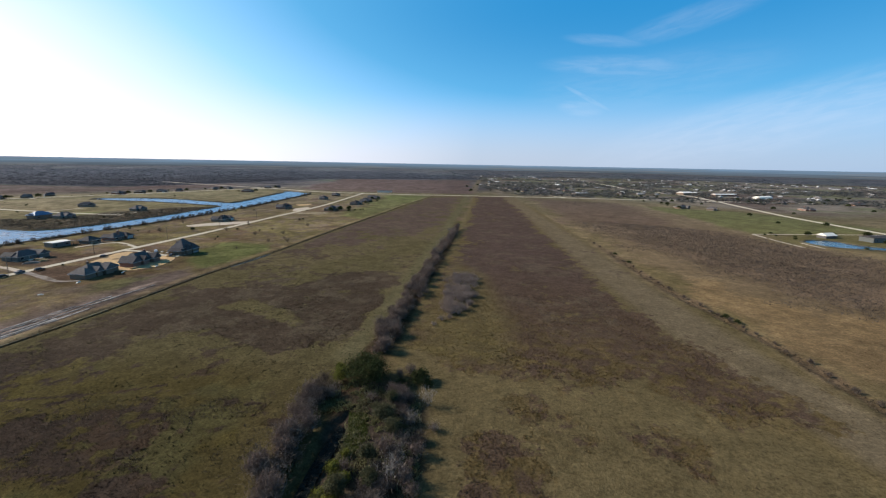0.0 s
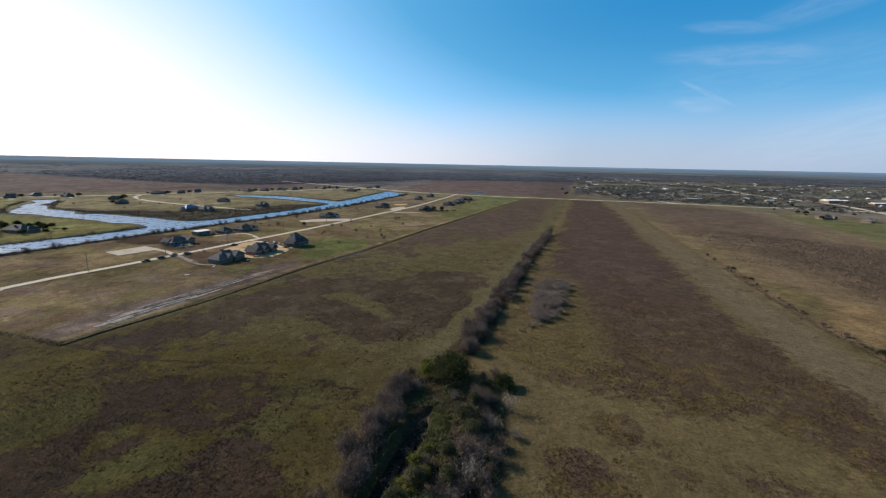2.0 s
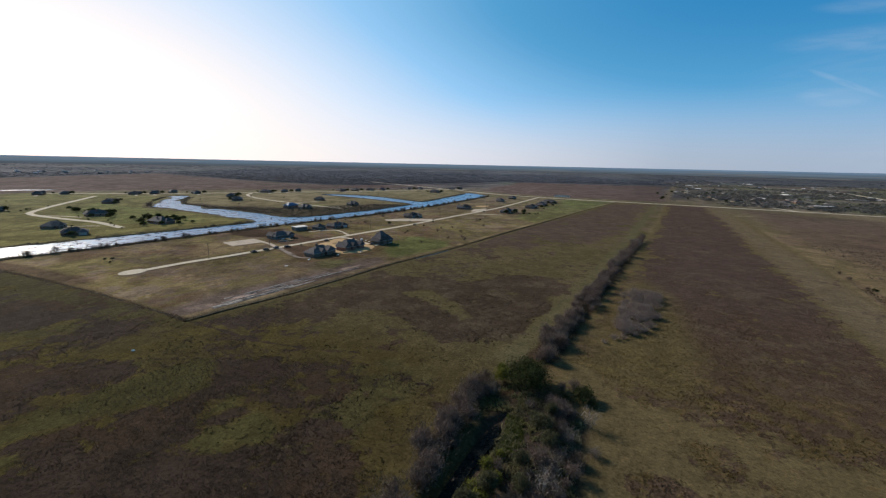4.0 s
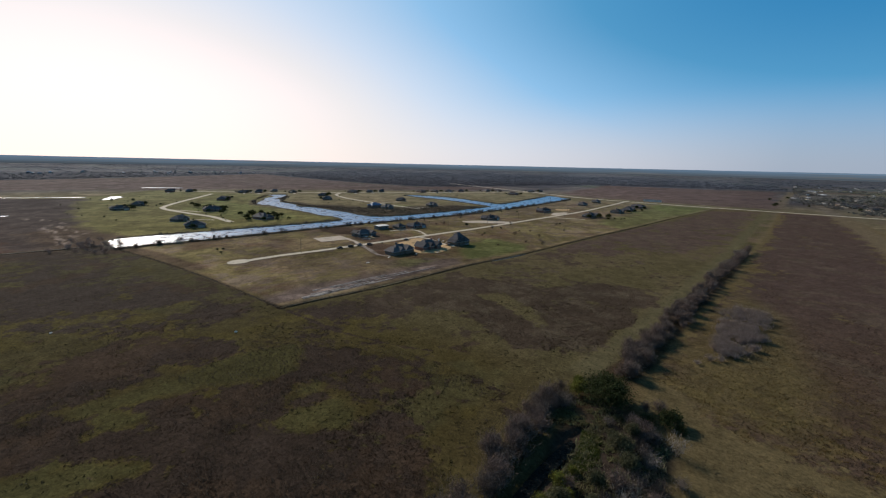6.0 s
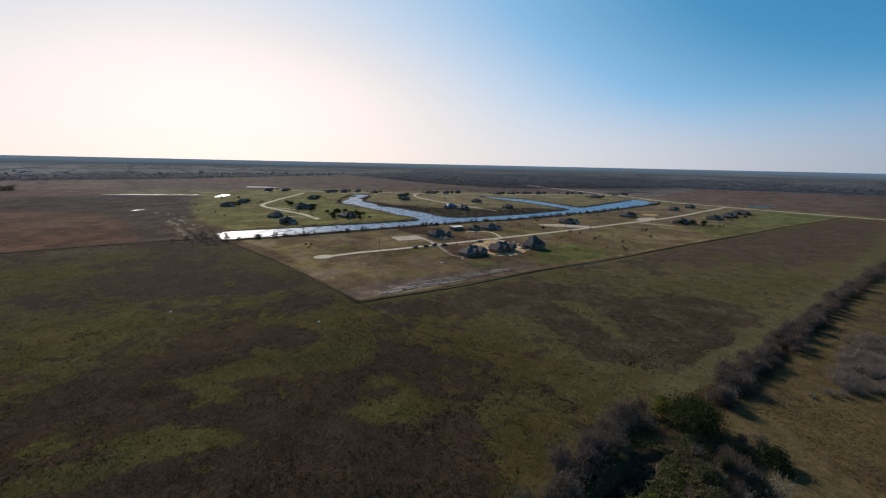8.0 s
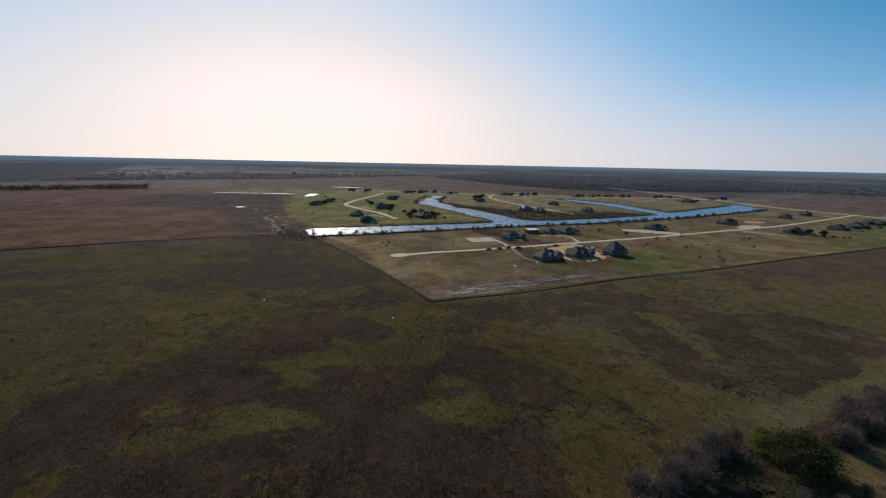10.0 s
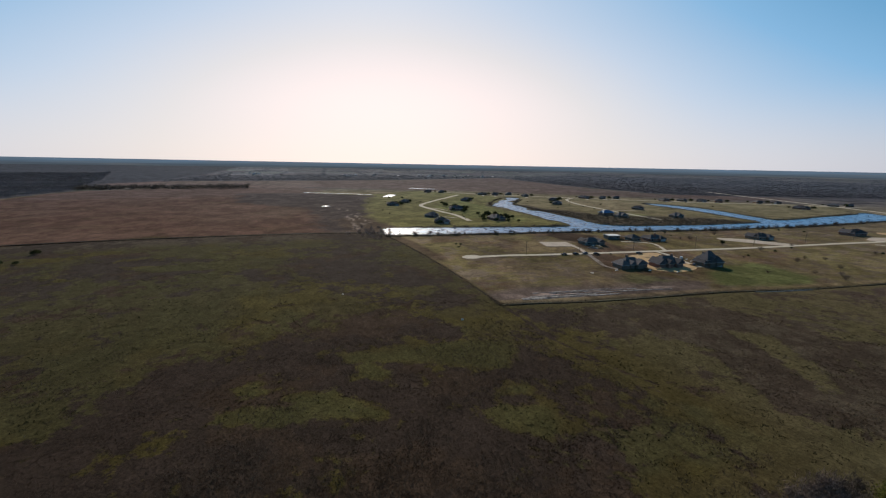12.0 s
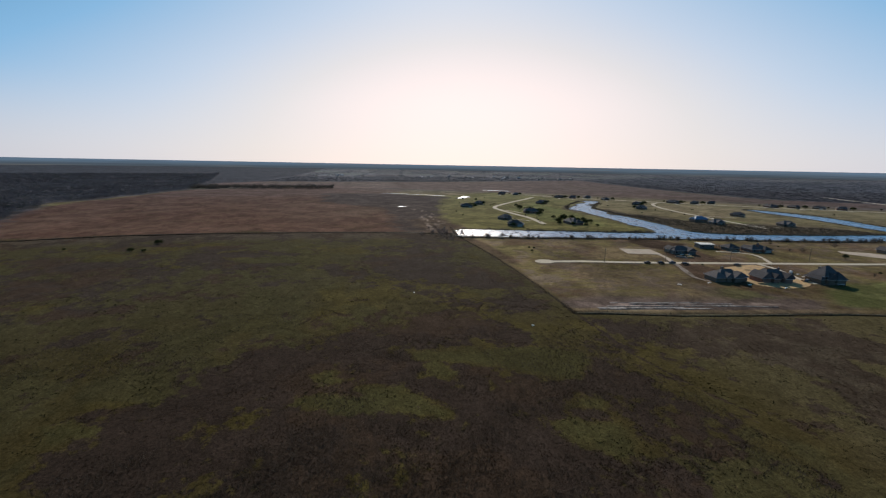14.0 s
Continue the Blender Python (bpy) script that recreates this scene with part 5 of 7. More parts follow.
more(2, -196, 736, R + 180)
more(0, -128, 590, R)
more(1, -124, 634, R)
more(1, -121, 690, R + 90)
more(0, -142, 512, R)
more(1, -400, 232, R + 100)
more(0, -606, 470, 140)
more(2, -540, 428, 50)
more(2, -383, 404, R)
more(0, -445, 502, 30)
more(2, -361, 475, R)
more(2, -443, 171, 120)
more(0, -392, 163, R + 160)
more(1, -502, 230, R + 170)
more(0, -580, 162, R + 180)
more(2, -622, 194, 140)
more(1, -630, 305, 130)
for k, (x, y) in enumerate([(-754, 404), (-744, 427), (-746, 460), (-702, 474), (-636, 568), (-621, 599), (-620, 635), (-555, 689), (-540, 720), (-524, 752), (-510, 777), (-477, 840), (-461, 869), (-384, 792), (-398, 920), (-386, 942), (-845, 314), (-831, 340)]):
    more(k % 3, x, y, 130 + 17 * (k % 5))
for k, (x, y) in enumerate([(-754, 404), (-744, 427), (-702, 474), (-636, 568), (-621, 599), (-555, 689), (-540, 720), (-510, 777), (-477, 840), (-398, 920), (-845, 314)]):
    ribbon("driveway", [(x + 6, y - 2), (x + 20, y - 10), (x + 30, y - 14)], 3.5, M_GRAVEL, "pale drive before a far house", "driveway", 0.07, 6)
# farms and houses to the east
for k, (x, y) in enumerate([(366, 620), (399, 603), (557, 622), (614, 738), (637, 742), (748, 732), (167, 1060), (205, 880), (226, 905), (190, 960), (250, 882), (180, 1010), (290, 892), (330, 960), (300, 1010), (400, 922), (262, 960), (240, 1020)]):
    more((k * 2) % 3, x, y, 20 + 31 * k)


def barn(x, y, turn, w, d, eave, label, roof=M_WHITE_ROOF, wall=M_GREY_STEEL, lean=True, group="metal barns", slope=0.25):
    root = tagged(new("barn"), label, "barn", group)
    root.matrix_basis = place(x, y, turn)
    b = Build().box(-w / 2, -d / 2, -0.3, w / 2, d / 2, eave)
    top = eave + d / 2 * slope
    for s in (-w / 2, w / 2 - 0.15):
        b.add([(s, -d / 2, eave), (s, d / 2, eave), (s, 0, top), (s + 0.15, -d / 2, eave), (s + 0.15, d / 2, eave), (s + 0.15, 0, top)], [(0, 1, 2), (5, 4, 3), (0, 2, 5, 3), (1, 4, 5, 2)])
    part("wall", b, wall, root)
    part("roof", Build().hip(-w / 2, -d / 2, w / 2, d / 2, eave, slope, True, 0.4, 0.15), roof, root)
    door = part("sliding_door", Build().box(-2, d / 2, 0, 2, d / 2 + 0.08, eave * 0.8), M_TRIM, root)
    for k in range(-1, 2):
        part("rib", Build().box(k * 1.2 - 0.05, d / 2 + 0.08, 0, k * 1.2 + 0.05, d / 2 + 0.12, eave * 0.8), M_STEEL, door)
    for s in (-1, 1):
        part("window", Build().box(s * w * 0.3 - 0.6, -d / 2 - 0.05, 1.2, s * w * 0.3 + 0.6, -d / 2, 2.1), M_GLASS, root)
    if lean:
        part("lean_to_roof", Build().add([(w / 2, -d / 2, eave - 0.3), (w / 2 + 4.5, -d / 2, eave - 1.1), (w / 2 + 4.5, d / 2, eave - 1.1), (w / 2, d / 2, eave - 0.3),
                                          (w / 2, -d / 2, eave - 0.15), (w / 2 + 4.5, -d / 2, eave - 0.95), (w / 2 + 4.5, d / 2, eave - 0.95), (w / 2, d / 2, eave - 0.15)],
                                         [(0, 1, 2, 3), (7, 6, 5, 4), (0, 4, 5, 1), (1, 5, 6, 2), (2, 6, 7, 3)]), M_SHINGLE_GREY, root)
        for yy in (-d / 2 + 0.3, 0, d / 2 - 0.3):
            part("post", Build().box(w / 2 + 4.2, yy - 0.1, -0.3, w / 2 + 4.4, yy + 0.1, eave - 1.0), M_TIMBER, root)
    return root


barn(-264, 270, R - 8, 10.5, 8, 3.2, "grey steel barn with a bright white metal roof", slope=0.08)
barn(352, 366, 15, 13, 8, 2.4, "low white-roofed house beside the pond", M_WHITE_ROOF, M_DULL_WALL, True, slope=0.5)
barn(380, 350, 10, 20, 11, 4.0, "dark-roofed barn beside the pond", M_SHINGLE, M_GREY_STEEL, False)
barn(404, 352, 10, 7, 9, 4.0, "small white shed beside the dark barn", M_WHITE_ROOF, M_WHITE_WALL, False)
barn(571, 965, 25, 34, 18, 4.5, "long low white-roofed barn by the highway", M_WHITE_ROOF, M_TAN_WALL, False)
barn(676, 862, 20, 40, 14, 4.0, "long low white-roofed barn in the far field", M_WHITE_ROOF, M_WHITE_WALL, False)
barn(640, 930, 15, 60, 12, 4.0, "long low pale shed in the far field", M_WHITE_ROOF, M_BRICK, False)
barn(-125, 856, 0, 30, 9, 3.0, "long low white-walled shed by the cross road", M_SHINGLE, M_WHITE_WALL, False)
barn(300, 890, 5, 26, 9, 3.5, "long tan shed beside the country lane", M_TRIM, M_TAN_WALL, False)
barn(410, 940, 40, 12, 12, 4.0, "white metal shed with a pale roof", M_WHITE_ROOF, M_WHITE_WALL, False)
part("roof_patch", Build().hip(-8, -5, 8, 5, 3.4, 0.6, False, 0.7), M_SHINGLE_BLUE, barn(-402, 398, R, 16, 10, 3.3, "blue metal roofed house by the canal", M_SHINGLE_BLUE, M_TAN_WALL, False, "houses on the canal lots", 0.4))

rng = np.random.default_rng(7)
TOWN = tagged(new("far_house"), "small pale-roofed house far off among trees", "house", "houses of the far town")
TOWN.matrix_basis = place(900, 1500)
part("wall", Build().box(-8, -5, -1, 8, 5, 3.2), M_DULL_WALL, TOWN)
part("roof", Build().hip(-8, -5, 8, 5, 3.2, 0.55, False), M_PALE_ROOF, TOWN)
part("window", Build().box(-4, 5, 1, -2, 5.1, 2.3), M_GLASS, TOWN)
part("door", Build().box(0, 5, 0, 1.2, 5.1, 2.2), M_DOOR, TOWN)
for k in range(190):
    yaw, r = radians(rng.uniform(-48, -5)), rng.uniform(1020, 2300)
    x, y = -math.sin(yaw) * r, math.cos(yaw) * r
    s = rng.uniform(0.4, 0.9) if k % 9 else rng.uniform(1.0, 1.7)
    copy_thing(TOWN, place(x, y, rng.uniform(0, 180)) @ Matrix.Diagonal((s, s * rng.uniform(0.7, 1.3), 0.62, 1)))
for k in range(34):
    yaw, r = radians(rng.uniform(60, 96)), rng.uniform(1900, 2300)
    x, y = -math.sin(yaw) * r, math.cos(yaw) * r
    copy_thing(TOWN, place(x, y, rng.uniform(0, 180)) @ Matrix.Diagonal((0.8, 0.8, 0.9, 1)))


# ---------------------------------------------------------------- small things of the settlement
def vehicle(x, y, turn, paint_mat, label, pickup=False):
    root = tagged(new("car"), label, "car", "cars parked on the road")
    root.matrix_basis = place(x, y, turn) @ Matrix.Translation((0, 0, 0.1)) @ Matrix.Diagonal((0.85, 0.85, 0.85, 1))
    body = Build()
    prof = [(-2.5, 0.35), (2.5, 0.35), (2.55, 0.75), (2.4, 1.0), (1.3, 1.1), (-2.5, 1.15), (-2.55, 0.7)]
    n = len(prof)
    body.v = [(px, -0.95, pz) for px, pz in prof] + [(px, 0.95, pz) for px, pz in prof]
    body.f = [tuple(range(n)), tuple(range(2 * n - 1, n - 1, -1))] + [(i, n + i, n + (i + 1) % n, (i + 1) % n) for i in range(n)]
    part("body", body, paint_mat, root)
    x0, x1 = (-0.7, 1.3) if pickup else (-2.3, 1.3)
    cab = Build().add([(x0, -0.9, 1.08), (x1, -0.9, 1.08), (x1, 0.9, 1.08), (x0, 0.9, 1.08), (x0 + 0.25, -0.72, 1.8), (x1 - 0.75, -0.72, 1.8), (x1 - 0.75, 0.72, 1.8), (x0 + 0.25, 0.72, 1.8)],
                      [(4, 5, 6, 7), (0, 1, 5, 4), (1, 2, 6, 5), (2, 3, 7, 6), (3, 0, 4, 7)])
    cabin = part("cabin", cab, paint_mat, root)
    part("windscreen", Build().add([(x1 - 0.08, -0.8, 1.16), (x1 - 0.08, 0.8, 1.16), (x1 - 0.66, 0.68, 1.74), (x1 - 0.66, -0.68, 1.74)], [(0, 1, 2, 3)]), M_GLASS, cabin)
    for wx in (-1.6, 1.6):
        for wy in (-0.88, 0.88):
            w = part("wheel", Build().tube((wx, wy - 0.12, 0.36), (wx, wy + 0.12, 0.36), 0.36, 0.36, 14), M_RUBBER, root)
            part("rim", Build().tube((wx, wy - 0.13, 0.36), (wx, wy + 0.13, 0.36), 0.2, 0.2, 10), M_STEEL, w)
    for wy in (-0.7, 0.7):
        part("headlight", Build().box(2.45, wy - 0.18, 0.75, 2.56, wy + 0.18, 0.9), M_TRIM, root)


vehicle(-223.0, 186, R, M_CAR_DARK, "dark pickup truck parked on the pale road", True)
vehicle(-221.5, 195, R, M_CAR_DARK, "dark car parked on the pale road")
vehicle(-221.0, 203, R + 3, M_CAR_GREY, "grey pickup truck parked on the pale road", True)
vehicle(-216.5, 209, R - 8, M_CAR_DARK, "dark van parked at a muddy drive")
vehicle(-208.5, 241, R + 6, M_CAR_DARK, "dark car parked beside the sand yard")
vehicle(-171, 247, R + 30, M_CAR_GREY, "grey car parked before the steep-roofed house")
vehicle(-188, 257.5, R + 40, M_CAR_WHITE, "white car parked beside the dark house")


def pole(x, y, tall=9.5):
    root = tagged(new("utility_pole"), "weathered wooden utility pole with one crossarm", "utility pole", "poles along the road")
    root.matrix_basis = place(x, y, R)
    part("post", Build().tube((0, 0, -0.5), (0, 0, tall), 0.17, 0.11, 8), M_TIMBER, root)
    part("crossarm", Build().box(-0.06, -1.2, tall - 0.7, 0.06, 1.2, tall - 0.55), M_TIMBER, root)
    for s in (-1.1, 0.4, 1.1):
        part("insulator", Build().tube((0, s, tall - 0.56), (0, s, tall - 0.36), 0.05, 0.03, 6), M_TRIM, root)


for x, y in ((-227, 203), (-222, 250), (-211, 303), (-203, 362), (-196, 420), (-189, 480), (-182, 545), (-176, 610), (-231, 160)):
    pole(x, y)

pool = tagged(new("trampoline"), "round white trampoline beside the dark house", "trampoline")
pool.matrix_basis = place(-163.0, 258)
rim = Build()
nseg = 24
for k in range(nseg):
    a, b = 2 * math.pi * k / nseg, 2 * math.pi * (k + 1) / nseg
    rim.tube((2.3 * math.cos(a), 2.3 * math.sin(a), 0.9), (2.3 * math.cos(b), 2.3 * math.sin(b), 0.9), 0.09, 0.09, 6)
part("frame", rim, M_STEEL, pool)
mat = Build()
mat.v = [(2.25 * math.cos(2 * math.pi * k / nseg), 2.25 * math.sin(2 * math.pi * k / nseg), 0.93) for k in range(nseg)] + [(0, 0, 0.88)]
mat.f = [(k, (k + 1) % nseg, nseg) for k in range(nseg)]
part("mat", mat, M_WHITE_WALL, pool, "white cover")
for k in range(6):
    a = math.pi * k / 3
    part("leg", Build().tube((2.3 * math.cos(a), 2.3 * math.sin(a), -0.1), (2.3 * math.cos(a), 2.3 * math.sin(a), 0.9), 0.05, 0.05, 6), M_STEEL, pool)


def sheet(name, label, category, x, y, w, d, h, turn, material, group=""):
    """A crumpled sheet or low heap."""
    n = 6
    b = Build()
    r = np.random.default_rng(int(abs(x * 13 + y * 7)))
    for i in range(n):
        for j in range(n):
            u, v = i / (n - 1) * 2 - 1, j / (n - 1) * 2 - 1
            fall = max(0.0, 1 - max(abs(u), abs(v)) ** 2.5)
            b.v.append((u * w / 2 * (1 + r.uniform(-0.1, 0.1)), v * d / 2 * (1 + r.uniform(-0.1, 0.1)), -0.05 + h * fall * r.uniform(0.82, 1.0)))
    b.f = [(i * n + j, (i + 1) * n + j, (i + 1) * n + j + 1, i * n + j + 1) for i in range(n - 1) for j in range(n - 1)]
    ob = tagged(part(name, b, material), label, category, group)
    ob.matrix_basis = place(x, y, turn)
    return ob


sheet("plastic_sack", "crumpled white plastic sack lying in the pasture", "sack", -138.2, 67.4, 1.1, 0.8, 0.5, 20, M_WHITE_WALL)
sheet("plastic_sack", "small white sack lying in the far pasture", "sack", -186, 28, 0.9, 0.7, 0.4, 70, M_WHITE_WALL)
for x, y, w, d in ((-185, 259, 3.0, 1.2), (-180, 256.5, 2.2, 1.0), (-173, 251.5, 3.2, 1.0), (-167.5, 249, 2.2, 1.4), (-244, 231.5, 4.0, 1.6), (-242.5, 236, 3.4, 1.2), (-178, 189, 3.4, 0.9), (-171, 208, 3.0, 0.8), (-163, 222, 3.6, 0.8)):
    sheet("tarpaulin", "crumpled pale sheeting lying beside a new house", "tarpaulin", x, y, w, d, 0.5, 60 + 13 * w, M_WHITE_WALL, "building materials")
sheet("earth_mound", "heap of bare clay beside the muddy yard", "soil heap", -236, 224, 8, 4, 1.2, 30, M_CLAY)
sheet("earth_mound", "heap of orange sand beside the brick house", "soil heap", -197, 238, 7, 5, 1.0, 30, M_SAND)
sheet("plastic_sheet", "pale plastic sheet on the mown lot", "plastic sheet", -178, 170, 2.2, 1.0, 0.3, 30, M_WHITE_WALL)


def lumber(x, y, turn):
    root = tagged(new("lumber_stack"), "stack of pale sawn boards in a muddy yard", "lumber", "building materials")
    root.matrix_basis = place(x, y, turn)
    for k in range(4):
        for j in range(3):
            part("board", Build().box(-2 + 0.1 * ((k + j) % 3), -0.6 + 0.42 * j, 0.02 + 0.22 * k, 2 + 0.1 * (k % 2), -0.22 + 0.42 * j, 0.2 + 0.22 * k), M_SAND, root)


lumber(-239, 232, 20)
lumber(-234, 229, 60)
lumber(-171, 246, 10)
lumber(-171, 216, 70)


# ---------------------------------------------------------------- plants
def triangles(centres, size, rng, upright=0.0):
    """One random small triangle at each centre: corners (n, 3, 3)."""
    n = len(centres)
    size = np.broadcast_to(np.asarray(size, float), (n,))
    a = rng.normal(size=(n, 3))
    a[:, 2] *= 1 - upright
    a /= np.linalg.norm(a, axis=1)[:, None] + 1e-9
    b = rng.normal(size=(n, 3))
    b[:, 2] += upright * 3
    b -= (b * a).sum(1)[:, None] * a
    b /= np.linalg.norm(b, axis=1)[:, None] + 1e-9
    s = size[:, None]
    return np.stack([centres - a * s * 0.55 - b * s * 0.35, centres + a * s * 0.55 - b * s * 0.35, centres + b * s * 0.75], 1)


def slivers(centres, length, width, rng, upright=0.5):
    """Slender twigs as long thin triangles."""
    n = len(centres)
    way = rng.normal(size=(n, 3))
    way[:, 2] = np.abs(way[:, 2]) + upright
    way /= np.linalg.norm(way, axis=1)[:, None]
    side = np.cross(way, rng.normal(size=(n, 3)))
    side /= np.linalg.norm(side, axis=1)[:, None] + 1e-9
    length, width = length[:, None], width[:, None]
    return np.stack([centres - side * width, centres + side * width, centres + way * length], 1)


def leaf_mesh(name, tri, tint, material):
    n = len(tri)
    return soup(name, tri.reshape(-1, 3), np.arange(3 * n).reshape(n, 3), material, np.repeat(tint, 3, 0))


def crown(rng, w, h, base, n, size, colour, clumps=34, gaps=0.3):
    """Leaves in clumps over an uneven dome."""
    d = rng.normal(size=(clumps, 3))
    d /= np.linalg.norm(d, axis=1)[:, None]
    d[:, 2] = np.abs(d[:, 2]) * 1.1 - 0.25
    reach = rng.uniform(0.45, 1.0, clumps) ** 0.6
    mid = d * reach[:, None] * np.array([w / 2 * 0.8, w / 2 * 0.8, h * 0.5]) + np.array([0, 0, base + h * 0.42])
    which = rng.integers(0, clumps, n)
    own = rng.uniform(0.12, 0.24, clumps)[which] * w
    off = rng.normal(size=(n, 3)) * own[:, None] * np.array([0.6, 0.6, 0.45])
    p = mid[which] + off
    p[:, 2] = np.maximum(p[:, 2], base * 0.6)
    shade = rng.uniform(0.65, 1.35, clumps)[which] * rng.uniform(0.75, 1.25, n)
    tint = np.array(colour)[None] * shade[:, None] * np.array([1, 1, 1])[None]
    return triangles(p, size * rng.uniform(0.6, 1.4, n), rng), tint


def stems(rng, h, w, count, thick, colour, lean=0.5, bend=0.25, forks=2):
    """Thin tapering stems that spread and fork, as slender triangles crossed in pairs."""
    tris, tints = [], []
    for _ in range(count):
        p = np.array([*rng.normal(size=2) * w * 0.08, 0.0])
        way = np.array([*rng.normal(size=2) * lean, 1.0])
        way /= np.linalg.norm(way)
        todo = [(p, way, h * rng.uniform(0.45, 0.8), thick * rng.uniform(0.7, 1.3), 0)]
        shade = rng.uniform(0.7, 1.3)
        while todo:
            p, way, length, t, level = todo.pop()
            q = p + way * length
            side = np.cross(way, rng.normal(size=3))
            side /= np.linalg.norm(side) + 1e-9
            up = np.cross(way, side)
            for s in (side, up):
                tris.append([p - s * t, p + s * t, q])
                tints.append(np.array(colour) * shade)
            if level < forks:
                for _ in range(3 if level == 0 else 4):
                    along = rng.uniform(0.35, 0.95)
                    turn = way + rng.normal(size=3) * (0.55 + bend)
                    turn[2] = abs(turn[2]) * 0.7 + 0.1
                    turn /= np.linalg.norm(turn)
                    todo.append((p + way * length * along, turn, length * rng.uniform(0.35, 0.65), t * 0.6, level + 1))
    return np.array(tris), np.array(tints)


def trunk(h, r, rng, limbs=5, spread=2.0):
    b = Build()
    p = Vector((0, 0, -0.3))
    for k in range(3):
        q = p + Vector((rng.uniform(-0.25, 0.25), rng.uniform(-0.25, 0.25), h / 3 + 0.1))
        b.tube(p, q, r * (1 - 0.22 * k), r * (1 - 0.22 * (k + 1)), 8)
        p = q
    for k in range(limbs):
        a = 2 * math.pi * (k + rng.uniform(-0.3, 0.3)) / limbs
        tip = p + Vector((math.cos(a) * spread, math.sin(a) * spread, spread * rng.uniform(0.5, 1.1)))
        b.tube(p - Vector((0, 0, 0.3)), tip, r * 0.36, r * 0.1, 5)
    return b


def leafy_tree(seed, w, h, n, size, colour, label, name="tree", group="", bare=0.38):
    g = np.random.default_rng(seed)
    root = tagged(new(name), label, name.replace("_", " "), group)
    part("trunk", trunk(h * bare, 0.035 * h + 0.06, g, 6, w * 0.25), M_BARK, root)
    tri, tint = crown(g, w, h * (1 - bare * 0.55), h * bare * 0.55, n, size, colour)
    part("crown", leaf_mesh("crown", tri, tint, M_LEAF), None, root)
    return root


def bare_plant(seed, w, h, count, thick, colour, label, name="shrub", group="", twigs=160):
    g = np.random.default_rng(seed)
    root = tagged(new(name), label, name.replace("_", " "), group)
    tri, tint = stems(g, h, w, count, thick, colour, lean=0.45 * w / h)
    d = g.normal(size=(twigs, 3)) * np.array([w * 0.24, w * 0.24, h * 0.2]) + np.array([0, 0, h * 0.55])
    d[:, 2] = np.clip(d[:, 2], 0.15, h * 1.05)
    fine = slivers(d, 0.28 * h * g.uniform(0.5, 1.3, twigs), np.full(twigs, 0.035 + 0.004 * h), g)
    part("trunk", trunk(h * 0.3, 0.02 * h + 0.02, g, 5, w * 0.22), M_BARK, root)
    part("crown", leaf_mesh("crown", np.concatenate([tri, fine]), np.concatenate([tint, np.array(colour)[None] * g.uniform(0.6, 1.3, (twigs, 1))]), M_TWIG), None, root)
    return root


def put(ob, x, y, s=1.0, turn=0.0, flat=1.0, z=0.0):
    ob.matrix_basis = place(x, y, turn) @ Matrix.Translation((0, 0, z)) @ Matrix.Diagonal((s, s, s * flat, 1))
    return ob


def again(ob, x, y, s=1.0, turn=0.0, flat=1.0, z=0.0):
    c = copy_thing(ob, Matrix())
    return put(c, x, y, s, turn, flat, z)


MAUVE, GREY_TWIG = (0.165, 0.122, 0.103), (0.185, 0.148, 0.126)
OAK_GREEN, PINE_GREEN, YELLOW_GREEN = (0.040, 0.047, 0.017), (0.092, 0.088, 0.047), (0.125, 0.128, 0.026)

# the brush-lined ditch
put(leafy_tree(11, 12.5, 7.4, 9000, 0.30, OAK_GREEN, "large dark evergreen live oak at the ditch's end", "oak_tree", "", 0.25), -20.5, 103.0)
put(leafy_tree(12, 5.0, 4.2, 3000, 0.23, YELLOW_GREEN, "yellow-green evergreen bush beside the live oak", "bush", "bushes along the ditch", 0.2), -27.5, 102.5)
again(bpy.data.objects["bush"], -29.0, 107, 0.7, 70)
put(leafy_tree(13, 5.2, 5.6, 4200, 0.23, PINE_GREEN, "grey-green evergreen tree on the ditch bank", "tree", "evergreen trees along the ditch", 0.25), -13.0, 84.0)
EVER = bpy.data.objects["tree"]
for x, y, s, a in ((-12, 91, 0.8, 40), (-10.5, 79, 0.9, 100), (-14.5, 71, 0.85, 30), (-18.5, 62, 0.9, 200), (-13, 64.5, 0.8, 250), (-15.5, 88, 0.55, 20), (-11.5, 90.5, 0.45, 80), (-20.5, 56, 1.0, 10), (-15, 55, 1.05, 140)):
    again(EVER, x, y, s * 0.85, a, 1.25)
put(leafy_tree(14, 4.4, 3.0, 2600, 0.22, YELLOW_GREEN, "bright yellow-green bush on the ditch bank", "leafy_bush", "bushes along the ditch", 0.2), -19.5, 59.5)
YB = bpy.data.objects["leafy_bush"]
for x, y, s in ((-20.6, 68.5, 0.8), (-18.2, 66, 0.7), (-19.4, 73, 0.5), (-21.2, 61.5, 0.8)):
    again(YB, x, y, s, 50 * s)
put(leafy_tree(15, 6.0, 3.4, 1300, 0.34, OAK_GREEN, "low dark evergreen shrub beside the track", "evergreen_shrub", "bushes along the ditch", 0.15), -5.8, 102.8)
DS = bpy.data.objects["evergreen_shrub"]
again(DS, -3.2, 101.0, 0.5, 60)
again(DS, -10.5, 100, 0.6, 120)

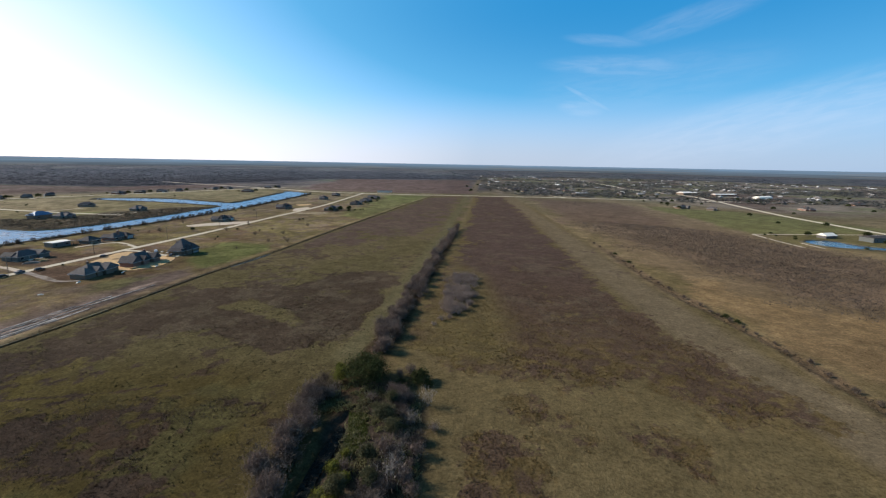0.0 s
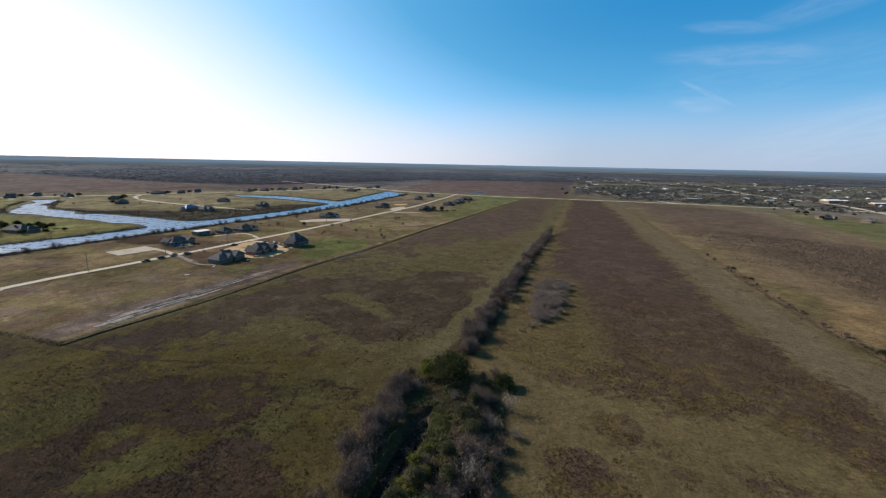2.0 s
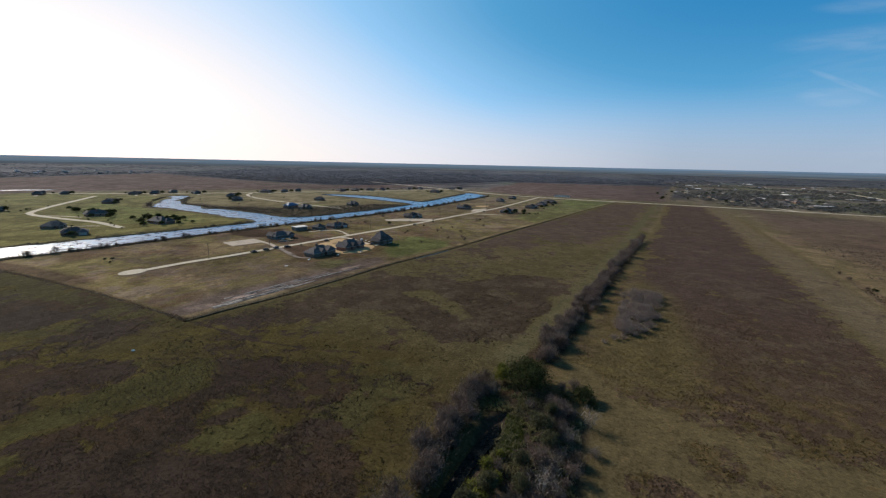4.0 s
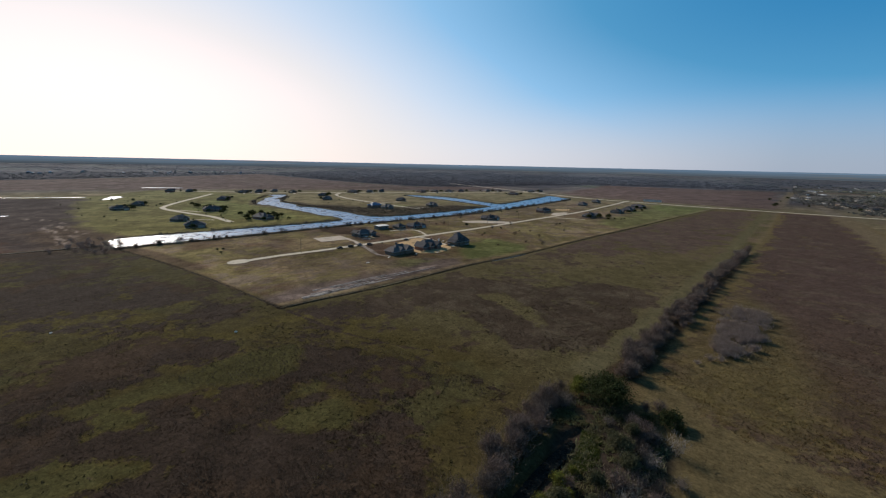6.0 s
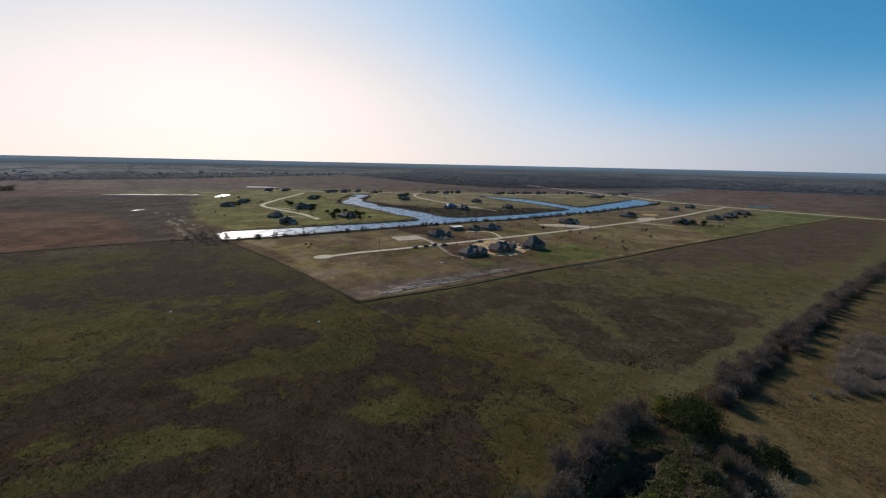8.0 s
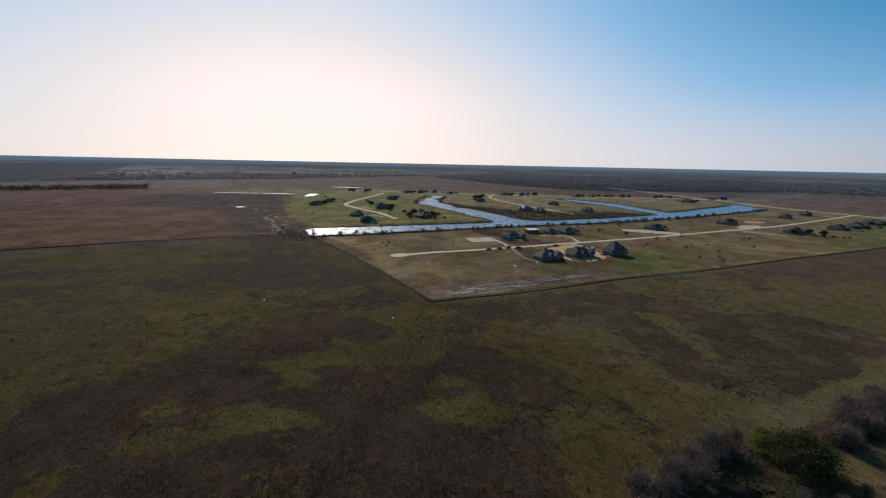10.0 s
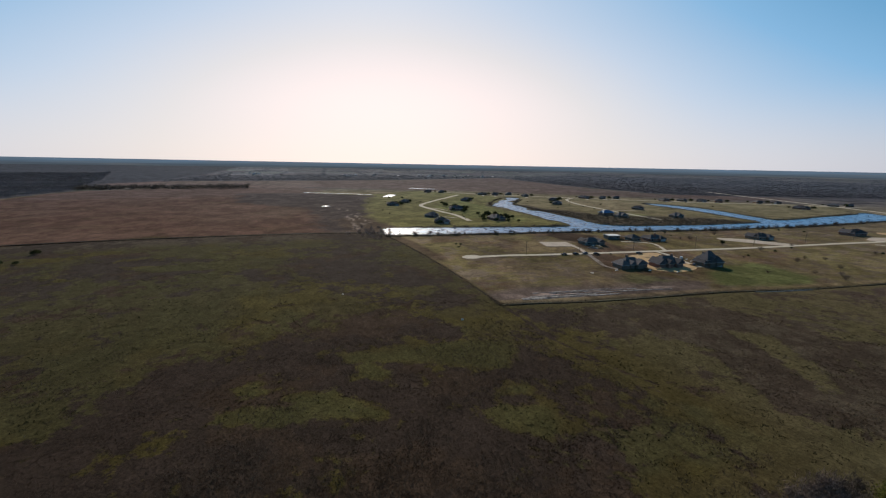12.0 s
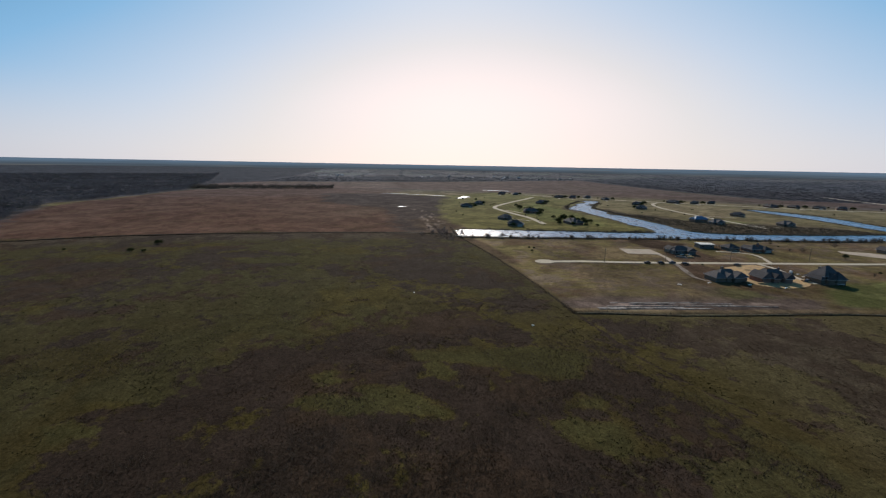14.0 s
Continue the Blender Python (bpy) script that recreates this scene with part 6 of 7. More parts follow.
BARE = [bare_plant(20 + k, w, h, c, t, col, "leafless grey-brown shrub in the hedge row", "shrub", "leafless shrubs of the hedge row", 620)
        for k, (w, h, c, t, col) in enumerate([(4.6, 4.2, 16, 0.06, MAUVE), (5.4, 3.6, 18, 0.055, GREY_TWIG), (3.8, 4.8, 13, 0.065, MAUVE), (4.2, 3.0, 16, 0.05, (0.10, 0.078, 0.066))])]
for k, b in enumerate(BARE):
    put(b, -31.5, 62 + 5 * k, 1.0, 40 * k)
g = np.random.default_rng(5)
for k in range(46):
    y = g.uniform(48, 101)
    x = -33.0 + 0.22 * max(0, y - 84) + g.normal() * 1.9
    again(BARE[k % 4], x, y, g.uniform(0.7, 1.15), g.uniform(0, 360))
for k in range(60):
    y = g.uniform(48, 97)
    again(BARE[(k + 1) % 4], -10.5 + g.normal() * 3.4, y, g.uniform(0.45, 0.95), g.uniform(0, 360))
hedge = rounded([(-20.5, 120), *HEDGE[1:]], 2.3)
for k, (x, y) in enumerate(hedge):
    for _ in range(1 if y > 220 else 2):
        again(BARE[(k * 7) % 4], x + g.normal() * 1.7, y + g.normal() * 0.8, g.uniform(0.55, 1.12), g.uniform(0, 360))
for k in range(3):
    again(BARE[k], *((12, 368), (9, 356), (13.5, 377))[k], 1.25, 60 * k)

again(BARE[0], -8.6, 106.5, 0.75, 30)
again(BARE[2], -11.5, 105.0, 0.55, 90)
WHITE_TREE = put(bare_plant(31, 4.4, 4.6, 7, 0.045, (0.27, 0.225, 0.19), "bleached pale dead tree beside the ditch", "dead_tree", "bleached dead trees", 150), -3.2, 91.6)
again(WHITE_TREE, -9.2, 66.5, 1.2, 80)
again(WHITE_TREE, -8.4, 72.0, 0.8, 130)
again(WHITE_TREE, -6.5, 84.0, 0.7, 200)

THICKET = bare_plant(33, 5.0, 3.2, 18, 0.045, (0.25, 0.195, 0.17), "leafless pale grey shrub in a thicket", "thicket_shrub", "shrubs of the grey thicket", 300)
spots = [(g.uniform(0, 19), g.uniform(149, 215)) for _ in range(260)]
spots = [p for p in spots if inside(np.array([p[0]]), np.array([p[1]]), [(1, 155), (6, 150), (12, 166), (18, 192), (17, 210), (8, 213), (3, 200), (2, 176)])[0] > -0.5][:105]
put(THICKET, 10, 185)
for x, y in spots:
    again(THICKET, x, y, g.uniform(0.6, 1.05), g.uniform(0, 360))
for x, y, s in ((0, 148, 0.7), (-3, 143, 0.5), (3, 150, 0.6)):
    again(THICKET, x, y, s, 70)

LOT_SPOTS = [(-155, 327, 1.0), (-125, 312, 0.8), (-129, 380, 0.9), (-188, 345, 1.1), (-152, 354, 0.7), (-126, 542, 0.9), (-218, 345, 0.8), (-243, 328, 0.6), (-134, 332, 1.0), (-159, 344, 0.7), (-132, 299, 0.8), (-144, 527, 1.0), (-150, 417, 0.9), (-191, 391, 0.7), (-250, 383, 1.1), (-239, 335, 1.2), (-174, 302, 0.6), (-143, 273, 0.5)]
LOT_SHRUB = put(bare_plant(35, 4.2, 3.0, 14, 0.045, (0.15, 0.115, 0.092), "leafless brown shrub standing on a mown lot", "lot_shrub", "leafless shrubs on the lots", 220), -118, 300)
for x, y, s in LOT_SPOTS:
    again(LOT_SHRUB, x, y, s, 77 * s)

# along the eastern ditch
for k, (x, y) in enumerate(((115, 159), (115.5, 153), (118.5, 278), (117, 253), (113.5, 181), (117, 132), (114.5, 101), (117, 118), (115, 171), (114.5, 196), (115, 95), (115, 215), (114.5, 163), (116.5, 140), (116, 146), (115.5, 110), (115, 125), (114, 205), (116, 228), (117, 240), (119, 300), (120, 315))):
    again(BARE[3], x, y, g.uniform(0.35, 0.6), 50 * k)
    if k < 4:
        again(DS, x + 2, y - 2, 0.45, 30 * k)

# along the canal: reeds and low bushes on the near bank, small trees by the water
bank = rounded([(-331, 88), (-328, 108), (-317, 165), (-305, 238), (-298, 275), (-289, 322), (-271, 406), (-256, 560), (-252, 758)], 5.5)
BANK = [bare_plant(60 + k, 3.6 + k, 4.4 - 0.6 * k, 12, 0.05, (0.12, 0.098, 0.08), "leafless dark shrub on the canal bank", "bank_shrub", "leafless shrubs along the canal", 300) for k in range(2)]
for k, b in enumerate(BANK):
    put(b, -328 + 4 * k, 112 + 20 * k, 0.8)
for k, (x, y) in enumerate(bank):
    again(BANK[(k * 5) % 2], x + g.normal() * 1.0 + 1.5, y + g.normal() * 3, g.uniform(0.35, 1.05), g.uniform(0, 360))
for k in range(34):
    again(THICKET, -350 + g.normal() * 14, 82 + g.normal() * 7, g.uniform(0.5, 1.0), g.uniform(0, 360))

for x, y, s in ((-303, -146, 0.7), (-329, -140, 0.9), (-302, -138, 0.5), (-313, -190, 0.35)):
    again(DS, x, y, s, 60 * s)

# garden trees
GARDEN = put(leafy_tree(41, 9.0, 8.0, 420, 1.05, OAK_GREEN, "dark evergreen garden tree near a house", "garden_tree", "garden trees"), -420, 232)
SMALL = put(leafy_tree(42, 3.4, 4.2, 200, 0.7, (0.06, 0.062, 0.03), "small olive-brown young tree on a lawn", "young_tree", "young trees on the lots"), -213, 338)
for x, y, s in ((-408, 220, 0.9), (-392, 243, 1.0), (-412, 246, 0.8), (-385, 225, 0.7), (-395, 215, 0.7), (-378, 236, 0.6), (-500, 240, 1.0), (-480, 232, 0.9), (-515, 228, 1.0), (-490, 220, 0.7), (-525, 236, 0.8), (-470, 225, 0.7),
                (-590, 170, 0.9), (-570, 172, 0.9), (-618, 200, 0.9), (-605, 180, 0.6), (-448, 176, 0.8), (-400, 168, 0.8), (-384, 158, 0.7), (-628, 312, 0.8), (-612, 302, 0.7), (-598, 478, 1.1), (-588, 466, 0.9), (-545, 420, 0.8),
                (-583, 242, 0.7), (-560, 237, 0.8), (-543, 231, 1.0), (-531, 240, 0.9), (-517, 238, 0.8), (-507, 248, 0.8), (-442, 232, 0.7), (-431, 249, 0.9), (-416, 255, 0.8), (-402, 256, 0.7), (-376, 248, 0.5), (-652, 330, 0.6), (-690, 210, 0.6), (-705, 190, 0.5), (-610, 215, 0.4)):
    again(GARDEN, x, y, s * 0.8, 360 * s)
for x, y, s in ((-146, 500, 1.1), (-136, 506, 1.2), (-128, 515, 1.0), (-140, 522, 1.0), (-124, 500, 0.7), (-118, 508, 0.5), (-150, 515, 0.9), (-130, 528, 0.9), (-122, 600, 0.9), (-118, 622, 0.8), (-112, 640, 0.7), (-114, 668, 1.0), (-126, 676, 1.0), (-130, 655, 0.7), (-116, 590, 0.4), (-110, 520, 0.4), (-112, 512, 0.4)):
    again(GARDEN, x + 6, y, s * 0.6, 400 * s)
for k in range(120):
    side = k % 3
    if side == 0:
        y = g.uniform(110, 760)
        x = -245 + 0.115 * (y - 120) + g.uniform(-60, 85)
        if abs(x - (-237 + 0.112 * (y - 120))) < 14 or inside(np.array([x]), np.array([y]), [(-150, 93), (-115, 262), (-53, 620), (-160, 800), (-255, 750), (-268, 456), (-300, 280), (-330, 92)])[0] < 6:
            continue
        if y < 300 and x > -205:
            continue
    elif side == 1:
        x, y = g.uniform(-760, -380), g.uniform(110, 300)
    else:
        x, y = g.uniform(-620, -330), g.uniform(350, 900)
    if inside(np.array([x]), np.array([y]), CANAL)[0] > -5:
        continue
    again(SMALL, x, y, g.uniform(0.25, 0.65), g.uniform(0, 360))
for x, y in ((-754, 404), (-744, 427), (-702, 474), (-636, 568), (-621, 599), (-555, 689), (-540, 720), (-510, 777), (-477, 840), (-384, 792), (-398, 920), (-831, 340)):
    again(GARDEN, x + 14, y + 6, 0.75, x)
    again(SMALL, x - 12, y - 8, 1.0, y)
for k in range(90):
    yaw, r = radians(g.uniform(-47, -3)), g.uniform(560, 1250)
    x, y = -math.sin(yaw) * r, math.cos(yaw) * r
    if y < 640 and x < 480 and k % 4:
        continue
    if y < 800 and x < 330:
        continue
    again(GARDEN, x, y, g.uniform(0.35, 0.8), g.uniform(0, 360))
for x, y, s in ((340, 372, 0.6), (365, 374, 0.5), (376, 336, 0.5), (320, 362, 0.3), (310, 350, 0.3), (395, 372, 0.7), (330, 308, 0.3), (345, 306, 0.3), (300, 372, 0.25), (306, 366, 0.25), (312, 380, 0.3), (352, 308, 0.3)):
    again(GARDEN, x, y, s, 300 * s)


# ---------------------------------------------------------------- grass, scrub and woods: what nobody could count
def scatter(name, label, category, x, y, tall, wide, tint, blades, material, seed, spread=0.25):
    """Tufts of upright triangles at points of the plan, as one mesh."""
    g = np.random.default_rng(seed)
    n = len(x)
    z = height(x, y)
    i = np.repeat(np.arange(n), blades)
    a = g.uniform(0, 2 * math.pi, n * blades)
    bx = x[i] + g.normal(size=n * blades) * wide[i] * spread
    by = y[i] + g.normal(size=n * blades) * wide[i] * spread
    w, h = wide[i] * g.uniform(0.3, 0.7, n * blades), tall[i] * g.uniform(0.5, 1.15, n * blades)
    lean = g.normal(size=(n * blades, 2)) * h[:, None] * 0.75
    cx, cy = np.cos(a) * w / 2, np.sin(a) * w / 2
    p = np.stack([np.c_[bx - cx, by - cy, z[i] - 0.12], np.c_[bx + cx, by + cy, z[i] - 0.12], np.c_[bx + lean[:, 0], by + lean[:, 1], z[i] + h]], 1)
    t = tint[i] * g.uniform(0.85, 1.45, (n * blades, 1))
    return tagged(new(name, leaf_mesh(name, p, t, material)), label, category, kind="stuff")


def fan(count, near, far, left, right, power, seed):
    """Points spread over a sector round the middle of the plan, thinning outwards."""
    g = np.random.default_rng(seed)
    u = g.uniform(0, 1, count)
    r = (near ** power + u * (far ** power - near ** power)) ** (1 / power)
    a = np.radians(g.uniform(left, right, count))
    return -np.sin(a) * r, np.cos(a) * r


def meadow():
    x, y = fan(300000, 52, 620, -52, 130, 0.5, 3)
    lots = inside(x, y, [(-146, 94), (-134, 148), (-112, 262), (-97, 357), (-50, 620), (-16, 785), (-160, 800), (-255, 760), (-268, 456), (-300, 280), (-338, 90)])
    ok = (lots < -1) & (to_line(x, y, TRACK) > 9) & (inside(x, y, CANAL) < -4)
    x, y = x[ok], y[ok]
    g = np.random.default_rng(8)
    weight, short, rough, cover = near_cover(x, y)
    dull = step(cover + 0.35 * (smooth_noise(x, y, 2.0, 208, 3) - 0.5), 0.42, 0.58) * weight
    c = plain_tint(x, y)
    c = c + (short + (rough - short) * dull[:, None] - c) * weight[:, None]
    ok = g.random(len(x)) < 0.22 + 0.9 * dull
    x, y, c, dull = x[ok], y[ok], c[ok], dull[ok]
    r = np.hypot(x, y)
    tall = (0.07 + 0.20 * dull) * g.uniform(0.5, 1.4, len(x)) * (1 - 0.7 * step(r, 90, 400))
    wide = (0.30 + 0.15 * dull) * g.uniform(0.7, 1.4, len(x)) * (1 + r / 350)
    c = c * g.uniform(1.0, 1.45, (len(x), 1))
    golden = (g.random(len(x)) < 0.22 * dull) & (x > 0) & (y < 170)
    c[golden] = ORANGE * g.uniform(0.6, 1.1, (golden.sum(), 1))
    tall *= 1 - 0.4 * step(-x - 0.25 * (y - 60), 30, 90)
    scatter("grass", "uneven tufts of brown and olive winter grass", "grass", x, y, tall, wide, c, 3, M_GRASS, 4)


meadow()


def scrub():
    x, y = fan(70000, 120, 480, -50, -8, 1.2, 13)
    ok = inside(x, y, [(154, 323), (160, 436), (214, 466), (262, 398), (300, 266), (240, 185), (188, 162), (180, 184), (167, 249)]) + 60 * (smooth_noise(x, y, 25, 61) - 0.5) + 50 * (np.random.default_rng(12).random(len(x)) - 0.6) > 0
    x, y = x[ok], y[ok]
    g = np.random.default_rng(14)
    c = np.array((0.098, 0.076, 0.062)) * g.uniform(0.75, 1.25, (len(x), 1))
    scatter("scrub", "low leafless grey-brown scrub in the pasture", "scrub", x, y, g.uniform(0.3, 0.9, len(x)), g.uniform(0.4, 0.8, len(x)), c, 4, M_GRASS, 15, 0.7)


scrub()


def verge():
    """Rank dark weeds on the ditch lines."""
    g = np.random.default_rng(19)
    xs, ys = [], []
    for line, every, off in ((DITCH, 0.5, 0.8), (WEST_FENCE, 0.14, 0.7), (FIELD_EDGE, 0.45, 1.0), ([p for p in RIGHT_DITCH if p[1] < 300], 0.5, 1.9)):
        p = rounded(line, every)
        xs.append(p[:, 0] + g.normal(size=len(p)) * off)
        ys.append(p[:, 1] + g.normal(size=len(p)) * off)
    x, y = np.concatenate(xs), np.concatenate(ys)
    c = np.array((0.075, 0.058, 0.040)) * g.uniform(0.6, 1.4, (len(x), 1))
    scatter("weeds", "rank dark weeds along the ditches", "weeds", x, y, g.uniform(0.15, 0.5, len(x)), g.uniform(0.4, 0.9, len(x)), c, 4, M_GRASS, 20, 0.4)
    # rank growth in the brushy ditch
    x, y = g.uniform(-22.5, -16.5, 5000), g.uniform(60, 90, 5000)
    ok = inside(x, y, [(-22, 62), (-18.5, 62), (-18, 74), (-15.5, 78), (-18, 88), (-22, 88), (-20.5, 80), (-21, 70)]) > 0
    x, y = x[ok], y[ok]
    c = np.array((0.074, 0.086, 0.027)) * g.uniform(0.7, 1.3, (len(x), 1))
    scatter("bank_grass", "fresh green grass along the ditch water", "grass", x, y, g.uniform(0.15, 0.5, len(x)), g.uniform(0.25, 0.6, len(x)), c, 4, M_GRASS, 121, 0.4)
    x, y = g.uniform(-34, -3, 9000), g.uniform(46, 101, 9000)
    ok = inside(x, y, [(-35, 46), (-33, 84), (-27, 101), (-12, 99), (-5, 92), (-3, 46)]) > 0
    ok &= inside(x, y, [(-29.5, 40), (-29, 66), (-27, 86), (-21.5, 90), (-21.5, 64), (-22, 40)]) < 0
    ok &= (smooth_noise(x, y, 5, 105) > 0.47) | (np.abs(x + 19.5) < 1.8)
    x, y = x[ok], y[ok]
    mix = smooth_noise(x, y, 6, 70)[:, None]
    c = np.array((0.10, 0.078, 0.058)) * (1 - mix) + np.array((0.095, 0.100, 0.04)) * mix
    scatter("undergrowth", "tangled dark undergrowth along the ditch banks", "undergrowth", x, y, g.uniform(0.2, 0.9, len(x)), g.uniform(0.4, 1.0, len(x)), c * 1.4, 4, M_GRASS, 21, 0.4)


verge()


def clumps():
    """Small dark clumps of weed that stand about the pastures."""
    g = np.random.default_rng(51)
    x, y = fan(24000, 52, 300, 4, 130, 0.6, 52)
    lots = inside(x, y, [(-150, 91), (-136, 155), (-112, 262), (-97, 357), (-160, 800), (-255, 760), (-300, 280), (-338, 88)])
    cover = near_cover(x, y)[3]
    ok = (lots < -3) & (x > -345) & (x < -36 + 0.1 * y) & (g.random(len(x)) < 0.30 + 0.7 * (smooth_noise(x, y, 18, 112) > 0.52)) & (cover < 0.62)
    x, y = x[ok], y[ok]
    c = np.array((0.030, 0.027, 0.016)) * g.uniform(0.6, 1.5, (len(x), 1))
    scatter("weed_clumps", "small dark weed clumps about the pasture", "weeds", x, y, g.uniform(0.1, 0.38, len(x)), g.uniform(0.2, 0.7, len(x)), c, 6, M_GRASS, 53, 0.45)


clumps()


def dry_stalks():
    """Thin pale stalks of tall dead grass where the pasture is darkest."""
    g = np.random.default_rng(54)
    x, y = fan(60000, 54, 175, 6, 130, 0.6, 55)
    ok = (smooth_noise(x, y, 34, 111, 7, 0.68) + 0.07 * step(160 - np.hypot(x, y), 0, 70) > 0.53) & (y < 100 + 0.1 * x) & (x < -38)
    ok &= inside(x, y, [(-150, 91), (-136, 155), (-112, 262), (-300, 280), (-338, 88)]) < -2
    x, y = x[ok], y[ok]
    c = np.array((0.058, 0.047, 0.036)) * g.uniform(0.5, 1.4, (len(x), 1))
    scatter("dry_stalks", "thin pale stalks of tall dead grass", "grass", x, y, g.uniform(0.25, 0.75, len(x)), g.uniform(0.12, 0.3, len(x)), c, 3, M_GRASS, 56, 1.2)


dry_stalks()


def bank_brush():
    g = np.random.default_rng(33)
    xs, ys = [], []
    for line, every, off, shift in (([(-331, 88), (-328, 108), (-317, 165), (-305, 238), (-298, 275), (-289, 322), (-271, 406), (-256, 560), (-252, 758)], 0.22, 0.9, 1.0),
                                    ([(-374, 96), (-358, 180), (-338, 270), (-356, 294), (-421, 302), (-506, 316), (-541, 305), (-610, 346), (-668, 400)], 0.35, 1.6, -1.0),
                                    ([(-632, 413), (-559, 356), (-492, 345), (-432, 343), (-398, 338), (-345, 327), (-318, 360), (-301, 430), (-296, 497)], 0.3, 4.0, -2.0),
                                    ([(-520, 600), (-440, 625), (-320, 584), (-302, 600), (-306, 665), (-313, 780)], 0.35, 1.6, -1.0),
                                    ([(-512, 588), (-479, 581), (-408, 570), (-352, 552), (-302, 535), (-295, 524), (-296, 500)], 0.3, 1.8, -1.0)):
        p = rounded(line, every)
        keep = smooth_noise(p[:, 0], p[:, 1], 14, 90) > 0.36
        p = p[keep]
        xs.append(p[:, 0] + g.normal(size=len(p)) * off + shift)
        ys.append(p[:, 1] + np.abs(g.normal(size=len(p))) * off * (0.5 if shift > 0 else 1.0))
    x, y = np.concatenate(xs), np.concatenate(ys)
    ok = inside(x, y, CANAL) < -0.5
    x, y = x[ok], y[ok]
    c = np.array((0.120, 0.095, 0.074)) * g.uniform(0.4, 1.3, (len(x), 1))
    scatter("bank_brush", "dark reeds and low brush on the canal banks", "brush", x, y, g.uniform(0.5, 3.4, len(x)) * g.uniform(0.4, 1, len(x)), g.uniform(0.4, 1.0, len(x)), c * 1.15, 6, M_TWIG, 34, 0.9)


bank_brush()


def peninsula_brush():
    g = np.random.default_rng(61)
    x, y = g.uniform(-520, -296, 9000), g.uniform(330, 540, 9000)
    ok = (inside(x, y, [(-520, 340), (-470, 338), (-381, 344), (-337, 334), (-308, 420), (-299, 530), (-340, 505), (-366, 455), (-390, 395), (-456, 372)]) + 16 * (smooth_noise(x, y, 16, 62) - 0.6) > 0) & (inside(x, y, CANAL) < -1.5)
    x, y = x[ok], y[ok]
    c = np.array((0.098, 0.080, 0.060)) * g.uniform(0.5, 1.3, (len(x), 1))
    scatter("waterside_brush", "low dark brush on the spit between the canal arms", "brush", x, y, g.uniform(0.3, 1.6, len(x)), g.uniform(0.5, 1.2, len(x)), c, 6, M_TWIG, 63, 0.9)


peninsula_brush()


def woods(name, label, x, y, size, tall, tint, blades, seed, material=M_FAR, leaf=0.32):
    """Tree crowns as loose heaps of small leaves and twigs, as one mesh."""
    g = np.random.default_rng(seed)
    n = len(x)
    i = np.repeat(np.arange(n), blades)
    z = height(x, y)
    s = size[i]
    off = g.normal(size=(n * blades, 3)) * np.c_[s * 0.28, s * 0.28, tall[i] * 0.2]
    p = np.c_[x[i], y[i], z[i] + tall[i] * 0.5] + off
    p[:, 2] = np.clip(p[:, 2], z[i] + 0.1, z[i] + tall[i])
    tri = triangles(p, s * leaf * g.uniform(0.6, 1.4, n * blades), g)
    mid = tri.mean(1, keepdims=True)
    tri = mid + (tri - mid) * np.array((1.15, 1.15, 0.4))
    t = tint[i] * g.uniform(0.9, 1.12, (n * blades, 1))
    return tagged(new(name, leaf_mesh(name, tri, t, material)), label, "woods", kind="stuff")


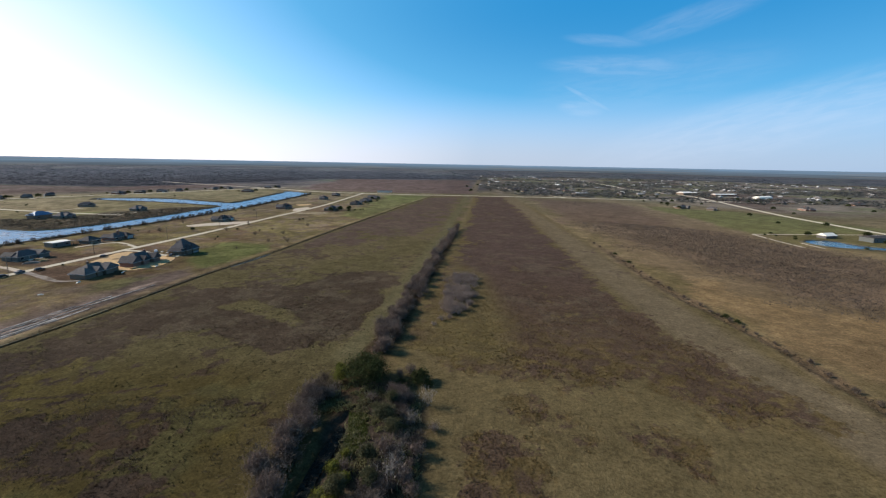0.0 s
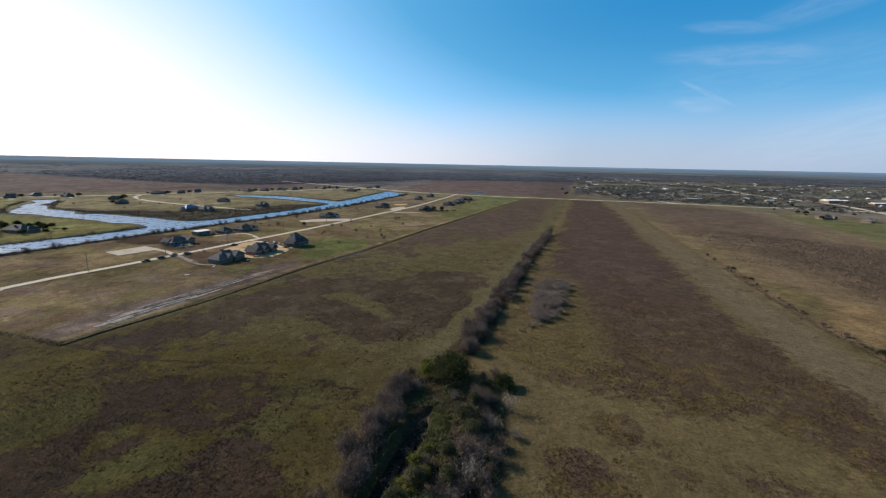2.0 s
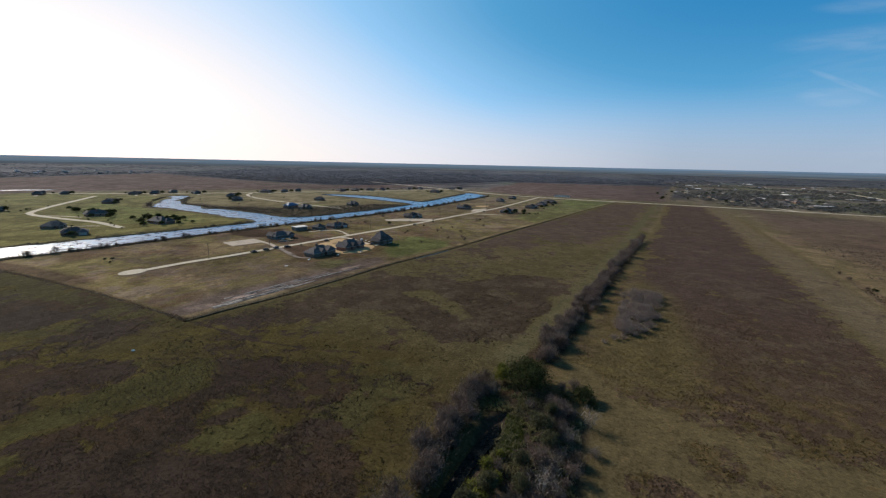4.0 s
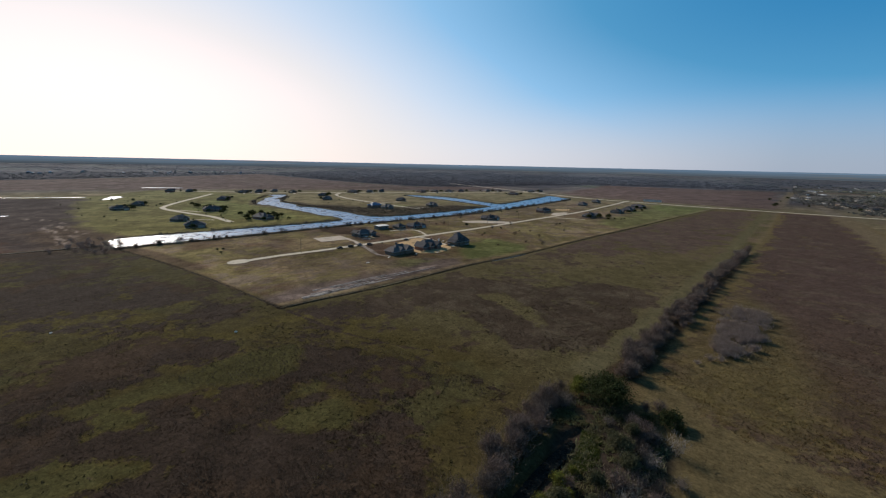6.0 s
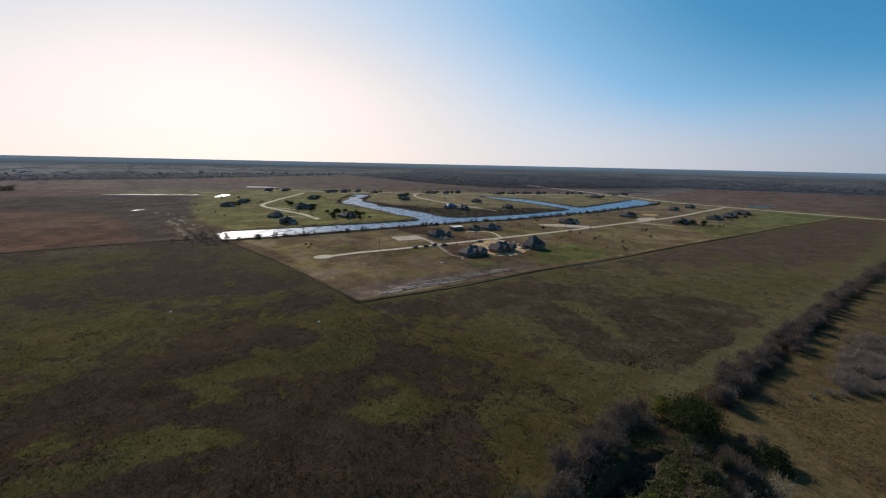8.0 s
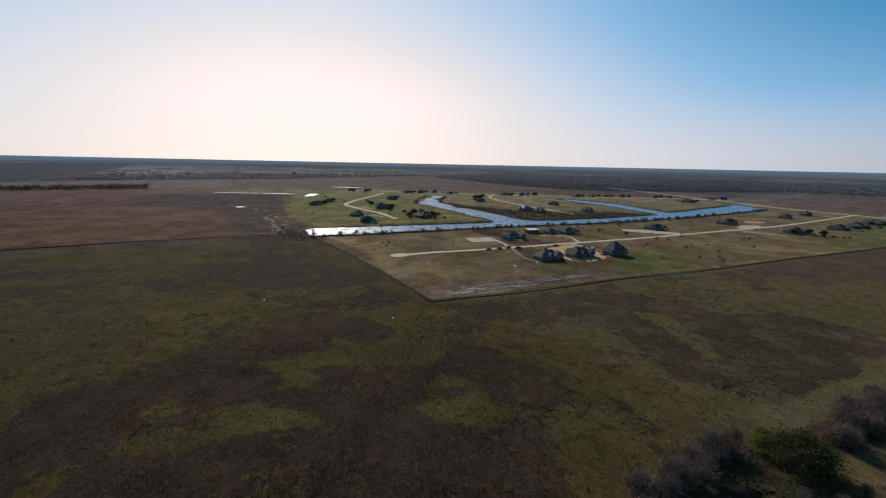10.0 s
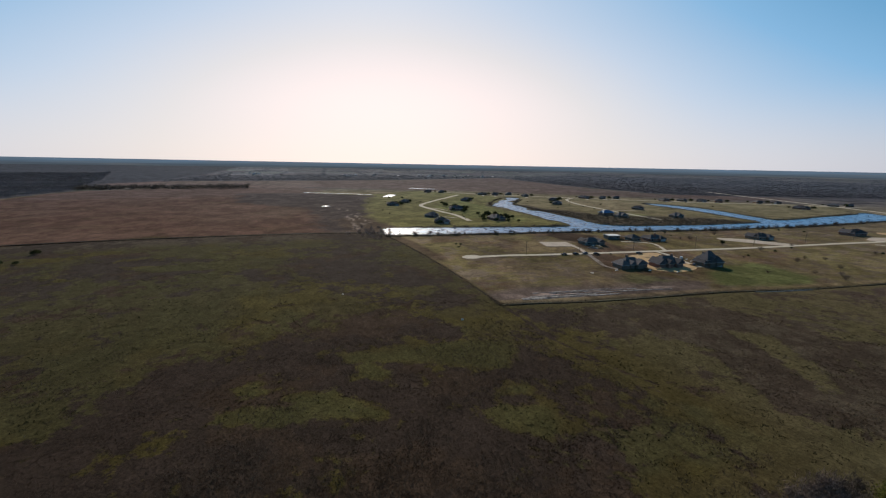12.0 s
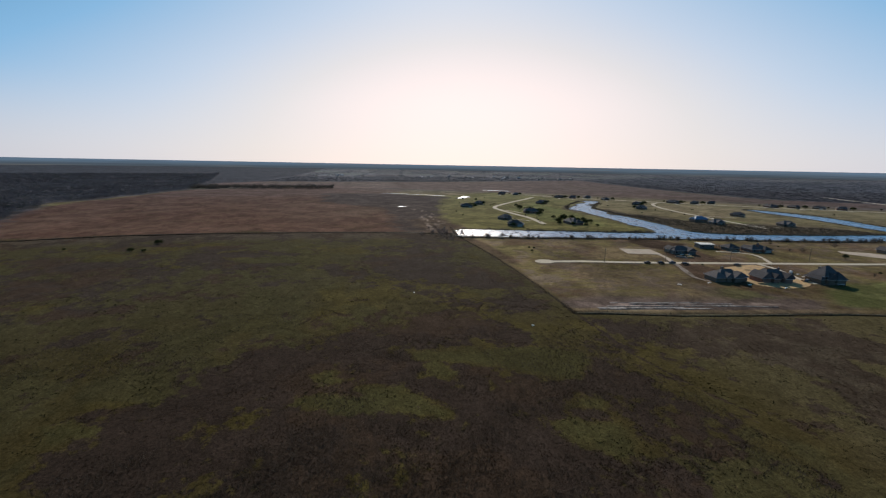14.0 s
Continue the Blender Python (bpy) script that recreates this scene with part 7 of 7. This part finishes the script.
def far_woods():
    g = np.random.default_rng(23)
    # the leafless wood at the western field
    x, y = fan(34000, 420, 2300, 92, 140, 0.6, 24)
    edge = inside(x, y, WEST_WOOD)
    ok = edge + 14 * (smooth_noise(x, y, 22, 71) - 0.5) > 0
    x, y = x[ok], y[ok]
    r = np.hypot(x, y)
    # blue-grey of distance haze put into the trees' tint
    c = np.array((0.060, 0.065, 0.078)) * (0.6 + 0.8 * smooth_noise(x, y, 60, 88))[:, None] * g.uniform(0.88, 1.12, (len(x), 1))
    c[g.random(len(x)) < 0.06] *= np.array((0.5, 0.7, 0.45))
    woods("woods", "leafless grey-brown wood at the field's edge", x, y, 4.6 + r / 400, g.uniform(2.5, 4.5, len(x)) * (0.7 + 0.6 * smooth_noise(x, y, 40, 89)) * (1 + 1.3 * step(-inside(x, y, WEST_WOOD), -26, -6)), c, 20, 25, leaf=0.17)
    # a dark belt of trees behind the western field
    x, y = g.uniform(-1200, -985, 1500), g.uniform(-360, -40, 1500)
    ok = inside(x, y, TREE_BELT) > 0
    x, y = x[ok], y[ok]
    woods("tree_belt", "dark belt of trees behind the brown field", x, y, np.full(len(x), 9.0), g.uniform(6, 11, len(x)), np.array((0.080, 0.074, 0.068)) * g.uniform(0.7, 1.3, (len(x), 1)), 16, 26)
    # woods of the far country, between open fields
    x, y = fan(130000, 800, 4700, -58, 140, -0.6, 27)
    r = np.hypot(x, y)
    kind, edge = far_fields(x, y)
    f2 = smooth_noise(x, y, 260, 9, 3)
    near_wood = np.maximum.reduce([inside(x, y, w) for w in (NORTH_WOOD, BACK_WOOD, TOWN_BLOCK)]) + 30 * (smooth_noise(x, y, 60, 91) - 0.5)
    open_land = inside(x, y, OPEN_FIELDS) > -10
    east = (x > 0.12 * y) & (r < 2300)
    ok = ((f2 > 0.56) | (edge < 10) | (kind < 0.18)) & (r > 1250) & ~east
    ok |= (east & ((f2 > 0.62) | (edge < 7) & (kind > 0.35)) & (r > 900))
    ok = (ok & ~open_land) | (near_wood > 0)
    ok &= g.random(len(x)) < np.where(near_wood > 0, 0.85, 0.6)
    ok &= (inside(x, y, WEST_WOOD) < 0) & (to_line(x, y, CROSS_ROAD) > 12) & (to_line(x, y, HIGHWAY) > 14)
    ok &= inside(x, y, [(-1040, -345), (-1300, -300), (-2000, -250), (-4900, -300), (-4900, -4900), (-300, -4900), (-300, -900)]) < 0
    x, y, r, nw = x[ok], y[ok], r[ok], near_wood[ok]
    # haze in the tint again: blue-grey, and paler far out
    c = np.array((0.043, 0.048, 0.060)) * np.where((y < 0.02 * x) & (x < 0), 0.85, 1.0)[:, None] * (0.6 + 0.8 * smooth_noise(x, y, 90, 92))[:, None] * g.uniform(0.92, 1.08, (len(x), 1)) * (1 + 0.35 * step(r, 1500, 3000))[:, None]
    c[g.random(len(x)) < 0.15] *= np.array((0.6, 0.85, 0.6))
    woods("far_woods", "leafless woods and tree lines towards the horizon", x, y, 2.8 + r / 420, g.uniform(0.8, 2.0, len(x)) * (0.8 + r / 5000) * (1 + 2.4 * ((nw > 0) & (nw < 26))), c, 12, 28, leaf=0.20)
    # trees of the far town
    x, y = fan(12000, 850, 2400, -52, -5, 0.6, 29)
    ok = (smooth_noise(x, y, 110, 75, 3) > 0.50) & (to_line(x, y, HIGHWAY) > 14) & (to_line(x, y, CROSS_ROAD) > 14) & (inside(x, y, [(657, 894), (895, 821), (1000, 900), (784, 1030)]) < 0)
    x, y = x[ok], y[ok]
    woods("town_trees", "scattered dark trees among the far houses", x, y, g.uniform(5, 10, len(x)), g.uniform(3, 6.5, len(x)), np.array((0.115, 0.113, 0.106)) * g.uniform(0.6, 1.4, (len(x), 1)), 12, 30)


far_woods()


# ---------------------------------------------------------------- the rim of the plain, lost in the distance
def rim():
    turns = np.radians(np.arange(-70, 146, 0.12))
    levels = np.r_[-6.0, np.arange(4.0, 61.5, 2.2), 61.4]
    tt, zz = np.meshgrid(turns, levels, indexing="ij")
    x, y = (-np.sin(tt) * 4890).ravel(), (np.cos(tt) * 4890).ravel()
    z = zz.ravel()
    n = smooth_noise(tt.ravel() * 900, z * 26, 90, 93, 4)
    field = smooth_noise(tt.ravel() * 900, z * 20, 150, 193, 3)
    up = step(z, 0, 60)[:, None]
    # haze painted in: bluer and brighter towards the horizon line
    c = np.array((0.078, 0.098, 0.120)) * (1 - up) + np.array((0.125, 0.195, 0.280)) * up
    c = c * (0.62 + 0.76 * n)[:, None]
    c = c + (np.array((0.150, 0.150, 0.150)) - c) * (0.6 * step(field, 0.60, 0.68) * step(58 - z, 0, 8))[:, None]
    z = z + (z > 50) * 1.6 * (smooth_noise(tt.ravel() * 900, z * 0, 12, 94) - 0.5)
    m, k = len(turns), len(levels)
    i, j = np.meshgrid(np.arange(m - 1), np.arange(k - 1), indexing="ij")
    a = (i * k + j).ravel()
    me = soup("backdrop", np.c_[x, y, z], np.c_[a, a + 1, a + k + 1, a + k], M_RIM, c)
    tagged(new("backdrop", me), "glowing far rim of the plain in painted haze blue", "backdrop", kind="structure")


rim()
